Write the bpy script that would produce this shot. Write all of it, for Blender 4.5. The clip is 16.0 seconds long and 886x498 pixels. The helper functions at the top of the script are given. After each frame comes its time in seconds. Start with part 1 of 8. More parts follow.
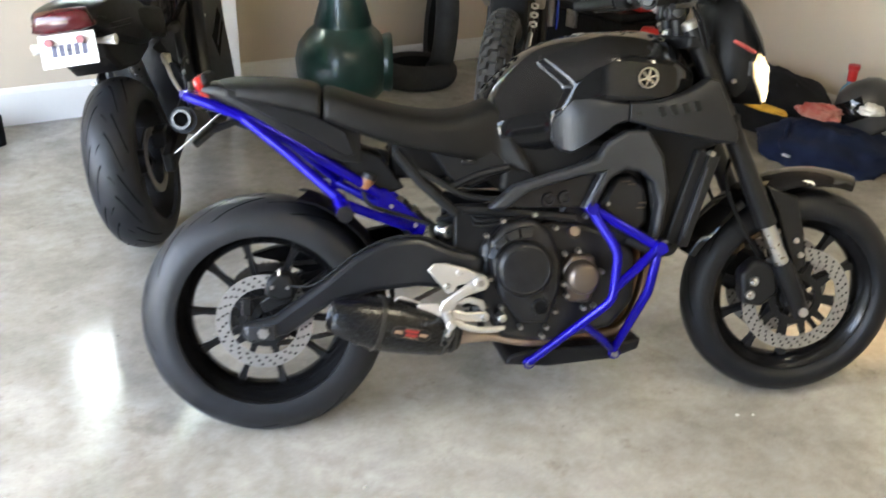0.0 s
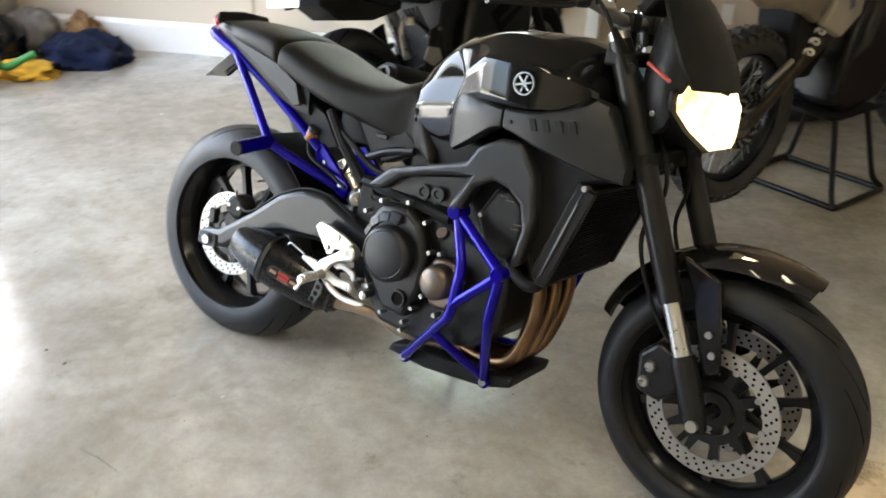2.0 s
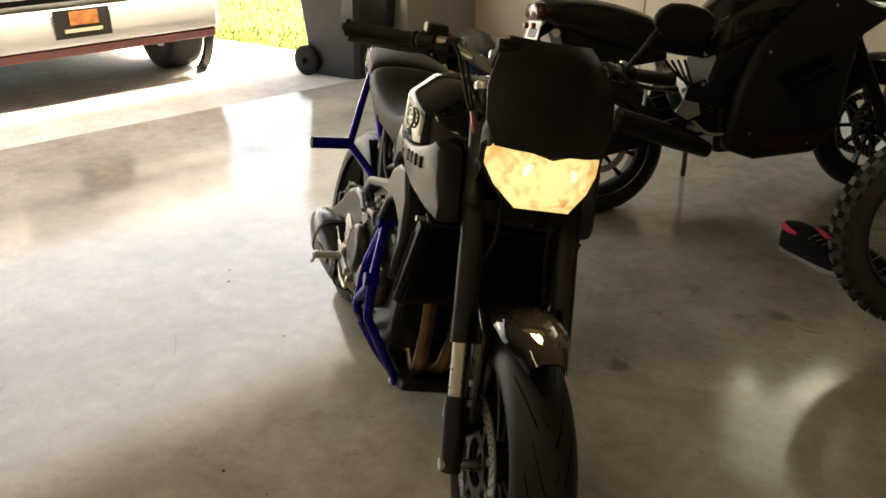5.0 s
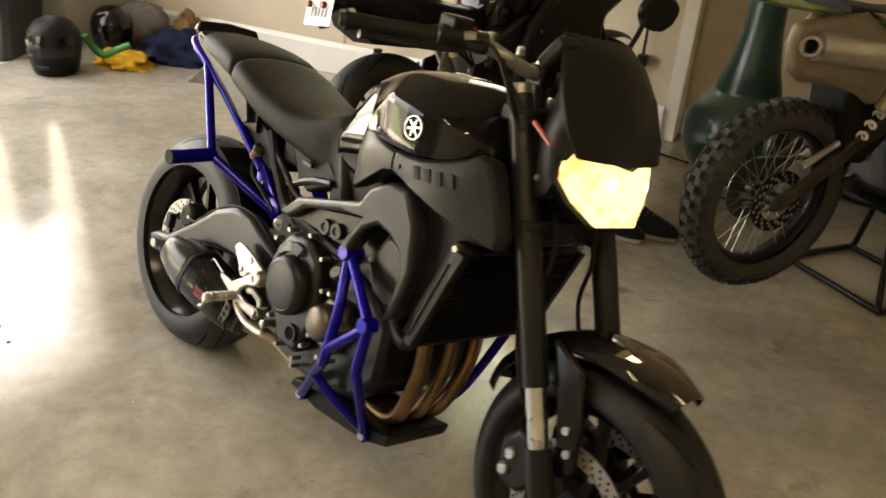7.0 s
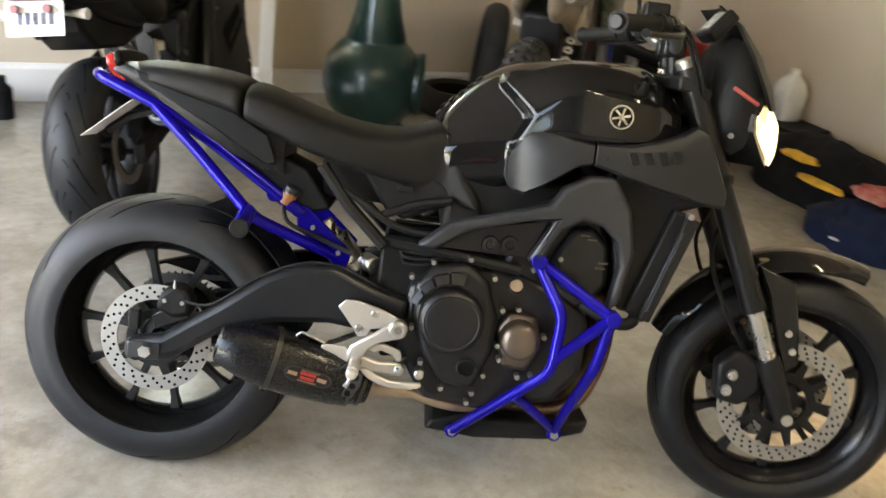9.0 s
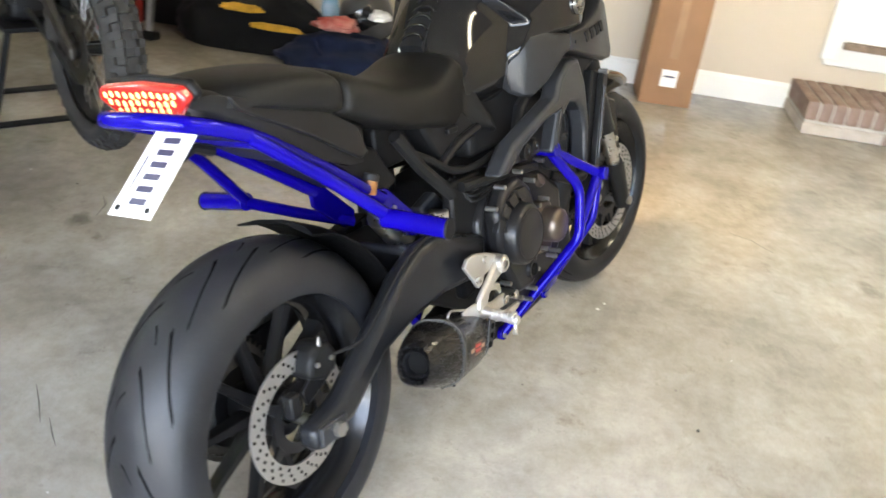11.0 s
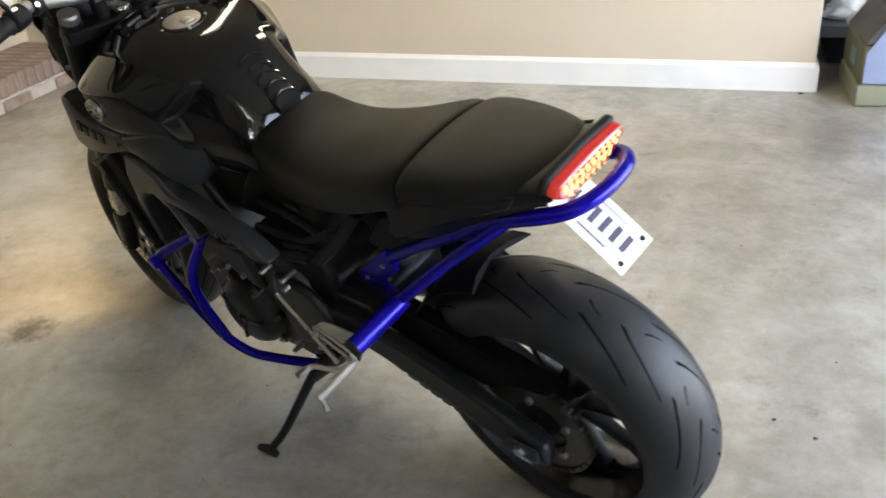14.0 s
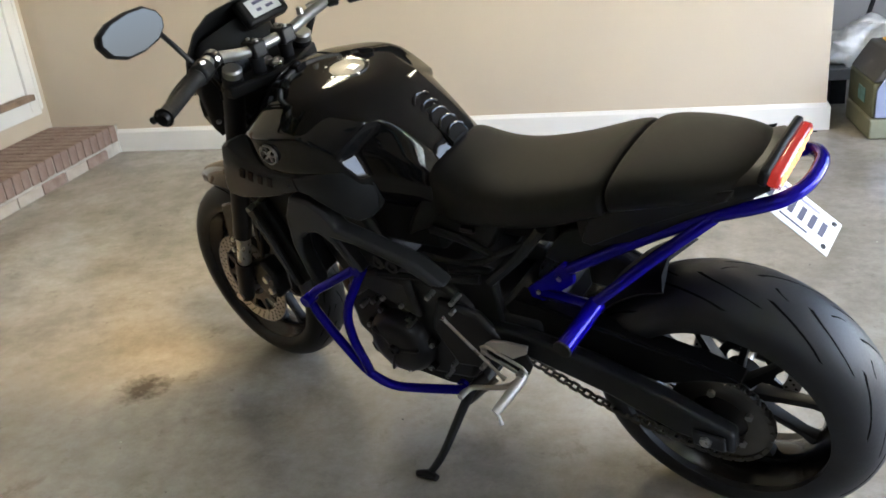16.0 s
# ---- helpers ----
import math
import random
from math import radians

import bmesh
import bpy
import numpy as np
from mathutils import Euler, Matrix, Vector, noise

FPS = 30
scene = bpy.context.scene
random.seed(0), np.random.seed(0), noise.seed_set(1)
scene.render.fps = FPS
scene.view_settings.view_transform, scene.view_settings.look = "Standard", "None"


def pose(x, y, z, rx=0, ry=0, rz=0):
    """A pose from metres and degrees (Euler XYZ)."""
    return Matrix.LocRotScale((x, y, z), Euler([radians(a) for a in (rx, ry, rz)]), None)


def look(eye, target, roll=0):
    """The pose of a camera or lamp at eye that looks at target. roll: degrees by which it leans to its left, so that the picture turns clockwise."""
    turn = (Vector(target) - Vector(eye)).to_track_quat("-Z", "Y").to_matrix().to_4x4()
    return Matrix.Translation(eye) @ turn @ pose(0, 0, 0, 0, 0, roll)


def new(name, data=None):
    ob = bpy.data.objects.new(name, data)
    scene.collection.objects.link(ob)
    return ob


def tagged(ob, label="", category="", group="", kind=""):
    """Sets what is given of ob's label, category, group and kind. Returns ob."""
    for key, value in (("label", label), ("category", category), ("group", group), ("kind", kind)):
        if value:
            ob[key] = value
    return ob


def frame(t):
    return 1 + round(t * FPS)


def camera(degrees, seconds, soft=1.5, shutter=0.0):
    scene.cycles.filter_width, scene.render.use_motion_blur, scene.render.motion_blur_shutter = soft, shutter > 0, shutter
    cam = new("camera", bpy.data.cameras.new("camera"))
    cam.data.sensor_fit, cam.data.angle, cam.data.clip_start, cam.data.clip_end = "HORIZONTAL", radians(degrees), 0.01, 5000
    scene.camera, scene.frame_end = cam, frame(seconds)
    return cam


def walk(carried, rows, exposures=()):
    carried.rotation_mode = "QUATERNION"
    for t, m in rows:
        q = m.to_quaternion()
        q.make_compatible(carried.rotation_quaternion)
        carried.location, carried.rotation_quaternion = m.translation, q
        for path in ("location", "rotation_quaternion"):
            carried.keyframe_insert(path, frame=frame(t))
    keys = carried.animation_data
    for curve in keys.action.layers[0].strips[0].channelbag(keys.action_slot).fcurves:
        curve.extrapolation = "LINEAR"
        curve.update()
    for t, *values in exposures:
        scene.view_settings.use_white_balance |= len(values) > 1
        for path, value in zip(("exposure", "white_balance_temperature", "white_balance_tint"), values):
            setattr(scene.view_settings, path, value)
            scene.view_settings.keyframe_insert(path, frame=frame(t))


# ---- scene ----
cam = camera(53.01, 16.0, soft=1.6, shutter=0.4)
walk(cam, [
    (0.000, pose(-0.651, -1.896, 1.485) @ pose(0, 0, 0, 0, 0, -31.83) @ pose(0, 0, 0, 64.04, 0, 0) @ pose(0, 0, 0, 0, 0, 1.79)),
    (0.500, pose(-0.279, -1.983, 1.465) @ pose(0, 0, 0, 0, 0, -28.93) @ pose(0, 0, 0, 66.32, 0, 0) @ pose(0, 0, 0, 0, 0, 3.61)),
    (1.000, pose(0.163, -2.107, 1.467) @ pose(0, 0, 0, 0, 0, -17.17) @ pose(0, 0, 0, 63.87, 0, 0) @ pose(0, 0, 0, 0, 0, 2.87)),
    (1.500, pose(0.572, -2.177, 1.450) @ pose(0, 0, 0, 0, 0, -4.15) @ pose(0, 0, 0, 64.38, 0, 0) @ pose(0, 0, 0, 0, 0, 2.40)),
    (2.000, pose(1.014, -2.201, 1.464) @ pose(0, 0, 0, 0, 0, 9.84) @ pose(0, 0, 0, 63.26, 0, 0) @ pose(0, 0, 0, 0, 0, 1.78)),
    (2.500, pose(1.423, -2.176, 1.486) @ pose(0, 0, 0, 0, 0, 19.93) @ pose(0, 0, 0, 62.55, 0, 0) @ pose(0, 0, 0, 0, 0, 3.28)),
    (3.000, pose(1.800, -2.093, 1.498) @ pose(0, 0, 0, 0, 0, 28.24) @ pose(0, 0, 0, 62.35, 0, 0) @ pose(0, 0, 0, 0, 0, 1.86)),
    (3.500, pose(2.138, -1.997, 1.533) @ pose(0, 0, 0, 0, 0, 38.80) @ pose(0, 0, 0, 61.85, 0, 0) @ pose(0, 0, 0, 0, 0, -0.21)),
    (4.000, pose(2.295, -1.828, 1.535) @ pose(0, 0, 0, 0, 0, 43.46) @ pose(0, 0, 0, 63.05, 0, 0) @ pose(0, 0, 0, 0, 0, 0.13)),
    (4.200, pose(2.342, -1.754, 1.537) @ pose(0, 0, 0, 0, 0, 44.98) @ pose(0, 0, 0, 63.96, 0, 0) @ pose(0, 0, 0, 0, 0, -0.65)),
    (4.733, pose(2.462, -1.629, 1.535) @ pose(0, 0, 0, 0, 0, 49.23) @ pose(0, 0, 0, 65.07, 0, 0) @ pose(0, 0, 0, 0, 0, -0.81)),
    (5.233, pose(2.487, -1.602, 1.527) @ pose(0, 0, 0, 0, 0, 51.16) @ pose(0, 0, 0, 65.41, 0, 0) @ pose(0, 0, 0, 0, 0, -0.50)),
    (5.767, pose(2.371, -1.651, 1.514) @ pose(0, 0, 0, 0, 0, 48.50) @ pose(0, 0, 0, 65.27, 0, 0) @ pose(0, 0, 0, 0, 0, 0.52)),
    (6.300, pose(2.070, -1.752, 1.500) @ pose(0, 0, 0, 0, 0, 38.94) @ pose(0, 0, 0, 64.93, 0, 0) @ pose(0, 0, 0, 0, 0, 2.46)),
    (6.500, pose(1.912, -1.814, 1.495) @ pose(0, 0, 0, 0, 0, 31.42) @ pose(0, 0, 0, 65.01, 0, 0) @ pose(0, 0, 0, 0, 0, 5.02)),
    (7.000, pose(1.524, -1.912, 1.482) @ pose(0, 0, 0, 0, 0, 20.59) @ pose(0, 0, 0, 64.47, 0, 0) @ pose(0, 0, 0, 0, 0, 5.76)),
    (7.500, pose(1.143, -1.993, 1.472) @ pose(0, 0, 0, 0, 0, 13.39) @ pose(0, 0, 0, 63.10, 0, 0) @ pose(0, 0, 0, 0, 0, 3.78)),
    (8.000, pose(0.735, -1.968, 1.443) @ pose(0, 0, 0, 0, 0, 5.93) @ pose(0, 0, 0, 64.31, 0, 0) @ pose(0, 0, 0, 0, 0, 4.17)),
    (8.500, pose(0.245, -1.896, 1.439) @ pose(0, 0, 0, 0, 0, -10.23) @ pose(0, 0, 0, 64.31, 0, 0) @ pose(0, 0, 0, 0, 0, 5.23)),
    (8.700, pose(0.058, -1.873, 1.397) @ pose(0, 0, 0, 0, 0, -16.98) @ pose(0, 0, 0, 65.51, 0, 0) @ pose(0, 0, 0, 0, 0, 6.47)),
    (9.233, pose(-0.417, -1.714, 1.380) @ pose(0, 0, 0, 0, 0, -33.56) @ pose(0, 0, 0, 65.51, 0, 0) @ pose(0, 0, 0, 0, 0, 7.89)),
    (9.733, pose(-0.807, -1.406, 1.383) @ pose(0, 0, 0, 0, 0, -49.22) @ pose(0, 0, 0, 64.39, 0, 0) @ pose(0, 0, 0, 0, 0, 8.69)),
    (10.267, pose(-1.080, -0.990, 1.379) @ pose(0, 0, 0, 0, 0, -64.40) @ pose(0, 0, 0, 63.14, 0, 0) @ pose(0, 0, 0, 0, 0, 8.84)),
    (10.800, pose(-1.205, -0.505, 1.345) @ pose(0, 0, 0, 0, 0, -79.53) @ pose(0, 0, 0, 62.78, 0, 0) @ pose(0, 0, 0, 0, 0, 8.30)),
    (11.000, pose(-1.238, -0.333, 1.327) @ pose(0, 0, 0, 0, 0, -84.63) @ pose(0, 0, 0, 62.99, 0, 0) @ pose(0, 0, 0, 0, 0, 7.68)),
    (11.500, pose(-1.259, 0.170, 1.268) @ pose(0, 0, 0, 0, 0, -99.85) @ pose(0, 0, 0, 63.34, 0, 0) @ pose(0, 0, 0, 0, 0, 7.11)),
    (12.000, pose(-1.204, 0.579, 1.317) @ pose(0, 0, 0, 0, 0, -115.56) @ pose(0, 0, 0, 62.31, 0, 0) @ pose(0, 0, 0, 0, 0, 9.79)),
    (12.500, pose(-1.094, 0.978, 1.343) @ pose(0, 0, 0, 0, 0, -130.74) @ pose(0, 0, 0, 64.68, 0, 0) @ pose(0, 0, 0, 0, 0, 8.09)),
    (13.000, pose(-0.866, 1.260, 1.360) @ pose(0, 0, 0, 0, 0, -140.19) @ pose(0, 0, 0, 68.35, 0, 0) @ pose(0, 0, 0, 0, 0, 5.98)),
    (13.500, pose(-0.555, 1.399, 1.380) @ pose(0, 0, 0, 0, 0, -151.14) @ pose(0, 0, 0, 62.55, 0, 0) @ pose(0, 0, 0, 0, 0, 1.67)),
    (14.000, pose(-0.220, 1.502, 1.393) @ pose(0, 0, 0, 0, 0, -161.13) @ pose(0, 0, 0, 62.25, 0, 0) @ pose(0, 0, 0, 0, 0, -4.06)),
    (14.500, pose(0.054, 1.689, 1.392) @ pose(0, 0, 0, 0, 0, -166.13) @ pose(0, 0, 0, 64.47, 0, 0) @ pose(0, 0, 0, 0, 0, -2.60)),
    (15.000, pose(0.193, 1.815, 1.374) @ pose(0, 0, 0, 0, 0, -167.54) @ pose(0, 0, 0, 63.47, 0, 0) @ pose(0, 0, 0, 0, 0, -6.50)),
    (15.500, pose(0.208, 1.847, 1.377) @ pose(0, 0, 0, 0, 0, -165.20) @ pose(0, 0, 0, 68.11, 0, 0) @ pose(0, 0, 0, 0, 0, -7.85)),
    (16.000, pose(0.183, 1.788, 1.373) @ pose(0, 0, 0, 0, 0, -165.02) @ pose(0, 0, 0, 67.01, 0, 0) @ pose(0, 0, 0, 0, 0, -6.05)),
], exposures=[(0.0, 4.6, 5950, 10), (2.0, 4.2, 6200, 10), (2.5, 3.74, 7000, 10), (3.0, 3.08, 7500, 10), (4.2, 2.85, 8200, 10), (6.3, 3.05, 8400, 10), (7.0, 3.75, 8450, 10), (7.5, 4.02, 7250, 10), (8.0, 4.25, 6700, 10), (8.5, 4.3, 6650, 10), (10.8, 4.75, 6200, 10), (12.5, 4.1, 5800, 10), (13.5, 4.1, 5600, 10), (14.0, 4.16, 6050, 10), (15.0, 4.1, 6100, 10), (16.0, 4.0, 5900, 10)])

BIKE_LEAN, BIKE_TURN = 14.14, -23.74

# ---- world and lamps ----
world = bpy.data.worlds.new("sky")
scene.world = world
world.use_nodes = True
wn = world.node_tree.nodes
sky = wn.new("ShaderNodeTexSky")
sky.sky_type, sky.sun_disc = "NISHITA", False
sky.sun_elevation, sky.sun_rotation = radians(62), radians(18)
sky.dust_density, sky.ozone_density, sky.air_density = 5.0, 0.2, 1.0
world.node_tree.links.new(sky.outputs[0], wn["Background"].inputs[0])
wn["Background"].inputs[1].default_value = 0.15
sun_lamp = bpy.data.lights.new("sun", "SUN")
sun_lamp.energy, sun_lamp.angle, sun_lamp.color = 5.0, radians(9), (1.0, 0.94, 0.84)
new("sun", sun_lamp).matrix_world = look((3, 9, 18), (0, 0, 0))


# ---- materials ----
def mat(name, colour, rough=0.5, metal=0.0, vary=0.15, scale=8.0, bump=0.0, bump_scale=60.0, coat=0.0, spec=0.5, emit=None, emit_strength=0.0, second=None, sheen=0.0):
    """A surface with a coarse and a fine variation of colour and gloss, and a fine relief."""
    m = bpy.data.materials.new(name)
    m.use_nodes = True
    nt = m.node_tree
    n, l = nt.nodes, nt.links
    b = n["Principled BSDF"]
    b.inputs["Metallic"].default_value = metal
    b.inputs["Specular IOR Level"].default_value = spec
    b.inputs["Coat Weight"].default_value = coat
    b.inputs["Coat Roughness"].default_value = 0.04
    b.inputs["Sheen Weight"].default_value = sheen
    tc = n.new("ShaderNodeTexCoord")
    big = n.new("ShaderNodeTexNoise")
    big.inputs["Scale"].default_value, big.inputs["Detail"].default_value = scale, 6
    l.new(tc.outputs["Object"], big.inputs["Vector"])
    ramp = n.new("ShaderNodeValToRGB")
    c2 = second or tuple(min(1, c * (1 + vary)) for c in colour)
    c1 = tuple(c * (1 - vary) for c in colour) if second is None else colour
    ramp.color_ramp.elements[0].position, ramp.color_ramp.elements[1].position = 0.3, 0.7
    ramp.color_ramp.elements[0].color, ramp.color_ramp.elements[1].color = (*c1, 1), (*c2, 1)
    l.new(big.outputs["Fac"], ramp.inputs["Fac"])
    l.new(ramp.outputs["Color"], b.inputs["Base Color"])
    fine = n.new("ShaderNodeTexNoise")
    fine.inputs["Scale"].default_value, fine.inputs["Detail"].default_value = bump_scale, 5
    l.new(tc.outputs["Object"], fine.inputs["Vector"])
    mr = n.new("ShaderNodeMapRange")
    mr.inputs["To Min"].default_value, mr.inputs["To Max"].default_value = max(0.02, rough * 0.8), min(1, rough * 1.25)
    l.new(fine.outputs["Fac"], mr.inputs["Value"])
    l.new(mr.outputs["Result"], b.inputs["Roughness"])
    if bump:
        bp = n.new("ShaderNodeBump")
        bp.inputs["Strength"].default_value, bp.inputs["Distance"].default_value = bump, 0.002
        l.new(fine.outputs["Fac"], bp.inputs["Height"])
        l.new(bp.outputs["Normal"], b.inputs["Normal"])
    if emit:
        b.inputs["Emission Color"].default_value = (*emit, 1)
        b.inputs["Emission Strength"].default_value = emit_strength
    return m


def frosted(name, colour):
    """A frosted pane that glows with the daylight behind it."""
    m = bpy.data.materials.new(name)
    m.use_nodes = True
    n, l = m.node_tree.nodes, m.node_tree.links
    thin = n.new("ShaderNodeBsdfTranslucent")
    thin.inputs["Color"].default_value = (*colour, 1)
    mixer = n.new("ShaderNodeMixShader")
    mixer.inputs["Fac"].default_value = 0.9
    n["Principled BSDF"].inputs["Roughness"].default_value = 0.3
    l.new(n["Principled BSDF"].outputs[0], mixer.inputs[1])
    l.new(thin.outputs[0], mixer.inputs[2])
    l.new(mixer.outputs[0], n["Material Output"].inputs["Surface"])
    return m


def math_node(nt, op, a, b=None):
    x = nt.nodes.new("ShaderNodeMath")
    x.operation = op
    for i, v in enumerate((a, b)):
        if v is None:
            continue
        if isinstance(v, (int, float)):
            x.inputs[i].default_value = v
        else:
            nt.links.new(v, x.inputs[i])
    return x.outputs[0]


def concrete_material(name, dark, light, gloss, stain=(0.10, 0.075, 0.05), drips=()):
    """Trowelled concrete: cloudy tone, fine speckle, brown stains, uneven sheen."""
    m = bpy.data.materials.new(name)
    m.use_nodes = True
    nt = m.node_tree
    n, l = nt.nodes, nt.links
    b = n["Principled BSDF"]
    tc = n.new("ShaderNodeTexCoord")

    def tex(scale, detail, rough=0.6, dist=0.0):
        t = n.new("ShaderNodeTexNoise")
        t.inputs["Scale"].default_value, t.inputs["Detail"].default_value = scale, detail
        t.inputs["Roughness"].default_value, t.inputs["Distortion"].default_value = rough, dist
        l.new(tc.outputs["Object"], t.inputs["Vector"])
        return t.outputs["Fac"]

    def ramp(src, stops):
        r = n.new("ShaderNodeValToRGB")
        r.color_ramp.elements[0].position, r.color_ramp.elements[0].color = stops[0][0], (*stops[0][1], 1)
        r.color_ramp.elements[1].position, r.color_ramp.elements[1].color = stops[-1][0], (*stops[-1][1], 1)
        l.new(src, r.inputs["Fac"])
        return r.outputs["Color"]

    def mix(fac, a, c, kind="MIX"):
        x = n.new("ShaderNodeMix")
        x.data_type, x.blend_type = "RGBA", kind
        l.new(a, x.inputs[6])
        l.new(c, x.inputs[7])
        if isinstance(fac, float):
            x.inputs[0].default_value = fac
        else:
            l.new(fac, x.inputs[0])
        return x.outputs[2]

    cloud = ramp(tex(0.9, 4, 0.55, 0.2), [(0.36, dark), (0.64, light)])
    patch = ramp(tex(3.8, 10, 0.74, 0.15), [(0.40, (0.82, 0.81, 0.785)), (0.60, (1.08, 1.08, 1.08))])
    fine = ramp(tex(16.0, 9, 0.74, 0.15), [(0.38, (0.84, 0.83, 0.81)), (0.60, (1.05, 1.05, 1.05))])
    speck = ramp(tex(120.0, 3, 0.6), [(0.30, (0.72, 0.71, 0.70)), (0.42, (1, 1, 1))])
    col = mix(0.9, mix(0.75, cloud, fine, "MULTIPLY"), patch, "MULTIPLY")
    col = mix(0.35, col, speck, "MULTIPLY")
    rgb = n.new("ShaderNodeRGB")
    rgb.outputs[0].default_value = (*stain, 1)
    for size_, lo, hi, depth_ in ((2.3, 0.58, 0.74, 0.42), (7.0, 0.585, 0.69, 0.42), (15.0, 0.62, 0.70, 0.40)):
        soft = n.new("ShaderNodeMapRange")
        soft.inputs["From Min"].default_value, soft.inputs["From Max"].default_value = lo, hi
        soft.inputs["To Max"].default_value = depth_
        l.new(tex(size_, 10, 0.74, 0.3), soft.inputs["Value"])
        col = mix(soft.outputs["Result"], col, rgb.outputs[0])
    for sx, sy, size, depth in drips:
        off = n.new("ShaderNodeVectorMath")
        off.operation = "DISTANCE"
        l.new(tc.outputs["Object"], off.inputs[0])
        off.inputs[1].default_value = (sx, sy, 0)
        ragged = math_node(nt, "ADD", off.outputs["Value"], math_node(nt, "MULTIPLY", math_node(nt, "SUBTRACT", tex(14.0, 8, 0.7), 0.5), size * 3.0))
        spot = n.new("ShaderNodeMapRange")
        spot.inputs["From Min"].default_value, spot.inputs["From Max"].default_value = size * 0.25, size
        spot.inputs["To Min"].default_value, spot.inputs["To Max"].default_value = depth, 0.0
        l.new(ragged, spot.inputs["Value"])
        oil = n.new("ShaderNodeRGB")
        oil.outputs[0].default_value = (0.045, 0.032, 0.02, 1)
        col = mix(spot.outputs["Result"], col, oil.outputs[0])
    l.new(col, b.inputs["Base Color"])
    mr = n.new("ShaderNodeMapRange")
    mr.inputs["To Min"].default_value, mr.inputs["To Max"].default_value = gloss * 0.7, gloss * 1.5
    l.new(tex(3.2, 7, 0.65, 0.4), mr.inputs["Value"])
    l.new(mr.outputs["Result"], b.inputs["Roughness"])
    b.inputs["Specular IOR Level"].default_value = 0.5
    bp = n.new("ShaderNodeBump")
    bp.inputs["Strength"].default_value, bp.inputs["Distance"].default_value = 0.08, 0.004
    l.new(tex(40.0, 6), bp.inputs["Height"])
    l.new(bp.outputs["Normal"], b.inputs["Normal"])
    return m


def tyre_material(name, pitch, slant, width, tone, gloss, reach=0.85):
    """Rubber with slanting tread grooves cut by angle round the wheel (axis y) and distance from the crown."""
    m = mat(name, (0.0070 * tone, 0.0074 * tone, 0.0088 * tone), 0.46, vary=0.25, scale=14, bump=0.15, bump_scale=220)
    nt = m.node_tree
    n, l = nt.nodes, nt.links
    b = n["Principled BSDF"]
    tc = n.new("ShaderNodeTexCoord")
    xyz = n.new("ShaderNodeSeparateXYZ")
    l.new(tc.outputs["Object"], xyz.inputs[0])
    ang = math_node(nt, "ARCTAN2", xyz.outputs["Z"], xyz.outputs["X"])
    u = math_node(nt, "MULTIPLY", ang, pitch / (2 * math.pi))
    ay = math_node(nt, "ABSOLUTE", xyz.outputs["Y"])
    v = math_node(nt, "DIVIDE", ay, width)
    side = math_node(nt, "MULTIPLY", math_node(nt, "GREATER_THAN", xyz.outputs["Y"], 0.0), 0.5)
    masks = []
    for lo, hi, sl, off, wid in ((0.12, 0.62, slant * 1.25, 0.0, 0.026), (0.40, reach, slant * 0.9, 0.5, 0.032), (0.05, 0.24, slant * 1.6, 0.3, 0.014)):
        bend = math_node(nt, "POWER", v, 1.9)
        f = math_node(nt, "FRACT", math_node(nt, "ADD", math_node(nt, "ADD", math_node(nt, "SUBTRACT", u, math_node(nt, "MULTIPLY", bend, sl)), side), 20.0 + off))
        d = math_node(nt, "ABSOLUTE", math_node(nt, "SUBTRACT", f, 0.5))
        g = math_node(nt, "LESS_THAN", d, wid)
        g = math_node(nt, "MULTIPLY", g, math_node(nt, "GREATER_THAN", v, lo))
        masks.append(math_node(nt, "MULTIPLY", g, math_node(nt, "LESS_THAN", v, hi)))
    g = math_node(nt, "MAXIMUM", math_node(nt, "MAXIMUM", masks[0], masks[1]), masks[2])
    old = b.inputs["Base Color"].links[0].from_socket
    mx = n.new("ShaderNodeMix")
    mx.data_type = "RGBA"
    l.new(g, mx.inputs[0])
    l.new(old, mx.inputs[6])
    mx.inputs[7].default_value = (0.0055, 0.0055, 0.006, 1)
    l.new(mx.outputs[2], b.inputs["Base Color"])
    l.new(math_node(nt, "MULTIPLY", math_node(nt, "SUBTRACT", 1.0, g), gloss), b.inputs["Specular IOR Level"])
    bp = n.new("ShaderNodeBump")
    bp.inputs["Strength"].default_value, bp.inputs["Distance"].default_value = 1.0, 0.006
    bp.invert = True
    l.new(g, bp.inputs["Height"])
    l.new(b.inputs["Normal"].links[0].from_socket, bp.inputs["Normal"])
    l.new(bp.outputs["Normal"], b.inputs["Normal"])
    return m


GLOSS_BLACK = mat("gloss_black_paint", (0.0060, 0.0060, 0.0064), 0.06, vary=0.1, coat=0.0, spec=0.34, bump_scale=20)
MATTE_BLACK = mat("matte_black_plastic", (0.0085, 0.0085, 0.0088), 0.44, vary=0.3, bump=0.08, bump_scale=400, spec=0.13)
SATIN_BLACK = mat("satin_black_metal", (0.0075, 0.0075, 0.0080), 0.34, metal=0.0, vary=0.25, spec=0.24, bump=0.06, bump_scale=250)
FRAME_GREY = mat("charcoal_frame_paint", (0.027, 0.0286, 0.032), 0.34, metal=0.25, vary=0.12, bump=0.1, bump_scale=300, spec=0.32)
SWING_GREY = mat("dark_swingarm_paint", (0.0105, 0.0113, 0.0130), 0.29, metal=0.2, vary=0.15, bump=0.08, bump_scale=300, spec=0.34)
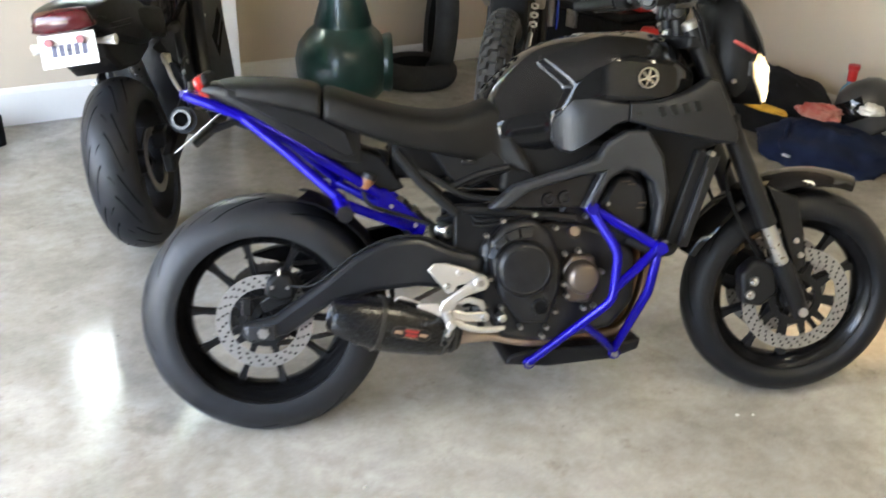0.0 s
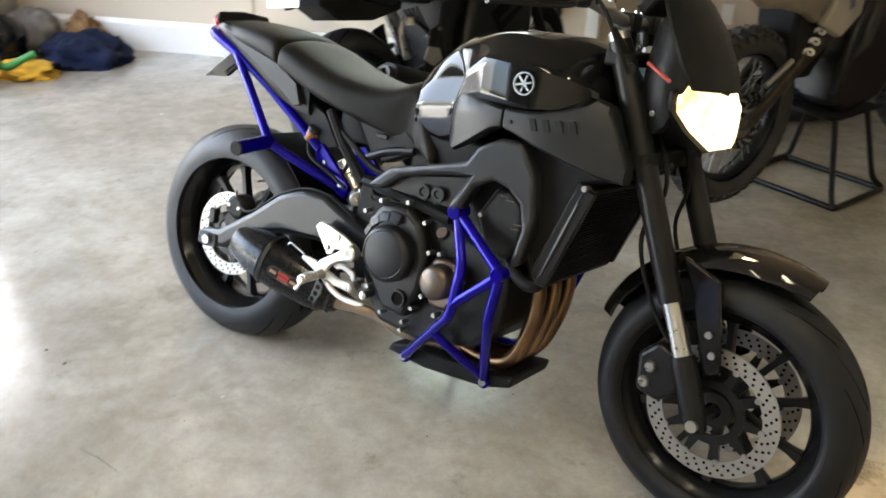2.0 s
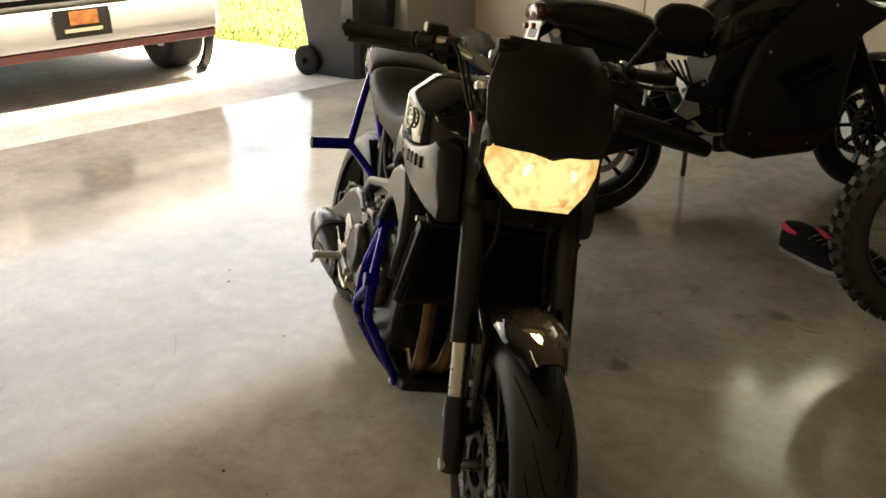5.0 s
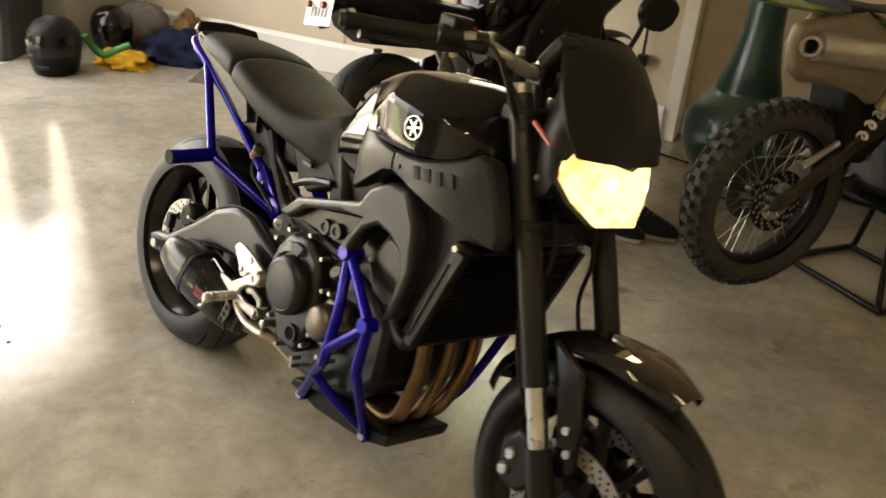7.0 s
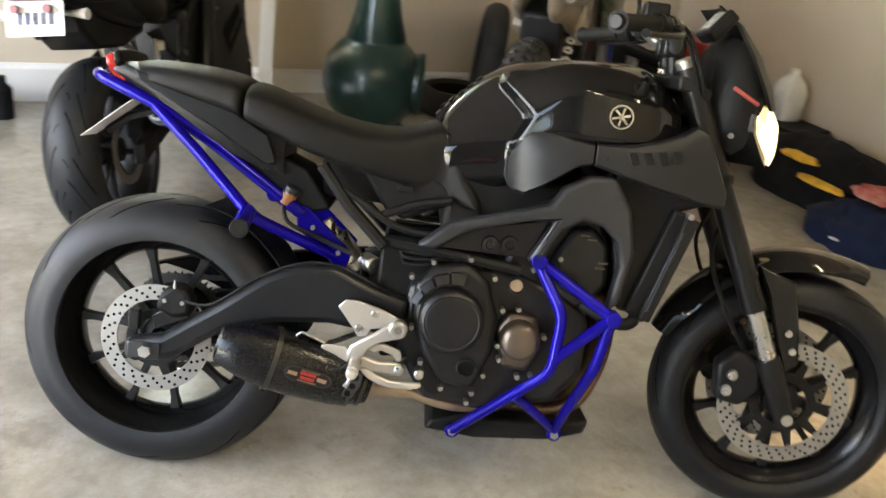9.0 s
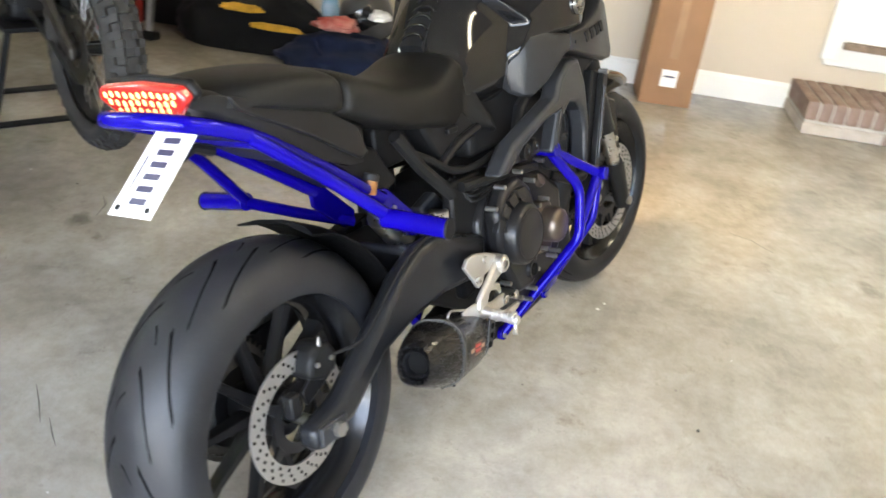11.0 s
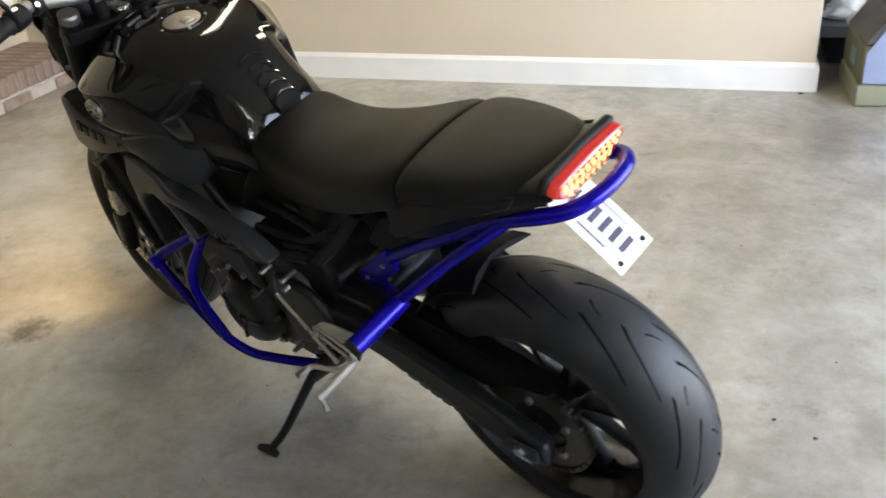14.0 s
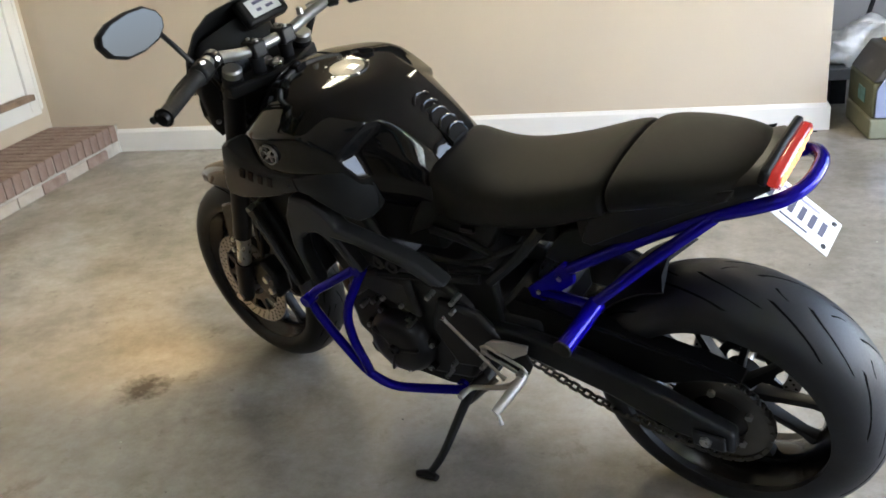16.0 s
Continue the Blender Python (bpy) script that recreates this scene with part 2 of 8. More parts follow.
PANEL_GREY = mat("satin_grey_panel", (0.0132, 0.0138, 0.0152), 0.36, metal=0.0, vary=0.12, bump=0.04, bump_scale=300, spec=0.28)
ENGINE_BLACK = mat("engine_black_paint", (0.0090, 0.0090, 0.0098), 0.33, metal=0.1, vary=0.25, bump=0.12, bump_scale=180, spec=0.32)
ENGINE_BROWN = mat("bronze_engine_cover", (0.13, 0.105, 0.085), 0.36, metal=0.85, vary=0.2, bump=0.1, bump_scale=180)
BLUE_PAINT = mat("candy_blue_paint", (0.0055, 0.0016, 0.235), 0.15, metal=0.35, vary=0.2, coat=0.10, spec=0.2, bump_scale=40)
SEAT_VINYL = mat("black_seat_vinyl", (0.0070, 0.0067, 0.0062), 0.5, vary=0.2, bump=0.3, bump_scale=700, spec=0.19)
STEEL = mat("bright_steel", (0.50, 0.50, 0.485), 0.28, metal=1.0, vary=0.1, bump=0.05)
DISC_STEEL = mat("brushed_disc_steel", (0.33, 0.32, 0.305), 0.36, metal=0.75, vary=0.12, bump=0.05, bump_scale=200)
ALU = mat("cast_aluminium", (0.50, 0.485, 0.455), 0.38, metal=0.85, vary=0.12, bump=0.12, bump_scale=150)
LINK_TAN = mat("tan_heat_tint", (0.36, 0.285, 0.215), 0.38, metal=0.85, vary=0.2, scale=12, bump=0.06)
# lighter metal that paints the highlight along the black rim's edge
RIM_LIP_GLINT = mat("rim_lip_highlight", (0.060, 0.061, 0.066), 0.22, metal=0.7, vary=0.2)
BAR_GREY = mat("dull_bar_metal", (0.30, 0.30, 0.295), 0.36, metal=0.8, vary=0.15, bump=0.08)
TITAN = mat("heat_tinted_header", (0.19, 0.115, 0.06), 0.34, metal=0.95, vary=0.3, scale=12, bump=0.06)
CARBON = mat("carbon_fibre", (0.0045, 0.0045, 0.005), 0.26, spec=0.35, vary=0.35, scale=120, coat=0.15, bump_scale=300)
RIM_BLACK = mat("gloss_black_rim", (0.0048, 0.0048, 0.0052), 0.2, vary=0.2, spec=0.4, bump_scale=60)
HUGGER_BLACK = mat("dull_black_hugger", (0.0035, 0.0035, 0.0037), 0.6, vary=0.2, spec=0.06)
RUBBER = mat("black_rubber", (0.0065, 0.0065, 0.0065), 0.6, spec=0.2, vary=0.2, bump=0.2, bump_scale=200)
ZINC = mat("dull_zinc_bolt", (0.32, 0.315, 0.30), 0.36, metal=0.9, vary=0.2)
# near-black: paints the shade in holes, bores and vents; also fins and debris
HOLE_DARK = mat("dark_recess", (0.003, 0.003, 0.003), 0.9, vary=0.1, spec=0.1)
WHITE_PAINT = mat("white_sheet_paint", (0.78, 0.78, 0.76), 0.35, vary=0.04)
RED_PLASTIC = mat("red_plastic", (0.42, 0.015, 0.012), 0.35, vary=0.12)
GOLD = mat("gold_brown_reservoir", (0.30, 0.13, 0.04), 0.35, vary=0.2)
TYRE_REAR = tyre_material("rear_tyre_rubber", 9, 1.3, 0.09, 1.45, 0.36)
TYRE_FRONT = tyre_material("front_tyre_rubber", 9, 1.2, 0.06, 1.0, 0.27)
CHAIN_STEEL = mat("oily_chain_steel", (0.10, 0.095, 0.085), 0.35, metal=0.9, vary=0.3, bump_scale=200)


# ---- mesh helpers ----
class Shape:
    """Collects vertices and faces of one mesh."""

    def __init__(self):
        self.v, self.f = [], []

    def add(self, verts, faces):
        k = len(self.v)
        self.v += [tuple(p) for p in verts]
        self.f += [tuple(i + k for i in f) for f in faces]
        return self

    def box(self, lo, hi, m=None):
        p = [Vector((x, y, z)) for z in (lo[2], hi[2]) for y in (lo[1], hi[1]) for x in (lo[0], hi[0])]
        if m is not None:
            p = [m @ q for q in p]
        return self.add(p, [(0, 2, 3, 1), (4, 5, 7, 6), (0, 1, 5, 4), (2, 6, 7, 3), (0, 4, 6, 2), (1, 3, 7, 5)])

    def loft(self, rings, closed=True, caps=True):
        n = len(rings[0])
        verts = [p for r in rings for p in r]
        faces = []
        for i in range(len(rings) - 1):
            for j in range(n if closed else n - 1):
                a, b = i * n + j, i * n + (j + 1) % n
                faces.append((a, b, b + n, a + n))
        if caps:
            faces += [tuple(reversed(range(n))), tuple(range((len(rings) - 1) * n, len(rings) * n))]
        return self.add(verts, faces)

    def tube(self, pts, r, n=10, smooth=0, caps=True):
        """A round bar along pts; r a number or one for each point; smooth: points put between by a spline."""
        pts = [Vector(p) for p in pts]
        rad = list(r) if isinstance(r, (list, tuple)) else [r] * len(pts)
        if smooth:
            q, qr = [], []
            for i in range(len(pts) - 1):
                p0, p1, p2, p3 = pts[max(i - 1, 0)], pts[i], pts[i + 1], pts[min(i + 2, len(pts) - 1)]
                for k in range(smooth):
                    t = k / smooth
                    q.append(0.5 * (2 * p1 + (p2 - p0) * t + (2 * p0 - 5 * p1 + 4 * p2 - p3) * t * t + (3 * p1 - p0 - 3 * p2 + p3) * t ** 3))
                    qr.append(rad[i] + (rad[i + 1] - rad[i]) * t)
            pts, rad = q + [pts[-1]], qr + [rad[-1]]
        tan = [(pts[min(i + 1, len(pts) - 1)] - pts[max(i - 1, 0)]).normalized() for i in range(len(pts))]
        u = tan[0].orthogonal().normalized()
        rings = []
        for i, p in enumerate(pts):
            u = (u - tan[i] * u.dot(tan[i])).normalized()
            w = tan[i].cross(u)
            rings.append([p + (u * math.cos(2 * math.pi * k / n) + w * math.sin(2 * math.pi * k / n)) * rad[i] for k in range(n)])
        return self.loft(rings, True, caps)

    def rod(self, p0, p1, r0, r1=None, n=14):
        return self.tube([p0, p1], [r0, r0 if r1 is None else r1], n)

    def lathe(self, prof, n=32, m=None, arc=1.0, closed=False):
        """Revolves (radius, height) round z; closed: the profile is a ring."""
        m = m or Matrix()
        steps = n if arc >= 1 else n + 1
        rings = [[m @ Vector((r * math.cos(2 * math.pi * arc * k / n), r * math.sin(2 * math.pi * arc * k / n), h)) for r, h in prof] for k in range(steps)]
        if arc >= 1:
            rings.append(rings[0])
        verts = [p for r in rings[:steps] for p in r]
        k, faces = len(prof), []
        for i in range(n):
            for j in range(k if closed else k - 1):
                a, b = i * k + j, i * k + (j + 1) % k
                c, d = ((i + 1) % steps) * k + (j + 1) % k, ((i + 1) % steps) * k + j
                faces.append((a, d, c, b))
        return self.add(verts, faces)

    def prism(self, poly, y0, y1, axis="y", bulge=None):
        """Extrudes a side view [(x, z)] from y0 to y1 (axis y), or [(y, z)] along x, or [(x, y)] along z."""
        def at(p, d):
            return {"y": (p[0], d, p[1]), "x": (d, p[0], p[1]), "z": (p[0], p[1], d)}[axis]
        n = len(poly)
        verts = [at(p, y0) for p in poly] + [at(p, y1) for p in poly]
        faces = [tuple(range(n)), tuple(reversed(range(n, 2 * n)))]
        faces += [(i, i + n, (i + 1) % n + n, (i + 1) % n) for i in range(n)]
        return self.add(verts, faces)

    def ball(self, c, r, n=16, m=None):
        rx, ry, rz = (r, r, r) if isinstance(r, (int, float)) else r
        k = n // 2
        prof = [(math.sin(math.pi * i / k), -math.cos(math.pi * i / k)) for i in range(k + 1)]
        prof[0], prof[-1] = (0.001, -1), (0.001, 1)
        mm = Matrix.Translation(c) @ (m or Matrix()) @ Matrix.Diagonal((rx, ry, rz, 1))
        return self.lathe(prof, n, mm)

    def flipped(self):
        s = Shape()
        s.v = [(x, -y, z) for x, y, z in self.v]
        s.f = [tuple(reversed(f)) for f in self.f]
        return s

    def moved(self, m):
        self.v = [tuple(m @ Vector(p)) for p in self.v]
        return self


AX_Y = pose(0, 0, 0, -90, 0, 0)  # lathe axis z turned to y
AX_X = pose(0, 0, 0, 0, 90, 0)


def mesh_of(name, shape, material, smooth=35):
    me = bpy.data.meshes.new(name)
    me.from_pydata(shape.v, [], shape.f)
    bm = bmesh.new()
    bm.from_mesh(me)
    bmesh.ops.remove_doubles(bm, verts=bm.verts, dist=0.00005)
    bmesh.ops.recalc_face_normals(bm, faces=bm.faces)
    bm.to_mesh(me)
    bm.free()
    me.materials.append(material)
    if smooth:
        me.polygons.foreach_set("use_smooth", [True] * len(me.polygons))
        me.set_sharp_from_angle(angle=radians(smooth))
    return me


def part(name, shape, material, parent=None, label="", bevel=0.0, smooth=35, subsurf=0):
    ob = new(name, mesh_of(name, shape, material, smooth))
    if parent is not None:
        ob.parent = parent
    if label:
        ob["label"] = label
    if bevel:
        b = ob.modifiers.new("edge", "BEVEL")
        b.width, b.segments, b.limit_method, b.angle_limit = bevel, 3 if bevel >= 0.01 else 2, "ANGLE", radians(40)
        b.harden_normals = False
    if subsurf:
        s = ob.modifiers.new("round", "SUBSURF")
        s.levels = s.render_levels = subsurf
    return ob


def thing(name, m, label, category, group=""):
    ob = new(name)
    ob.empty_display_size = 0.1
    ob.matrix_world = m
    return tagged(ob, label, category, group)


def solid(name, shape, material, label, category, m=None, kind="", bevel=0.0, smooth=35, group=""):
    ob = part(name, shape, material, None, "", bevel, smooth)
    if m is not None:
        ob.matrix_world = m
    return tagged(ob, label, category, group, kind)

# ---- the garage ----
X_FRONT, X_DOOR, Y_R, Y_L, H = 3.80, -2.70, -2.83, 3.18, 2.70
WALL = mat("beige_wall_paint", (0.575, 0.495, 0.388), 0.55, vary=0.035, scale=1.2, bump=0.25, bump_scale=90)
WALL_GREY = mat("grey_wall_paint", (0.36, 0.35, 0.33), 0.6, vary=0.05, scale=1.5, bump=0.2, bump_scale=90)
TRIM = mat("white_trim_paint", (0.78, 0.77, 0.74), 0.32, vary=0.04, scale=5, bump=0.05)
# unseen ceiling, coloured dark to cut bounce and darken reflections in the tank
CEILING = mat("unseen_dark_ceiling", (0.17, 0.145, 0.115), 0.8, vary=0.04, scale=2, bump=0.3, bump_scale=60)
FLOOR = concrete_material("sealed_concrete", (0.275, 0.252, 0.212), (0.42, 0.398, 0.352), 0.10, drips=((0.33, 0.19, 0.06, 0.5), (0.28, 0.29, 0.05, 0.45), (1.73, -0.27, 0.085, 0.8), (0.96, 0.36, 0.05, 0.6), (1.60, -1.53, 0.06, 0.4), (1.11, 1.05, 0.05, 0.5), (-0.26, 0.14, 0.10, 0.3)))
DRIVE = concrete_material("driveway_concrete", (0.48, 0.47, 0.44), (0.60, 0.59, 0.56), 0.75, stain=(0.3, 0.28, 0.25))

solid("floor", Shape().box((X_DOOR, -4.6, -0.15), (X_FRONT + 0.15, Y_L + 0.3, 0.0)), FLOOR, "cloudy sealed grey concrete garage floor with brown stains", "floor", kind="structure", smooth=0)
solid("wall_right", Shape().box((-0.617, Y_R - 0.14, 0), (X_FRONT, Y_R, H)), WALL, "plain beige painted garage wall", "wall", kind="structure", smooth=0, bevel=0.004)
solid("wall_front", Shape().box((X_FRONT, -3.2, 0), (X_FRONT + 0.15, Y_L + 0.3, H)), WALL, "beige painted end wall of the garage", "wall", kind="structure", smooth=0)
solid("wall_left", Shape().box((0.98, Y_L, 0), (X_FRONT, Y_L + 0.15, H)), WALL, "beige painted side wall behind the motorcycles", "wall", kind="structure", smooth=0)
PANE = frosted("frosted_window_glass", (0.80, 0.84, 0.86))
WX0, WX1, WZ0, WZ1 = -0.18, 0.61, 1.33, 2.43
solid("wall_left_rear", Shape().box((X_DOOR, Y_L - 0.20, 0), (WX0, Y_L - 0.05, H)).box((WX1, Y_L - 0.20, 0), (0.90, Y_L - 0.05, H)).box((WX0, Y_L - 0.20, 0), (WX1, Y_L - 0.05, WZ0)).box((WX0, Y_L - 0.20, WZ1), (WX1, Y_L - 0.05, H)), WALL, "beige painted wall beside the garage opening", "wall", kind="structure", smooth=0)
solid("wall_return", Shape().box((0.90, Y_L - 0.20, 0), (0.98, Y_L + 0.15, H)), TRIM, "cream painted return between two wall faces", "wall", kind="structure", smooth=0, bevel=0.006)
solid("wall_alcove_back", Shape().box((X_DOOR, -4.75, 0), (-0.5, -4.6, H)), WALL_GREY, "grey painted back wall of the storage alcove", "wall", kind="structure", smooth=0)
solid("wall_alcove_side", Shape().box((-0.617, -4.6, 0), (-0.5, Y_R - 0.14, H)), WALL_GREY, "grey side wall of the storage alcove", "wall", kind="structure", smooth=0)
solid("ceiling", Shape().box((X_DOOR - 0.2, -4.75, H), (X_FRONT + 0.15, Y_L + 0.3, H + 0.12)), CEILING, "plain unseen garage ceiling coloured dark", "ceiling", kind="structure", smooth=0)
window = thing("window_1", pose(0, Y_L - 0.20, 0), "white sash window high in the beige side wall", "window")
window["kind"] = "structure"
part("window_frame", Shape().box((WX0 - .06, -.016, WZ0 - .06), (WX0 + .03, .10, WZ1 + .06)).box((WX1 - .03, -.016, WZ0 - .06), (WX1 + .06, .10, WZ1 + .06)).box((WX0 + .03, -.016, WZ0 - .06), (WX1 - .03, .10, WZ0 + .03)).box((WX0 + .03, -.016, WZ1 - .03), (WX1 - .03, .10, WZ1 + .06)), TRIM, window, "white painted frame", 0.003)
part("window_sash", Shape().box((WX0 + .03, .05, (WZ0 + WZ1) / 2 - .02), (WX1 - .03, .09, (WZ0 + WZ1) / 2 + .02)), TRIM, window, "", 0.003)
part("window_sill", Shape().box((WX0 - .08, -.05, WZ0 - .03), (WX1 + .08, .02, WZ0)), TRIM, window, "", 0.003)
for z0, z1 in ((WZ0 + .03, (WZ0 + WZ1) / 2 - .02), ((WZ0 + WZ1) / 2 + .02, WZ1 - .03)):
    part("window_pane", Shape().box((WX0 + .03, .066, z0), (WX1 - .03, .0665, z1)), PANE, window, "frosted glass pane", smooth=0)
# the opening to the driveway: jambs and header
JY0, JY1, JH = -2.60, 2.33, 2.2
solid("wall_door_jamb_left", Shape().box((X_DOOR - 0.2, JY1, 0), (X_DOOR, Y_L + 0.1, H)), WALL_GREY, "grey jamb of the open garage doorway", "wall", kind="structure", smooth=0, bevel=0.008)
solid("wall_door_jamb_right", Shape().box((X_DOOR - 0.2, -4.75, 0), (X_DOOR, JY0, H)), WALL_GREY, "grey jamb of the open garage doorway", "wall", kind="structure", smooth=0, bevel=0.008)
solid("wall_door_header", Shape().box((X_DOOR - 0.2, JY0, JH), (X_DOOR, JY1, H)), WALL_GREY, "header over the open garage doorway", "wall", kind="structure", smooth=0, bevel=0.008)


def baseboard(name, x0, y0, x1, y1, h=0.135, t=0.018):
    d = Vector((x1 - x0, y1 - y0, 0))
    n = Vector((-d.y, d.x, 0)).normalized()
    prof = [(0, 0), (t, 0), (t, h * 0.86), (t * 0.55, h * 0.95), (t * 0.4, h), (0, h)]
    rings = [[Vector((px, py, 0)) + n * a + Vector((0, 0, b)) for a, b in prof] for px, py in ((x0, y0), (x1, y1))]
    return solid(name, Shape().loft(rings), TRIM, "white painted wooden baseboard along the wall", "baseboard", kind="structure", smooth=0)


baseboard("baseboard_right", -0.617, Y_R, 3.36, Y_R)
baseboard("baseboard_front", X_FRONT, -1.66, X_FRONT, Y_L)
baseboard("baseboard_left", X_FRONT - 0.018, Y_L, 0.99, Y_L)
baseboard("baseboard_left_rear", 0.90, Y_L - 0.20, X_DOOR, Y_L - 0.20, h=0.19, t=0.022)
baseboard("baseboard_wall_end", -0.617, Y_R - 0.14, -0.617, Y_R + 0.018)

# ---- outside ----
solid("driveway", Shape().prism([(X_DOOR - 0.012, 2.46), (X_DOOR - 0.012, -5.2), (-22, -9.5), (-22, -3.6)], -0.16, -0.012, "z"), DRIVE, "pale concrete driveway outside the garage", "driveway", kind="structure", smooth=0)
GRASS_SOIL = mat("lawn_green", (0.06, 0.10, 0.015), 0.9, vary=0.3, scale=3, bump=0.6, bump_scale=60, second=(0.13, 0.17, 0.03))
solid("ground", Shape().box((-400, -400, -0.4), (400, 400, -0.045)), GRASS_SOIL, "green lawn reaching away from the driveway", "lawn", kind="structure", smooth=0)

# added area lamp just inside the doorway, standing in for the sky's light
door_light = bpy.data.lights.new("doorway_sky_standin", "AREA")
door_light.shape, door_light.size, door_light.size_y, door_light.energy, door_light.color = "RECTANGLE", 3.8, 1.75, 6.1, (1.0, 0.97, 0.93)
new("doorway_sky_standin", door_light).matrix_world = look((X_DOOR + .05, 0.38, 1.30), (X_DOOR + 2.05, 0.38, 0.95))

# ---- ceiling strip lamps ----
TUBE = mat("lit_tube", (0.9, 0.88, 0.8), 0.4, emit=(1.0, 0.84, 0.52), emit_strength=2.5)
def strip_lamp(x, y):
    ob = thing("strip_light", pose(x, y, H), "white ceiling strip light with two lit tubes", "ceiling light", "ceiling strip lights")
    part("housing", Shape().prism([(-.075, 0), (.075, 0), (.055, -.045), (-.055, -.045)], -.62, .62, "y"), WHITE_PAINT, ob, bevel=.004)
    for dx in (-.03, .03):
        part("tube", Shape().rod((dx, -.6, -.062), (dx, .6, -.062), .013), TUBE, ob, "lit warm white tube")
    lamp_data = bpy.data.lights.new("strip_glow", "AREA")
    lamp_data.shape, lamp_data.size, lamp_data.size_y, lamp_data.energy, lamp_data.color = "RECTANGLE", .12, 1.2, 0.45, (1.0, 0.88, 0.66)
    new("strip_glow", lamp_data).matrix_world = pose(x, y, H - .085)
strip_lamp(0.3, -1.8)
strip_lamp(1.7, -1.8)

# ---- the naked motorcycle ----
bike = thing("motorcycle", pose(0, 0, 0) @ pose(0, 0, 0, 0, 0, BIKE_TURN) @ pose(0, 0, 0, -BIKE_LEAN), "black naked motorcycle with blue crash cage leaning on its side stand", "motorcycle")
RA, FA = Vector((-0.002, 0.002, 0.304)), Vector((1.449, 0.006, 0.310))
STEER = Matrix.Translation((1.543, 0, 0)) @ Matrix.Rotation(radians(-6.0), 4, Vector((-0.4226, 0, 0.9063))) @ Matrix.Translation((-1.543, 0, 0))


def tyre_shape(R, w, rim, n=72):
    """A round-shouldered road tyre about the y axis."""
    prof = []
    for k in range(19):
        ang = radians(-105 + 210 * k / 18)
        prof.append((R - w * 0.82 + w * 0.82 * math.cos(ang), w * math.sin(ang)))
    return Shape().lathe([(rim, -w * 0.70)] + prof + [(rim, w * 0.70)], n, AX_Y)


def rim_shape(half):
    """A hollow cast rim with its hub, about the y axis."""
    p = [(0.234, -half), (0.231, -half - 0.004), (0.222, -half - 0.003), (0.216, -half + 0.006), (0.200, -half * 0.6), (0.191, -half * .3), (0.190, 0), (0.191, half * .3), (0.200, half * 0.6), (0.216, half - 0.006), (0.222, half + 0.003), (0.231, half + 0.004), (0.234, half), (0.222, half * 0.55), (0.216, 0), (0.222, -half * 0.55)]
    return Shape().lathe(p, 56, AX_Y, closed=True)


HUB = mesh_of("hub", Shape().lathe([(0.018, -0.058), (0.040, -0.056), (0.046, -0.03), (0.050, 0), (0.046, 0.03), (0.040, 0.056), (0.018, 0.058)], 28, AX_Y), SATIN_BLACK)
SPOKES = []
for lean_ in (-0.006, 0.006):
    rings = []
    for t, w, d in ((0.040, 0.0105, 0.018), (0.10, 0.0072, 0.014), (0.165, 0.0068, 0.012), (0.196, 0.0110, 0.016)):
        sh = lean_ * (t - 0.04) / 0.16
        rings.append([Vector((t, y, z + sh)) for y, z in ((-d, -w), (-d * 0.5, -w * 1.15), (d * 0.5, -w * 1.15), (d, -w), (d, w), (d * 0.5, w * 1.15), (-d * 0.5, w * 1.15), (-d, w))])
    SPOKES.append(mesh_of("spoke", Shape().loft(rings), SATIN_BLACK))


def fit_spokes(wheel, phase, count=10):
    """The hub and the cast spokes, one part each."""
    for k in range(count + 1):
        ob = new("hub", HUB) if k == count else new("spoke", SPOKES[k % 2])
        ob.parent = wheel
        ob.matrix_local = Matrix.Rotation(2 * math.pi * k / count + phase, 4, "Y")


def disc_shape(r1, r0, y, t=0.0045):
    return Shape().lathe([(r0, y - t / 2), (r1, y - t / 2), (r1, y + t / 2), (r0, y + t / 2)], 64, AX_Y, closed=True)


def drill_holes(r1, r0, y, t=0.0045, n=30, r=0.0036):
    s = Shape()
    for k in range(n):
        for j, f in enumerate((0.22, 0.5, 0.78)):
            a = 2 * math.pi * (k + 0.33 * j) / n
            rr = r0 + (r1 - r0) * f
            c = Vector((rr * math.cos(a), y, rr * math.sin(a)))
            s.rod(c - Vector((0, t / 2 + 0.0004, 0)), c + Vector((0, t / 2 + 0.0004, 0)), r, n=8)
    return s


def carrier(name, wheel, r_out, r_in, y, arms=6):
    """The ring that holds a disc, with its arms."""
    ring_ = part(name, Shape().lathe([(r_in - 0.014, y - 0.004), (r_in + 0.006, y - 0.004), (r_in + 0.006, y + 0.004), (r_in - 0.014, y + 0.004)], 40, AX_Y, closed=True), SATIN_BLACK, wheel)
    arm = mesh_of("carrier_arm", Shape().add([(r_in, y - .0036, -.012), (r_in, y + .0036, -.012), (r_in, y + .0036, .012), (r_in, y - .0036, .012), (r_out, y - .0036, -.006), (r_out, y + .0036, -.006), (r_out, y + .0036, .006), (r_out, y - .0036, .006)], [(0, 1, 2, 3), (7, 6, 5, 4), (0, 4, 5, 1), (1, 5, 6, 2), (2, 6, 7, 3), (3, 7, 4, 0)]), SATIN_BLACK)
    for k in range(arms):
        ob = new("carrier_arm", arm)
        ob.parent, ob.matrix_local = wheel, Matrix.Rotation(2 * math.pi * k / arms, 4, "Y")
    return ring_


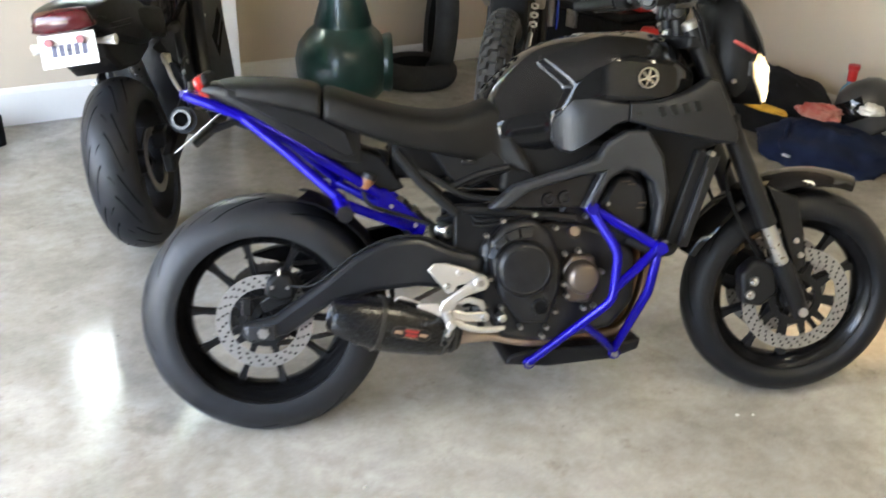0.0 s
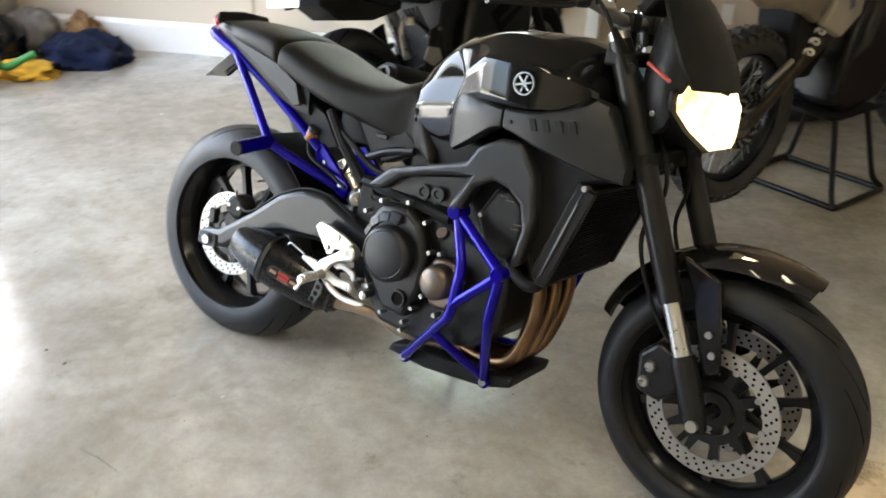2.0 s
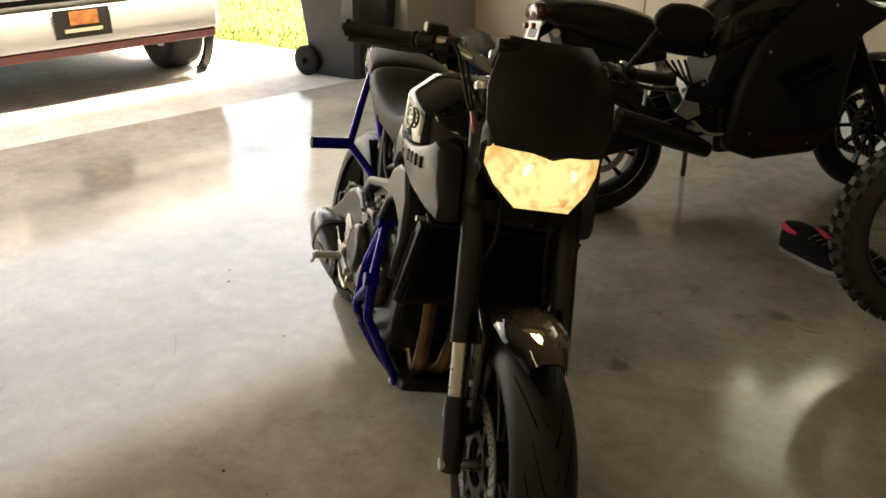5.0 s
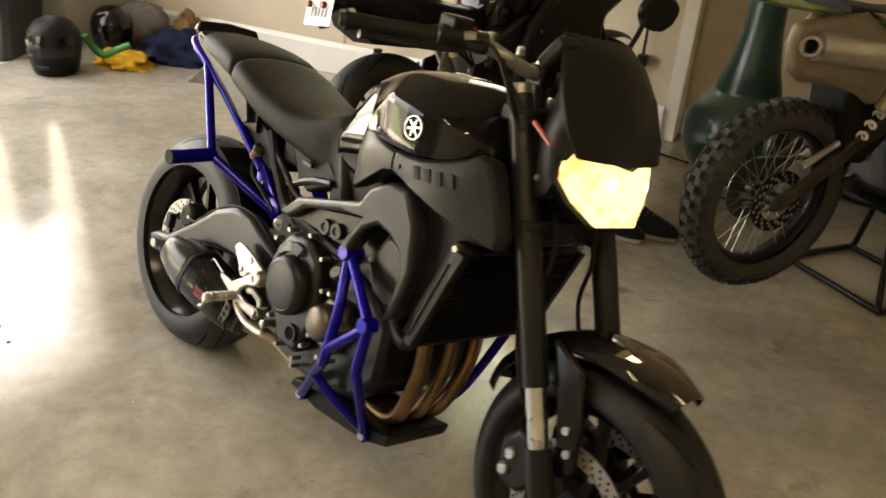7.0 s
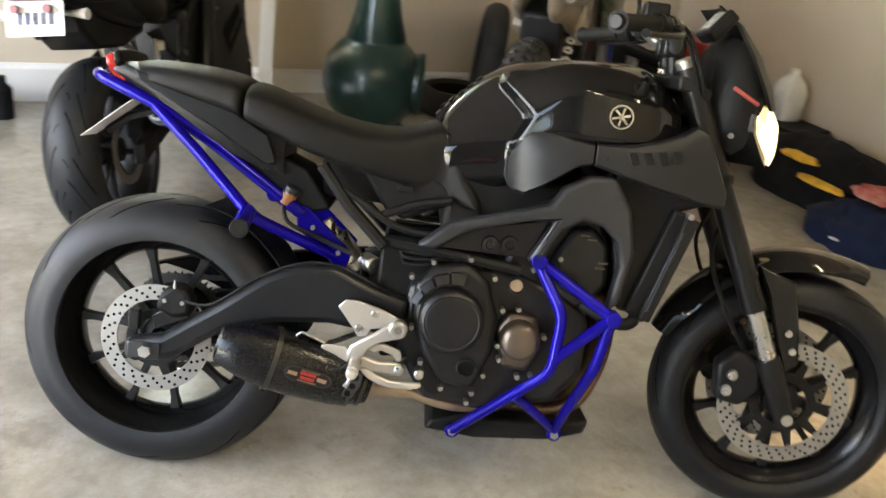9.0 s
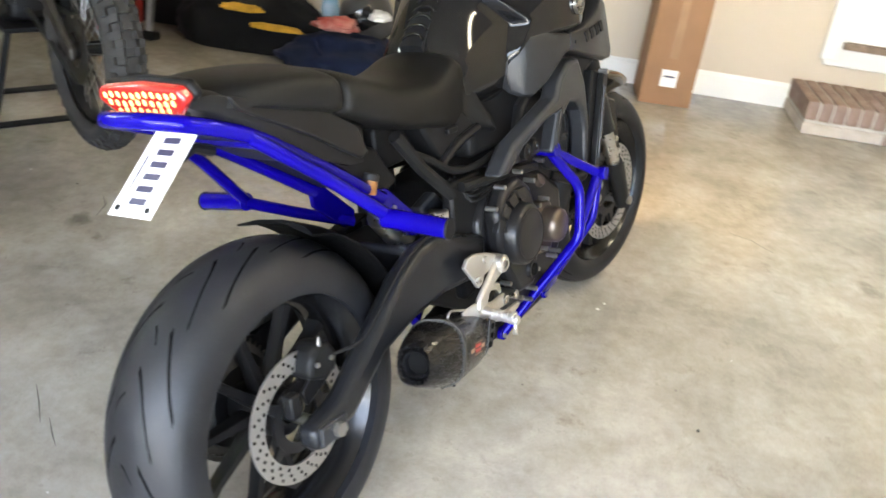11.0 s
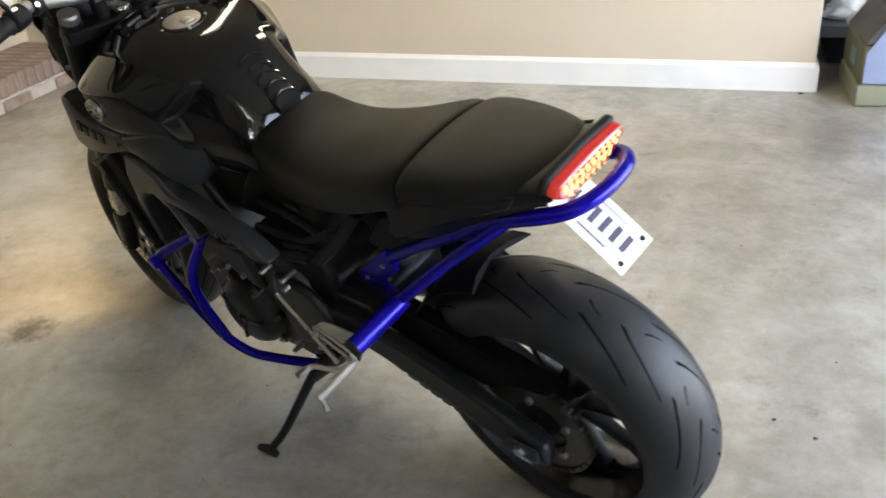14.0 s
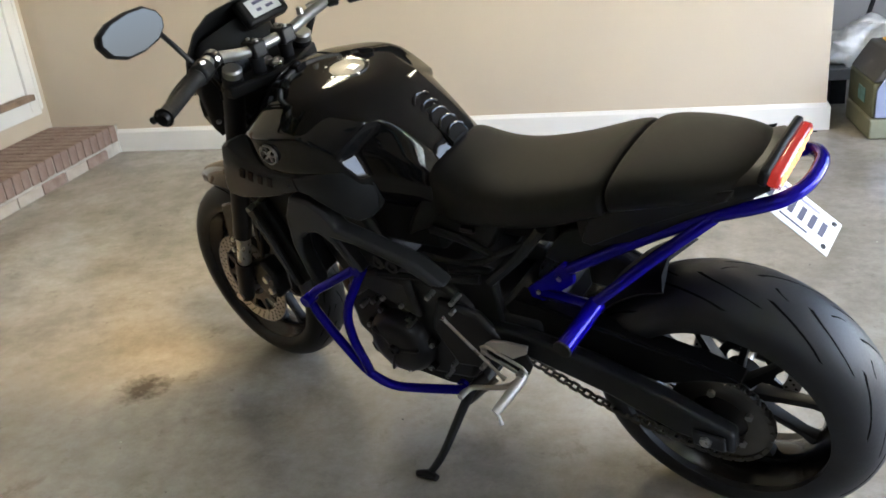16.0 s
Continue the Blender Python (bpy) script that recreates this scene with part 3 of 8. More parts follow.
def make_wheel(name, centre, R, w, half, tyre_mat, turn, label, phase=0.0):
    wh = part(name, rim_shape(half), RIM_BLACK, bike, label, smooth=40)
    wh.matrix_local = turn @ Matrix.Translation(centre)
    fit_spokes(wh, phase)
    for sg in (-1, 1):
        # thin pale ring drawn as the rim edge's highlight
        part("rim_lip", Shape().lathe([(.2290, sg * (half + .0030)), (.2305, sg * (half + .0052)), (.2325, sg * (half + .0052)), (.2335, sg * (half + .0030))], 72, AX_Y, closed=True), RIM_LIP_GLINT, wh, "rim edge with a painted highlight", smooth=60)
    part("tyre", tyre_shape(R, w, 0.222), tyre_mat, wh, "black road tyre with curved tread grooves", smooth=60)
    return wh


rear_wheel = make_wheel("rear_wheel", RA, 0.318, 0.093, 0.070, TYRE_REAR, Matrix(), "black ten-spoke cast rear wheel", 0.1)
part("brake_disc", disc_shape(0.1225, 0.088, -0.082), DISC_STEEL, rear_wheel, "drilled bright steel disc")
tagged(part("drill_hole", drill_holes(0.1225, 0.088, -0.082, n=24), HOLE_DARK, rear_wheel), kind="stuff")
carrier("disc_carrier", rear_wheel, 0.092, 0.06, -0.080, 5)
sp = Shape()
teeth = 45
sp.lathe([(0.062, 0.091), (0.108, 0.091), (0.108, 0.097), (0.062, 0.097)], 60, AX_Y, closed=True)
for k in range(teeth):
    m = Matrix.Rotation(2 * math.pi * k / teeth, 4, "Y")
    sp.loft([[m @ Vector((0.106, y, z)) for y, z in ((.092, -.004), (.096, -.004), (.096, .004), (.092, .004))], [m @ Vector((0.118, y, z)) for y, z in ((.0925, -.0015), (.0955, -.0015), (.0955, .0015), (.0925, .0015))]])
part("sprocket", sp, CHAIN_STEEL, rear_wheel, "dark toothed drive sprocket")
part("sprocket_carrier", Shape().lathe([(0.020, 0.060), (0.070, 0.058), (0.090, 0.072), (0.092, 0.086), (0.078, 0.090), (0.050, 0.092), (0.034, 0.104), (0.020, 0.106)], 40, AX_Y), SATIN_BLACK, rear_wheel, "black sprocket carrier hub")
for k in range(5):
    a = 2 * math.pi * k / 5 + .2
    part("sprocket_nut", Shape().rod((.074 * math.cos(a), .090, .074 * math.sin(a)), (.074 * math.cos(a), .106, .074 * math.sin(a)), .0085, n=6), ZINC, rear_wheel)
FRONT_TILT = STEER @ Matrix.Translation(FA) @ Matrix.Rotation(radians(3.0), 4, "X") @ Matrix.Translation(-FA)
front_wheel = make_wheel("front_wheel", FA, 0.301, 0.067, 0.046, TYRE_FRONT, FRONT_TILT, "black ten-spoke cast front wheel", 0.25)
for sgn in (-1, 1):
    d = part("brake_disc", disc_shape(0.149, 0.112, sgn * 0.068), DISC_STEEL, front_wheel, "drilled bright steel disc")
    tagged(part("drill_hole", drill_holes(0.149, 0.112, sgn * 0.068, n=34), HOLE_DARK, front_wheel), kind="stuff")
    carrier("disc_carrier", front_wheel, 0.116, 0.068, sgn * 0.066, 10)
    for k in range(10):
        m = Matrix.Rotation(2 * math.pi * k / 10, 4, "Y")
        part("disc_button", Shape().rod(m @ Vector((0.113, sgn * 0.062, 0)), m @ Vector((0.113, sgn * 0.074, 0)), 0.007, n=10), ZINC, front_wheel)


def both(name, build, material, label="", bevel=0.0, turn=None, smooth=35, parent=None):
    """A part on the right side and its mirror image on the left."""
    out = []
    for k in (0, 1):
        s = build()
        if k:
            s = s.flipped()
        if turn is not None:
            s.moved(turn)
        out.append(part(name, s, material, parent or bike, label, bevel, smooth))
    return out


def one(name, s, material, label="", bevel=0.0, turn=None, smooth=35, parent=None, subsurf=0):
    if turn is not None:
        s.moved(turn)
    return part(name, s, material, parent or bike, label, bevel, smooth, subsurf)


# swingarm, axle, chain
SWING = [(0.027, .335), (.147, .418), (.236, .488), (.313, .522), (.392, .526), (.477, .490), (.556, .469), (.545, .40), (.504, .386), (.383, .399), (.275, .389), (.167, .362), (.061, .288), (-.026, .268), (-.050, .275), (-.052, .318)]
one("swingarm", Shape().prism(SWING, -0.160, -0.114), SWING_GREY, "charcoal aluminium swingarm", 0.016)
SWING_L = [(-.055, .325), (.09, .385), (.25, .435), (.42, .462), (.54, .46), (.54, .40), (.40, .392), (.22, .345), (.07, .285), (-.055, .268)]
one("swingarm", Shape().prism(SWING_L, 0.118, 0.156), SWING_GREY, "charcoal aluminium swingarm", 0.010)
one("swingarm_brace", Shape().box((0.37, -0.11, 0.41), (0.50, 0.12, 0.49)), FRAME_GREY, "", 0.015)
one("rear_axle", Shape().rod((0, -0.172, 0.300), (0, 0.172, 0.300), 0.011), STEEL)
for y0, y1 in ((-0.166, -0.157), (0.156, 0.165)):
    one("axle_plate", Shape().box((-0.040, y0, 0.280), (0.030, y1, 0.318)), FRAME_GREY, "grey chain adjuster plate", 0.004)
    one("axle_nut", Shape().rod((0, y0 * 1.07, 0.300), (0, y0, 0.300), 0.014, n=6), ZINC)
one("rear_caliper", Shape().prism([(.000, .380), (.010, .420), (.035, .436), (.066, .430), (.082, .402), (.076, .370), (.040, .362)], -.118, -.062), MATTE_BLACK, "black rear brake caliper", 0.012)
for x, z in ((.022, .402), (.060, .400)):
    one("caliper_pin", Shape().rod((x, -.122, z), (x, -.112, z), .0048, n=10), ZINC)
one("bleed_screw", Shape().tube([(.040, -.112, .430), (.040, -.114, .448)], [.004, .0025], 8), ZINC)
one("speed_sensor", Shape().box((-.055, -.120, .330), (-.030, -.098, .375)), SATIN_BLACK, "", 0.004)
one("caliper_bracket", Shape().prism([(0.0, .33), (0.07, .36), (.09, .40), (.05, .40), (-.01, .36)], -0.105, -0.095), SATIN_BLACK, "", 0.003)
one("brake_hose", Shape().tube([(0.060, -0.118, 0.405), (0.13, -0.142, 0.412), (0.225, -0.146, 0.482), (0.31, -0.146, 0.522), (0.39, -0.146, 0.527), (0.47, -0.144, 0.495), (0.53, -0.145, 0.46)], 0.0034, 8, 6), RUBBER)
guard = Shape()
rg = []
for k in range(13):
    a = radians(8 + 62 * k / 12)
    wv = 0.098 if k < 11 else (0.098, 0.092)[k - 11]
    rg.append([RA + Vector(((rr + .004 * max(0, k - 7) / 5) * math.cos(a) - (.022 * (abs(yy) / wv) ** 2 if k == 12 else 0), yy, (rr + .004 * max(0, k - 7) / 5) * math.sin(a))) for rr, yy in ((0.330, -wv), (0.338, -wv * 0.6), (0.341, 0), (0.338, wv * 0.6), (0.330, wv), (0.326, wv), (0.334, 0), (0.326, -wv))])
one("rear_hugger", guard.loft(rg), HUGGER_BLACK, "matte black hugger over the rear tyre", smooth=50)
one("chain_guard", Shape().prism([(-.06, .438), (.02, .462), (.20, .490), (.44, .530), (.47, .500), (.46, .470), (.20, .405), (.10, .385), (.02, .420)], 0.108, 0.117), HUGGER_BLACK, "", 0.003)
one("chain_guard_top", Shape().prism([(-.06, .440), (.02, .464), (.20, .492), (.44, .532), (.44, .526), (.20, .486), (.02, .458), (-.06, .434)], 0.070, 0.110), HUGGER_BLACK, "", 0.002)
chain = Shape()
cs, r1, r2 = Vector((0.50, 0.094, 0.392)), 0.114, 0.044
d = cs - Vector((0, 0.094, 0.301))
L, base = d.length, math.atan2(d.z, d.x)
off = math.asin((r1 - r2) / L)
loop = []
for a in np.linspace(base + math.pi / 2 + off - 0.0, base + 1.5 * math.pi - off, 26):
    loop.append((r1 * math.cos(a), 0.301 + r1 * math.sin(a)))
for a in np.linspace(base - math.pi / 2 - off, base + math.pi / 2 + off, 9):
    loop.append((cs.x + r2 * math.cos(a), cs.z + r2 * math.sin(a)))
loop.append(loop[0])
seg = []
for (x0, z0), (x1, z1) in zip(loop, loop[1:]):
    n_ = max(1, round(math.hypot(x1 - x0, z1 - z0) / 0.0159))
    seg += [(x0 + (x1 - x0) * i / n_, z0 + (z1 - z0) * i / n_) for i in range(n_)]
low = [(x, z - (.032 * math.sin(math.pi * x / .5) if 0 < x < .5 and z < .30 + .17 * x else 0)) for x, z in seg]
for i, (x, z) in enumerate(low):
    x2, z2 = low[(i + 1) % len(low)]
    ang = math.atan2(z2 - z, x2 - x)
    m = Matrix.Translation(((x + x2) / 2, 0.094, (z + z2) / 2)) @ Matrix.Rotation(-ang, 4, "Y")
    w = 0.0085 if i % 2 else 0.0055
    for sgn in (-1, 1):
        chain.box((-0.0100, sgn * w - 0.001, -0.0048), (0.0100, sgn * w + 0.001, 0.0048), m)
    chain.rod(m @ Vector((-0.008, -0.0095, 0)), m @ Vector((-0.008, 0.0095, 0)), 0.004, n=6)
tagged(one("drive_chain", chain, CHAIN_STEEL, "oily steel roller chain"), kind="stuff")
one("shock", Shape().tube([(.34, -.03, .60), (.40, -.03, .53), (.47, -.03, .45)], 0.022).rod((.365, -.03, .565), (.425, -.03, .497), 0.036), STEEL, "bright steel rear shock body", 0.002)
spring = Shape()
spring.tube([(0.36 + 0.10 * t, -0.03 + 0.032 * math.cos(40 * t), 0.575 - 0.12 * t + 0.032 * math.sin(40 * t)) for t in np.linspace(0, 1, 60)], 0.005, 6)
one("shock_spring", spring, SATIN_BLACK)
RES_M = pose(0.258, -0.085, 0.640, 0, 24)
res = one("fluid_reservoir", Shape().lathe([(0.001, 0), (0.015, 0), (0.017, 0.004), (0.017, 0.026), (0.001, 0.027)], 20, RES_M), GOLD, "amber brake fluid reservoir")
part("reservoir_cap", Shape().lathe([(0.001, 0.027), (0.018, 0.027), (0.018, 0.038), (0.015, 0.041), (0.001, 0.041)], 20, RES_M), FRAME_GREY, res)
one("reservoir_hose", Shape().tube([(.255, -.085, .640), (.27, -.09, .60), (.34, -.10, .575), (.42, -.115, .55)], .005, 8, 5), RUBBER)

both("seat_latch", lambda: Shape().box((.50, -.122, .700), (.535, -.112, .712)), SATIN_BLACK, "", 0.002)
one("shock_mount", Shape().prism([(.44, .555), (.50, .575), (.53, .545), (.51, .51), (.46, .505)], -.075, -.045), FRAME_GREY, "", 0.006)
one("shock_knob", Shape().rod((.445, -.09, .535), (.470, -.12, .530), .020, n=16), STEEL, "bright steel adjuster", 0.003)
for k in range(3):
    one("harness_cable", Shape().tube([(.50 + .02 * k, -.10, .60), (.53, -.135 - .004 * k, .575 - .012 * k), (.60, -.150, .575 - .010 * k), (.70, -.158, .585 - .012 * k)], .0042, 6, 4), RUBBER)
# exhaust
BAND_STEEL = mat("dull_band_steel", (0.045, 0.044, 0.040), 0.46, metal=0.7, vary=0.2)
ax0, ax1 = Vector((0.165, -0.219, 0.352)), Vector((0.50, -0.145, 0.262))
dirx = (ax1 - ax0).normalized()


def oval(p, a, b, n=24, square=2.6):
    """A rounded ring about the muffler's axis."""
    up = Vector((0, 0, 1)) - dirx * dirx.z
    up.normalize()
    sd = dirx.cross(up)
    out = []
    for k in range(n):
        t = 2 * math.pi * k / n
        c, s_ = math.cos(t), math.sin(t)
        out.append(p + sd * (a * math.copysign(abs(c) ** (2 / square), c)) + up * (b * math.copysign(abs(s_) ** (2 / square), s_)))
    return out


muffler = one("muffler", Shape().loft([oval(ax0 + dirx * t, a, b) for t, a, b in ((0.105, .0592, .0652), (0.16, .060, .066), (0.26, .056, .060), (0.285, .052, .055), (0.335, .036, .037))]), CARBON, "stubby carbon fibre muffler", smooth=40)
part("end_cap", Shape().loft([oval(ax0 + dirx * t, a, b) for t, a, b in ((0.016, .025, .027), (0.004, .029, .032), (0.0, .032, .036), (0.006, .036, .041), (0.060, .0515, .057), (0.110, .0592, .0652))], caps=False), CARBON, muffler, "tapered carbon end cap")
part("outlet", Shape().loft([oval(ax0 + dirx * t, a, a, square=2.0) for t, a in ((0.018, .0275), (0.010, .0255), (0.012, .0235), (0.10, .0225))], caps=False), SATIN_BLACK, muffler)
part("outlet_bore", Shape().loft([oval(ax0 + dirx * t, .0232, .0232, square=2.0) for t in (0.030, 0.034)]), HOLE_DARK, muffler)
for t, a, h, w in ((0.116, .0600, .0660, .0050), (0.292, .0505, .0535, .0040), (0.318, .0425, .0445, .0035)):
    part("muffler_band", Shape().loft([oval(ax0 + dirx * (t + dt), a + d_, h + d_) for dt, d_ in ((-w, -.001), (-w, .0020), (w, .0020), (w, -.001))], caps=False), BAND_STEEL, muffler, "dull steel muffler strap")
for k in range(7):
    p_, q_ = [oval(ax0 + dirx * 0.116, .0600 + d_, .0660 + d_, 96) [(44 + 6 * k) % 96] for d_ in (.001, .0026)]
    part("band_slot", Shape().tube([p_ - dirx * .0022, q_ - dirx * .0022, q_ + dirx * .0022, p_ + dirx * .0022], .0026, 8), HOLE_DARK, muffler)
# maker's badge on the can: plain shapes
nrm = (dirx.cross(Vector((0, 0, 1)))).normalized()
upv = nrm.cross(dirx).normalized()
if nrm.y > 0:
    nrm = -nrm
base_p = ax0 + dirx * 0.192 + nrm * 0.0600
def badge(name, u0, u1, v0, v1, lift, m_):
    pts = [base_p + dirx * u + upv * v + nrm * h for h in (-0.004, lift) for u, v in ((u0, v0), (u1, v0), (u1, v1), (u0, v1))]
    part(name, Shape().add(pts, [(0, 1, 2, 3), (7, 6, 5, 4), (0, 4, 5, 1), (1, 5, 6, 2), (2, 6, 7, 3), (3, 7, 4, 0)]), m_, muffler)
cap_ = [(u * .030 + .022 * math.cos(t_), .0155 * math.sin(t_)) for u, lo_ in ((1, -90), (-1, 90)) for t_ in [radians(lo_ + 180 * k / 8) for k in range(9)]]
for grow, lift_, m_ in ((1.0, .0006, BAND_STEEL), (.93, .0012, SATIN_BLACK)):
    pts_ = [base_p + dirx * (u * grow) + upv * (v * (grow - .04 * (grow < 1))) + nrm * h_ for h_ in (-.004, lift_) for u, v in cap_]
    part("badge_plate", Shape().loft([pts_[:18], pts_[18:]]), m_, muffler, "capsule badge plate")
BADGE_RED, BADGE_TAN = mat("badge_red", (0.32, 0.02, 0.015), 0.4), mat("badge_tan", (0.30, 0.20, 0.12), 0.4)
for v0, v1, u0, u1 in ((.002, .009, -.018, .016), (-.008, -.001, -.016, .014)):
    badge("badge_bar", u0, u1, v0, v1, 0.0018, BADGE_RED)
for u0, u1, v0, v1 in ((-.044, -.024, -.004, .004), (.020, .040, -.004, .004), (-.02, .02, -.0120, -.0105), (-.018, .022, .0110, .0122)):
    badge("badge_bar", u0, u1, v0, v1, 0.0018, BADGE_TAN)
one("muffler_bracket", Shape().prism([(.450, .326), (.472, .312), (.470, .290), (.452, .258), (.430, .262), (.440, .290)], -.216, -.210), BAND_STEEL, "grey perforated muffler bracket", 0.002)
for x, z in ((.458, .305), (.452, .286), (.443, .269)):
    one("bracket_hole", Shape().rod((x, -.2168, z), (x, -.2095, z), .0068, n=12), HOLE_DARK)
one("link_pipe", Shape().tube([ax0 + dirx * 0.32, (.52, -.138, .260), (.58, -.122, .252), (.66, -.112, .232), (.74, -.07, .220), (.82, -.02, .220)], [.032, .017, .0135, .0135, .016, .018], 16, 6), LINK_TAN, "tan heat-tinted link pipe", smooth=50)
for y in (-0.085, 0.0, 0.085):
    one("header_pipe", Shape().tube([(.905, y, .530), (.970, y, .508), (.999, y * .98, .455), (1.002, y * .92, .390), (.990, y * .84, .325), (.966, y * .74, .262), (.925, y * .60, .228), (.86, y * .45, .218), (.77, y * .25, .222)], .0185, 14, 7), TITAN, "brown heat-tinted header pipe", smooth=60)

# engine
CRANK = [(.535, .36), (.545, .50), (.60, .555), (.74, .565), (.86, .53), (.948, .47), (.950, .34), (.89, .27), (.74, .235), (.60, .25)]
engine = one("engine", Shape().prism(CRANK, -0.150, 0.150), ENGINE_BLACK, "black water-cooled three-cylinder engine", 0.018)
CYL = [(.735, .545), (.80, .70), (.865, .735), (.95, .70), (.985, .60), (.955, .505), (.90, .47)]
part("cylinder_head", Shape().prism(CYL, -0.135, 0.135), ENGINE_BLACK, engine, "", 0.016)
part("head_side_cover", Shape().prism([(.845, .595), (.885, .668), (.925, .675), (.962, .640), (.972, .55), (.935, .508), (.875, .530)], -0.165, -0.130), ENGINE_BLACK, engine, "", 0.012)
for z, x in ((.655, .91), (.648, .925), (.60, .955), (.588, .950)):
    part("head_rib", Shape().box((x - .011, -.1665, z - .002), (x + .011, -.164, z + .002)), ENGINE_BROWN, engine, "", 0.001)
COVER = [(.560, .515), (.597, .557), (.667, .571), (.715, .536), (.745, .458), (.742, .383), (.709, .297), (.636, .303), (.588, .371), (.565, .442)]
part("clutch_cover", Shape().prism(COVER, -0.190, -0.145), ENGINE_BLACK, engine, "black clutch cover", 0.014)
part("clutch_cap", Shape().lathe([(0.001, 0.0), (0.050, 0.0), (0.062, -0.003), (0.069, -0.010), (0.071, -0.032), (0.001, -0.032)], 40, pose(.645, -.222, .447, 90)), ENGINE_BLACK, engine, "round black clutch cap", smooth=40)
for k in range(4):
    wedge = Shape().lathe([(.078, -.004), (.104 - .003 * k, .004), (.104 - .003 * k, .020), (.078, .020)], 6, Matrix.Translation((.645, -.202 + .003 * k, .447)) @ Matrix.Rotation(radians(-(96 + 22 * k)), 4, "Y") @ pose(0, 0, 0, -90), arc=.05, closed=True)
    part("cover_wedge", wedge, ENGINE_BLACK, engine, "", 0.002)
part("cap_ring", Shape().lathe([(.052, -.001), (.055, -.0025), (.058, -.001)], 40, pose(.645, -.2225, .447, 90)), SATIN_BLACK, engine)
part("cover_window", Shape().lathe([(0.001, 0), (0.016, 0), (0.019, -0.006), (0.001, -0.006)], 20, pose(.690, -.196, .345, 90)), HOLE_DARK, engine, "dark round oil window")
part("window_ring", Shape().lathe([(.0165, .002), (.021, .002), (.023, -.008), (.0165, -.008)], 24, pose(.690, -.197, .345, 90), closed=True), ENGINE_BLACK, engine)
part("pump_cover", Shape().lathe([(0.001, 0), (0.028, 0), (0.038, -0.006), (0.042, -0.016), (0.043, -0.05), (0.001, -0.05)], 32, pose(.795, -.226, .420, 90)), ENGINE_BROWN, engine, "bronze round oil pump cover", smooth=40)
part("pump_body", Shape().prism([(.745, .44), (.77, .475), (.83, .47), (.845, .40), (.82, .345), (.765, .35)], -0.182, -0.145), ENGINE_BROWN, engine, "", 0.012)
for x, z, y in ((.552, .530, -.165), (.594, .566, -.165), (.672, .580, -.165), (.727, .545, -.165), (.752, .478, -.165), (.750, .400, -.165), (.728, .330, -.165), (.708, .288, -.165), (.640, .292, -.165), (.590, .345, -.165), (.563, .420, -.165), (.756, .372, -.175), (.800, .338, -.175), (.847, .43, -.17), (.83, .34, -.17), (.785, .485, -.17), (.862, .60, -.15), (.808, .57, -.15), (.70, .262, -.155)):
    part("cover_bolt", Shape().tube([(x, y, z), (x, y - .027, z), (x, y - .0275, z), (x, y - .024, z)], [.0056, .0056, .0030, .0026], 10), ZINC, engine)
part("oil_cap", Shape().lathe([(0.001, 0), (.014, 0), (.016, -.012), (.001, -.012)], 12, pose(.775, -.185, .535, 60)), ENGINE_BROWN, engine)
part("stator_cover", Shape().lathe([(0.001, 0.050), (0.014, 0.050), (0.016, 0.054), (0.050, 0.055), (0.074, 0.048), (0.090, 0.030), (0.096, 0.0), (0.001, 0.0)], 36, pose(.785, .145, .345, -90)), ENGINE_BLACK, engine, "black generator cover", smooth=40)
part("sprocket_cover", Shape().prism([(.50, .33), (.47, .44), (.52, .50), (.63, .52), (.67, .42), (.62, .31)], 0.14, 0.165), ENGINE_BLACK, engine, "", 0.012)
part("starter_cover", Shape().prism([(.69, .44), (.70, .56), (.80, .57), (.90, .53), (.91, .45), (.84, .50)], 0.14, 0.170), ENGINE_BLACK, engine, "", 0.014)
for k in range(7):
    a = 2 * math.pi * k / 7 + .3
    part("cover_lug", Shape().rod((.785 + .101 * math.cos(a), .14, .345 + .101 * math.sin(a)), (.785 + .101 * math.cos(a), .164, .345 + .101 * math.sin(a)), .012, n=12), ENGINE_BLACK, engine, "", 0.002)
    part("cover_bolt", Shape().rod((.785 + .101 * math.cos(a), .15, .345 + .101 * math.sin(a)), (.785 + .101 * math.cos(a), .172, .345 + .101 * math.sin(a)), .0062, n=8), STEEL, engine)
for a in (70, 190, 310):
    part("cover_rib", Shape().box((.018, -.004, .045), (.078, .004, .0575), pose(.785, .145, .345, -90) @ pose(0, 0, 0, 0, 0, a)), ENGINE_BLACK, engine, "", 0.002)
part("timing_cap", Shape().lathe([(.001, .060), (.006, .060), (.007, .063), (.013, .063), (.015, .052), (.001, .050)], 18, pose(.785, .145, .345, -90)), SATIN_BLACK, engine, "round timing cap")
for x, z in ((.870, .449), (.790, .491), (.735, .481), (.730, .420), (.829, .470), (.625, .320), (.655, .275), (.535, .342), (.572, .530), (.580, .500), (.64, .53), (.52, .36)):
    part("cover_bolt", Shape().rod((x, .14, z), (x, .180, z), .0062, n=8), STEEL, engine)

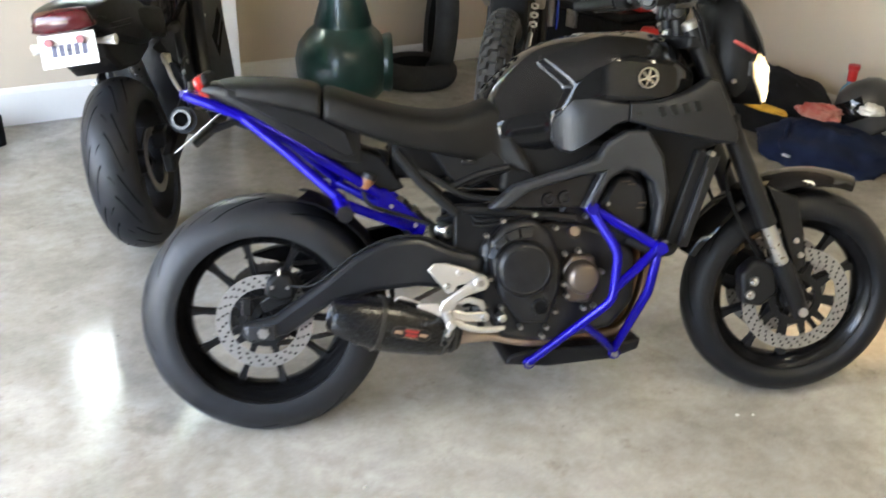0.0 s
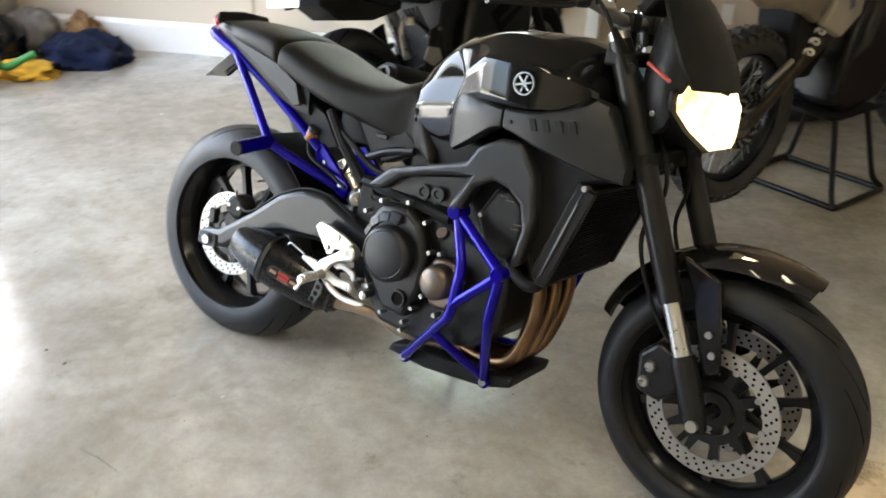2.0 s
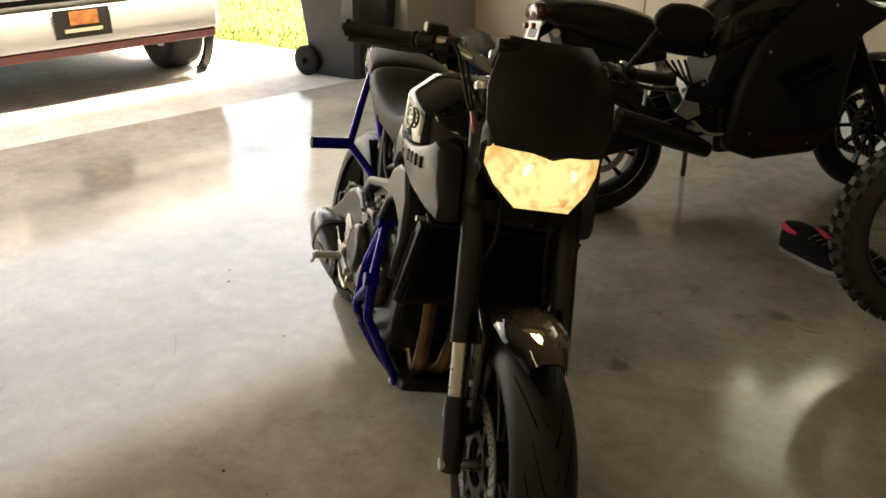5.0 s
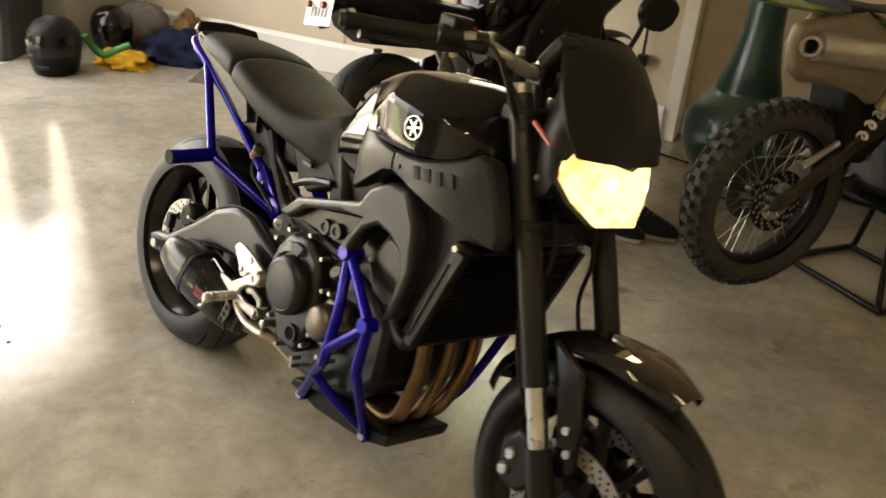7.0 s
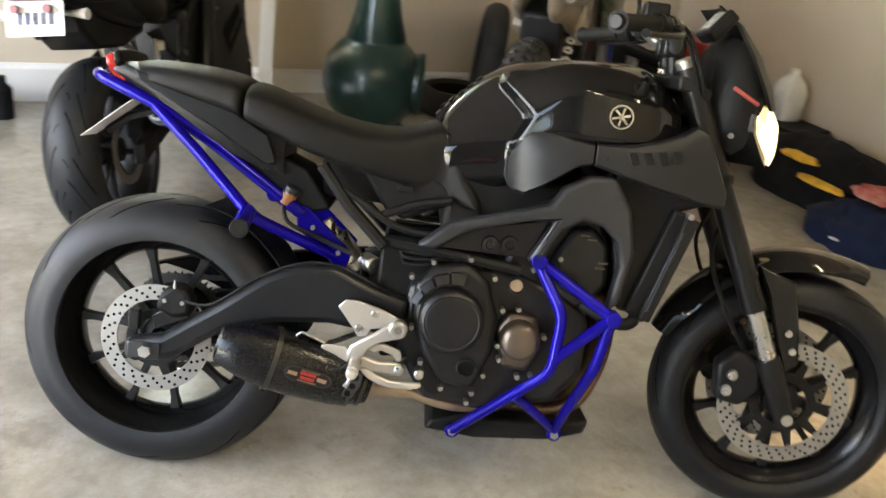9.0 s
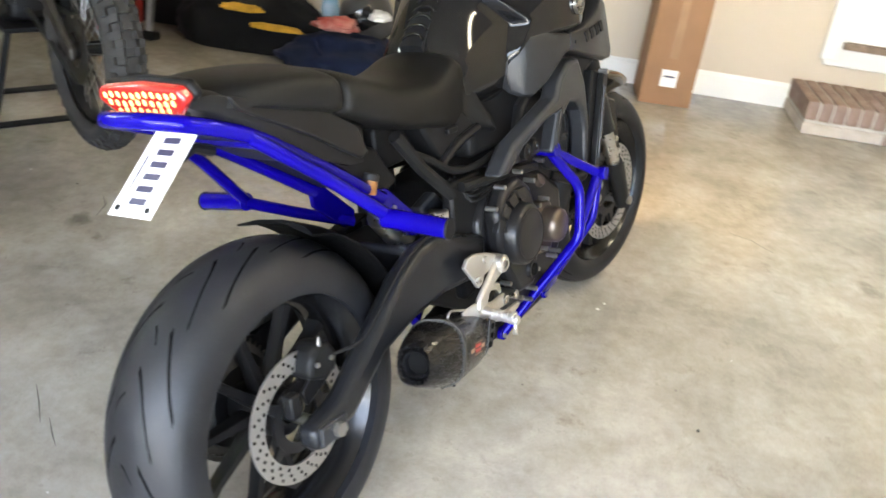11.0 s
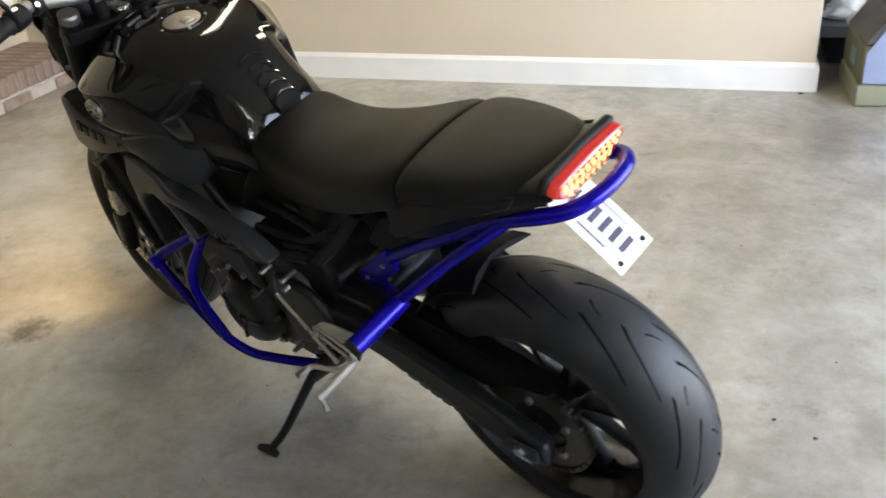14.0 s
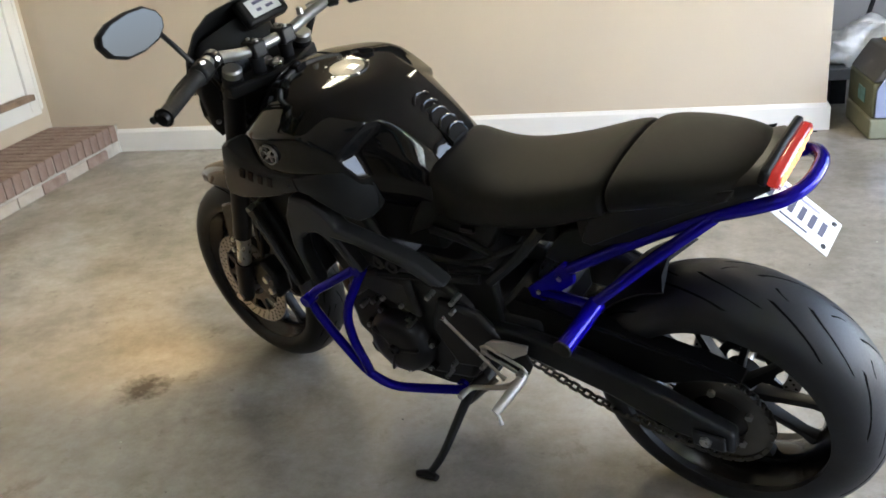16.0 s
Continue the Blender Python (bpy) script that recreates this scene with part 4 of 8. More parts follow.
# frame
SPAR = [(.552, .598), (.616, .655), (.822, .716), (.844, .754), (.894, .784), (.949, .786), (.992, .722), (1.010, .630), (.993, .521), (.968, .504), (.984, .602), (.969, .655), (.935, .682), (.894, .691), (.854, .666), (.828, .616), (.821, .590), (.786, .594), (.834, .682), (.778, .676), (.654, .641), (.594, .597)]
def spar():
    s = Shape().prism(SPAR, -0.212, -0.165)
    s.v = [(x, y + 0.10 * max(0, x - .93) + 0.08 * max(0, .66 - x), z) for x, y, z in s.v]
    return s
both("frame_spar", spar, FRAME_GREY, "satin charcoal cast frame spar", 0.010)
both("frame_web", lambda: Shape().prism([(.60, .598), (.66, .645), (.83, .682), (.79, .594)], -0.178, -0.168), SATIN_BLACK, "", 0.003)
for x, z in ((.708, .616), (.749, .620)):
    both("frame_boss", lambda: Shape().lathe([(.001, 0), (.008, 0), (.010, .004), (.018, .004), (.019, -.012), (.001, -.012)], 20, pose(x, -.186, z, 90)), SATIN_BLACK)
both("pivot_plate", lambda: Shape().prism([(.48, .60), (.60, .60), (.60, .50), (.565, .34), (.50, .33), (.475, .45)], -0.130, -0.100), MATTE_BLACK, "", 0.008)
both("frame_strut", lambda: Shape().tube([(.335, -.105, .735), (.40, -.115, .655), (.485, -.125, .578)], .014, 8), MATTE_BLACK)
both("lower_rail", lambda: Shape().tube([(.50, -.14, .59), (.60, -.155, .585), (.78, -.165, .565)], .012, 8, 4), MATTE_BLACK)
both("side_cover", lambda: Shape().prism([(.40, .765), (.435, .715), (.478, .655), (.52, .636), (.59, .668), (.650, .680), (.57, .745)], -0.108, -0.05), MATTE_BLACK, "", 0.008)
both("side_cover_rib", lambda: Shape().tube([(.47, -.112, .64), (.54, -.114, .672), (.62, -.118, .690)], .010, 8, 4), SATIN_BLACK)
both("wiring_loom", lambda: Shape().tube([(.36, -.106, .70), (.43, -.118, .665), (.50, -.120, .625), (.58, -.124, .612), (.66, -.13, .622)], .008, 8, 5), RUBBER)
one("battery_box", Shape().box((.33, -.060, .66), (.60, .060, .75)), MATTE_BLACK, "", 0.01)
one("airbox", Shape().box((.60, -.11, .62), (.95, .11, .76)), MATTE_BLACK, "", 0.02)
one("steering_head", Shape().tube([(1.19, 0, .76), (1.11, 0, .93)], .038, 16).prism([(.93, .70), (1.10, .78), (1.13, .86), (1.06, .88), (.93, .78)], -.12, .12), SATIN_BLACK, "", 0.01)

# crash cage
def cage_tube(*pts, r=0.0125, k=0):
    return lambda: Shape().tube(pts, r, 12, k)
def soft(pts, rad=0.035):
    """Rounds the corners of a bent tube."""
    pts = [Vector(p) for p in pts]
    out = [pts[0]]
    for a, b, c in zip(pts, pts[1:], pts[2:]):
        u, w = (a - b).normalized(), (c - b).normalized()
        ra = min(rad, (a - b).length * .45, (c - b).length * .45)
        p0, p2 = b + u * ra, b + w * ra
        for t in (0, .25, .5, .75, 1):
            out.append((1 - t) ** 2 * p0 + 2 * t * (1 - t) * b + t * t * p2)
    return out + [pts[-1]]
one("cage_front_tube", cage_tube(*soft([(.812, -.188, .596), (.974, -.240, .500), (.957, -.226, .385), (.912, -.100, .188)], .018))(), BLUE_PAINT, "candy blue crash cage tube")
one("cage_rear_tube", cage_tube(*soft([(.812, -.190, .592), (.872, -.236, .492), (.864, -.234, .368), (.682, -.108, .171)], .026))(), BLUE_PAINT, "candy blue crash cage tube")
one("cage_cross_tube", cage_tube((.974, -.238, .498), (.922, -.237, .448), (.862, -.234, .392))(), BLUE_PAINT, "candy blue crash cage tube")
one("cage_brace", cage_tube((.800, -.194, .296), (.86, -.155, .245), (.913, -.100, .192), r=.011)(), BLUE_PAINT, "candy blue crash cage tube")
# the other side's tubes sweep lower and end in one long foot
one("cage_front_tube", cage_tube(*soft([(.812, .188, .596), (.988, .242, .503), (.946, .228, .360), (.902, .212, .240), (.850, .192, .186), (.74, .165, .190), (.64, .12, .178)], .05))(), BLUE_PAINT, "candy blue crash cage tube")
one("cage_rear_tube", cage_tube(*soft([(.806, .190, .590), (.866, .236, .480), (.882, .234, .385), (.892, .212, .250)], .05))(), BLUE_PAINT, "candy blue crash cage tube")
both("cage_mount", lambda: Shape().rod((.812, -.160, .596), (.812, -.212, .596), .017, n=16), BLUE_PAINT, "blue cage mounting boss", 0.002)
both("cage_elbow", lambda: Shape().rod((.974, -.262, .500), (.974, -.225, .500), .0165, n=16), BLUE_PAINT, "", 0.002)
for x, z, y in ((.682, .169, -.108), (.915, .184, -.104)):
    both("cage_foot", lambda: Shape().rod((x, y + .03, z), (x, y - .004, z), .0165, n=16), BLUE_PAINT, "", 0.002)
    both("cage_bolt", lambda: Shape().rod((x, y - .004, z), (x, y - .011, z), .010, n=6), ZINC)
SKID = [(.617, .163), (.632, .188), (.698, .205), (.84, .205), (.955, .216), (.992, .222), (.984, .190), (.912, .166), (.734, .152)]
one("belly_pan", Shape().prism(SKID, -0.100, 0.100), MATTE_BLACK, "matte black belly pan under the engine", 0.008)

# blue subframe with stunt pegs
HOOP_R = [(.300, -.085, .622), (.10, -.092, .752), (-.025, -.096, .822), (-.100, -.094, .850), (-.148, -.082, .866), (-.172, -.045, .873), (-.176, 0, .874)]
hp = HOOP_R + [(x, -y, z) for x, y, z in reversed(HOOP_R[:-1])]
one("subframe_hoop", Shape().tube(soft(hp, .05), .0135, 14), BLUE_PAINT, "candy blue tail hoop", smooth=60)
both("subframe_lower_tube", cage_tube((-.028, -.098, .818), (.075, -.135, .735), (.195, -.176, .628)), BLUE_PAINT, "candy blue subframe tube")
both("subframe_front_tube", cage_tube((.195, -.176, .622), (.29, -.125, .575), (.395, -.075, .528)), BLUE_PAINT, "candy blue subframe tube")
both("subframe_gusset", lambda: Shape().prism([(.285, .640), (.31, .640), (.415, .548), (.405, .510), (.375, .520), (.29, .590)], -0.092, -0.080), BLUE_PAINT, "blue gusset plate", 0.003)
for x, z in ((.325, .595), (.385, .545)):
    both("gusset_bolt", lambda: Shape().rod((x, -.090, z), (x, -.096, z), .0055, n=8), ZINC)
one("subframe_cross_tube", Shape().rod((.02, -.094, .795), (.02, .094, .795), .010), BLUE_PAINT, "candy blue subframe tube")
both("stunt_peg", lambda: Shape().rod((.194, -.168, .624), (.204, -.298, .612), .0185, n=18), BLUE_PAINT, "blue stunt peg tube", 0.002)
both("stunt_peg_cap", lambda: Shape().rod((.204, -.296, .612), (.2045, -.302, .6115), .0195, n=18), RUBBER, "", 0.002)

# seat
def ring(x, w, zt, zb, crown=0.012, shoulder=0.045):
    half = [(0, zt), (w * .45, zt - crown * .3), (w * .80, zt - crown), (w * .97, zt - shoulder * .55), (w, zt - shoulder), (w * .985, (zt - shoulder + zb) / 2), (w * .93, zb + .006), (w * .55, zb), (0, zb)]
    return [Vector((x, y, z)) for y, z in half] + [Vector((x, -y, z)) for y, z in reversed(half[1:-1])]
pillion = [(-.100, .065, .902, .886), (-.092, .092, .911, .878), (-.05, .120, .919, .864), (.03, .138, .918, .844), (.10, .145, .914, .828), (.150, .148, .903, .815), (.163, .146, .890, .812)]
one("pillion_seat", Shape().loft([ring(*p) for p in pillion]), SEAT_VINYL, "black vinyl pillion pad", smooth=60, subsurf=2)
rider = [(.158, .147, .888, .812), (.170, .151, .899, .806), (.22, .154, .885, .788), (.30, .153, .856, .755), (.38, .147, .838, .735), (.46, .135, .829, .718), (.53, .124, .840, .700), (.572, .112, .864, .690), (.600, .108, .858, .684), (.622, .118, .800, .676), (.66, .130, .745, .672), (.695, .142, .700, .676)]
one("rider_seat", Shape().loft([ring(*p, crown=.014, shoulder=.055) for p in rider]), SEAT_VINYL, "black vinyl rider seat", smooth=60, subsurf=2)
tail = [(-.125, .088, .905, .880), (-.09, .104, .908, .858), (0.0, .108, .880, .805), (.10, .110, .845, .745), (.20, .108, .815, .708), (.25, .10, .79, .70)]
one("tail_cover", Shape().loft([ring(*p, crown=.004, shoulder=.02) for p in tail]), SATIN_BLACK, "satin black tail cover", smooth=45)
for sgn in (-1, 1):
    one("tail_panel", Shape().prism([(-.075, .893), (.13, .832), (.215, .786), (.238, .728), (.215, .722), (.10, .788), (-.06, .868)], sgn * .108, sgn * .118), SATIN_BLACK, "black tail side panel", 0.004)

one("under_tail", Shape().prism([(-.09, .862), (.10, .80), (.30, .72), (.36, .64), (.315, .625), (.10, .756), (-.03, .822)], -.084, .084), MATTE_BLACK, "black tray under the seat", 0.006)
# tail lamp and plate
LENS = mat("red_tail_lens", (0.16, 0.008, 0.008), 0.12, vary=0.1, emit=(1.0, 0.075, 0.05), emit_strength=0.022, coat=0.4)
LED = mat("lit_tail_led", (0.9, 0.4, 0.1), 0.3, emit=(1.0, 0.45, 0.15), emit_strength=0.12)
lensp = [(-.098, .898), (-.088, .918), (0, .924), (.088, .918), (.098, .898), (.055, .862), (-.055, .862)]
tilt = Matrix.Translation((-.128, 0, .893)) @ Matrix.Rotation(radians(-16), 4, "Y") @ Matrix.Translation((.128, 0, -.893))
lamp = one("tail_lamp", Shape().prism([(y * 1.06, .892 + (z - .892) * 1.12) for y, z in lensp], -.120, -.103, "x").moved(tilt), MATTE_BLACK, "lit red tail lamp in a black housing", 0.006)
part("lamp_lens", Shape().prism(lensp, -.139, -.118, "x").moved(tilt), LENS, lamp, "glowing red tail lens", 0.006)
for row, (z, half, count) in enumerate(((.9075, .076, 11), (.8945, .070, 10), (.8815, .055, 8))):
    for k in range(count):
        y = -half + 2 * half * k / (count - 1)
        part("lamp_led", Shape().ball((-.1390, y, z + .0015 * math.sin(5 * k + row)), (.0020, .0046, .0056), 10).moved(tilt), LED, lamp, "bright amber-white light element")
for k in range(7):
    y = -.045 + .015 * k
    part("lamp_led", Shape().box((-.1394, y - .003, .8675), (-.1385, y + .003, .8705)).moved(tilt), LED, lamp, "bright amber-white light element", 0.001)
pl_b, pl_up = Vector((-.203, .001, .733)), Vector((.762, 0, .647))
pl_n = Vector((-.647, 0, .762))
def plate_box(u0, u1, v0, v1, h0, h1):
    pts = [pl_b + Vector((0, u, 0)) + pl_up * v + pl_n * h for h in (h0, h1) for u, v in ((u0, v0), (u1, v0), (u1, v1), (u0, v1))]
    return Shape().add(pts, [(0, 1, 2, 3), (7, 6, 5, 4), (0, 4, 5, 1), (1, 5, 6, 2), (2, 6, 7, 3), (3, 7, 4, 0)])
plate = one("number_plate", plate_box(-.048, .048, 0, .178, -.001, .001), WHITE_PAINT, "white plate with dark bars hung under the tail", 0.0008)
PLATE_INK = mat("plate_ink", (0.05, 0.05, 0.09), 0.5)
for k in range(6):
    part("plate_bar", plate_box(-.020, .016, .022 + .0225 * k, .033 + .0225 * k, .001, .0016), PLATE_INK, plate)
part("plate_bar", plate_box(-.036, -.030, .045, .125, .001, .0016), mat("plate_ink_pale", (0.30, 0.30, 0.42), 0.5), plate)
part("plate_bar", plate_box(.030, .034, .05, .11, .001, .0016), PLATE_INK, plate)
for u in (-.034, .034):
    part("plate_screw", Shape().rod(pl_b + Vector((0, u, 0)) + pl_up * .014 - pl_n * .001, pl_b + Vector((0, u, 0)) + pl_up * .014 + pl_n * .003, .005, n=10), SATIN_BLACK, plate)
one("plate_bracket", Shape().tube([(-.02, 0, .79), (-.06, 0, .805), (-.115, 0, .785), (-.16, 0, .748)], .010, 8), SATIN_BLACK)

# tank
TANK = [
    [(.560, 0, .856), (.560, .046, .852), (.560, .070, .832), (.560, .094, .806), (.560, .104, .78), (.560, .098, .70), (.560, 0, .69)],
    [(.62, 0, .930), (.62, .058, .926), (.62, .084, .898), (.62, .108, .858), (.62, .122, .818), (.62, .112, .706), (.62, 0, .695)],
    [(.672, 0, .972), (.668, .061, .968), (.668, .092, .942), (.686, .122, .888), (.692, .134, .826), (.690, .122, .704), (.68, 0, .70)],
    [(.702, 0, .990), (.698, .068, .987), (.688, .104, .950), (.752, .140, .890), (.722, .142, .828), (.735, .130, .716), (.722, 0, .708)],
    [(.716, 0, .996), (.712, .071, .994), (.704, .126, .958), (.766, .186, .892), (.738, .170, .834), (.755, .136, .735), (.745, 0, .73)],
    [(.775, 0, 1.009), (.772, .078, 1.013), (.772, .148, .986), (.812, .204, .942), (.812, .204, .870), (.800, .152, .775), (.80, 0, .76)],
    [(.85, 0, 1.016), (.84, .080, 1.022), (.83, .150, 1.014), (.85, .216, .964), (.86, .215, .862), (.86, .16, .812), (.86, 0, .79)],
    [(.95, 0, 1.030), (.95, .080, 1.030), (.95, .145, 1.006), (.95, .220, .952), (.95, .220, .858), (.95, .16, .83), (.95, 0, .81)],
    [(1.02, 0, 1.026), (1.02, .075, 1.018), (1.02, .132, .986), (1.02, .202, .944), (1.02, .203, .870), (1.02, .14, .85), (1.02, 0, .83)],
    [(1.07, 0, .992), (1.07, .065, .982), (1.07, .112, .950), (1.07, .160, .922), (1.07, .162, .886), (1.07, .11, .87), (1.07, 0, .85)],
    [(1.098, 0, .955), (1.098, .05, .947), (1.098, .085, .930), (1.098, .115, .912), (1.098, .116, .895), (1.098, .08, .885), (1.098, 0, .875)],
]
tank = one("fuel_tank", Shape().loft([[Vector(p) for p in h] + [Vector((x, -y, z)) for x, y, z in reversed(h[1:-1])] for h in TANK]), GLOSS_BLACK, "gloss black sculpted fuel tank with sharp creases", smooth=60, subsurf=3)
crease = tank.data.attributes.new("crease_edge", "FLOAT", "EDGE")
for e in tank.data.edges:
    i0, i1 = e.vertices
    r0_, r1_, j0, j1 = i0 // 12, i1 // 12, i0 % 12, i1 % 12
    jj = min(j0, 12 - j0)
    if j0 == j1 and jj in (2, 3, 4):
        crease.data[e.index].value = 0.9 if jj != 2 or min(r0_, r1_) > 4 else 0.7
    elif r0_ == r1_ and r0_ in (3, 4) and 1 <= jj <= 4:
        crease.data[e.index].value = 0.92 if min(jj, min(j1, 12 - j1)) >= 2 else 0.3
CAP_METAL = mat("brushed_cap_metal", (0.30, 0.285, 0.25), 0.42, metal=0.8, vary=0.15, bump=0.1)
CAP_M = pose(.842, 0, 1.013, 0, -5)
part("filler_cap", Shape().lathe([(.001, .0075), (.032, .0075), (.040, .0060), (.0435, .001), (.046, -.012), (.001, -.012)], 36, CAP_M), CAP_METAL, tank, "brushed metal filler cap", smooth=40)
part("filler_hinge", Shape().box((-.012, -.012, .0070), (.012, .012, .0100), CAP_M @ Matrix.Translation((-.02, 0, 0))), STEEL, tank, "", 0.002)
part("filler_ring", Shape().lathe([(.044, -.012), (.052, .006), (.058, -.012)], 36, CAP_M), SATIN_BLACK, tank)
for k in range(5):
    a = 2 * math.pi * k / 5 + .3
    part("filler_screw", Shape().rod(CAP_M @ Vector((.0505 * math.cos(a), .0505 * math.sin(a), .003)), CAP_M @ Vector((.0505 * math.cos(a), .0505 * math.sin(a), .0065)), .0035, n=8), STEEL, tank)
part("tank_pad", Shape().loft([[Vector((x, y, z - .30 * max(0, abs(y) - .016))) for y in (-.028, -.016, 0, .016, .028)] + [Vector((x + .006, y, z - .014 - .30 * max(0, abs(y) - .016))) for y in (.028, .016, 0, -.016, -.028)] for x, z in ((.566, .872), (.580, .888), (.605, .913), (.640, .9435), (.668, .9665))]), SATIN_BLACK, tank, "black ribbed tank pad", smooth=50)
for k in range(5):
    x, z = .583 + .0185 * k, .8925 + .0170 * k
    part("tank_pad_rib", Shape().tube([(x - .008, -.028, z - .010), (x - .002, -.018, z - .002), (x + .002, 0, z + .001), (x - .002, .018, z - .002), (x - .008, .028, z - .010)], .0034, 8, 4), GLOSS_BLACK, tank)
def wing(table):
    """A satin panel under the tank: flat-faced sections along x with eased edges."""
    rings = []
    for x, z0, z1, y, tilt_ in table:
        h = z1 - z0
        out = [(-y + .016, z0), (-y + .004, z0 + min(.006, h * .1)), (-y + tilt_ * .3, z0 + h * .32), (-y, z0 + h * .60), (-y + tilt_ * .25, z0 + h * .9), (-y + .004 + tilt_ * .3, z1 - min(.004, h * .05)), (-y + .016 + tilt_ * .3, z1)]
        rings.append([Vector((x, p, z)) for p, z in out] + [Vector((x, -.145, z1 - h * .04)), Vector((x, -.140, z0 + h * .5)), Vector((x, -.145, z0 + h * .04))])
    return Shape().loft(rings)
both("side_wing", lambda: wing(((.722, .762, .812, .134, .004), (.731, .742, .836, .152, .010), (.744, .731, .854, .174, .014), (.764, .728, .866, .190, .016), (.800, .750, .868, .204, .014), (.838, .778, .861, .212, .010), (.866, .799, .855, .216, .006), (.893, .806, .851, .217, .004))), PANEL_GREY, "satin charcoal side wing of the tank", 0.002, smooth=30)
both("side_shroud", lambda: wing(((.897, .806, .853, .217, .004), (.925, .800, .854, .219, .006), (.972, .786, .858, .222, .010), (1.03, .773, .874, .222, .014), (1.075, .763, .892, .216, .014), (1.100, .757, .910, .212, .014), (1.126, .750, .903, .207, .012), (1.155, .747, .846, .200, .008), (1.184, .746, .784, .193, .003))), PANEL_GREY, "satin charcoal shroud from the tank to the fork", 0.002, smooth=30)
both("shroud_screw", lambda: Shape().rod((.918, -.216, .826), (.918, -.2215, .826), .0045, n=10), SATIN_BLACK)
# black plates on the panel paint the shaded recesses of the slots
for k in range(4):
    both("shroud_slot", lambda: Shape().prism([(.960 + .030 * k, .842 + .004 * k), (.976 + .030 * k, .845 + .004 * k), (.986 + .030 * k, .820 + .004 * k), (.972 + .030 * k, .817 + .004 * k)], -.2236 + 0.10 * max(0, .030 * k - .065), -.205), MATTE_BLACK, "", 0.001)
for sgn in (-1, 1):
    c = Matrix.Translation((.935, sgn * .2235, .911)) @ Matrix.Rotation(radians(90 * sgn), 4, "X") @ Matrix.Rotation(radians(-12 * sgn), 4, "X")
    em = part("tank_emblem", Shape().lathe([(.0218, -.004), (.0246, -.004), (.0246, .0030), (.0218, .0030)], 36, Matrix.Translation((.935, sgn * .2225, .911)) @ Matrix.Rotation(radians(-90 * sgn), 4, "X"), closed=True), STEEL, tank, "plain round silver emblem")
    for k in range(3):
        m = Matrix.Translation((.935, sgn * .2225, .911)) @ Matrix.Rotation(radians(60 * k + 15), 4, "Y")
        part("emblem_bar", Shape().box((-.0022, -.002, -.0185), (.0022, .0016, .0185), m), STEEL, em)

# radiator and front end
rad = one("radiator", Shape().prism([(1.012, .505), (1.056, .482), (1.130, .722), (1.086, .734)], -0.185, 0.185), MATTE_BLACK, "black radiator behind the front wheel", 0.006)
for sgn in (-1, 1):
    part("radiator_edge", Shape().prism([(1.038, .494), (1.063, .490), (1.136, .716), (1.108, .724)], sgn * .205, sgn * .187), SATIN_BLACK, rad, "", 0.003)
    part("radiator_trim", Shape().tube([(1.052, sgn * .207, .515), (1.104, sgn * .207, .690)], .003, 8), FRAME_GREY, rad)
    part("radiator_bolt", Shape().rod((1.113, sgn * .19, .725), (1.113, sgn * .213, .725), .007, n=8), ZINC, rad)
part("radiator_fan", Shape().prism([(.955, .74), (.975, .62), (1.000, .50), (1.030, .495), (1.100, .725), (1.165, .748), (1.150, .80), (.96, .80)], -.160, .160), MATTE_BLACK, rad, "black fan shroud behind the radiator", 0.01)
fins = Shape()
for k in range(30):
    z = .50 + .0072 * k
    x = 1.058 + (z - .48) * .30
    fins.box((x, -.175, z), (x + .003, .175, z + .0014))
tagged(part("radiator_fin", fins, HOLE_DARK, rad, smooth=0), kind="stuff")
one("coolant_hose", Shape().tube([(1.05, -.15, .51), (1.03, -.172, .478), (.99, -.160, .475), (.93, -.13, .50)], .014, 12, 6), RUBBER)
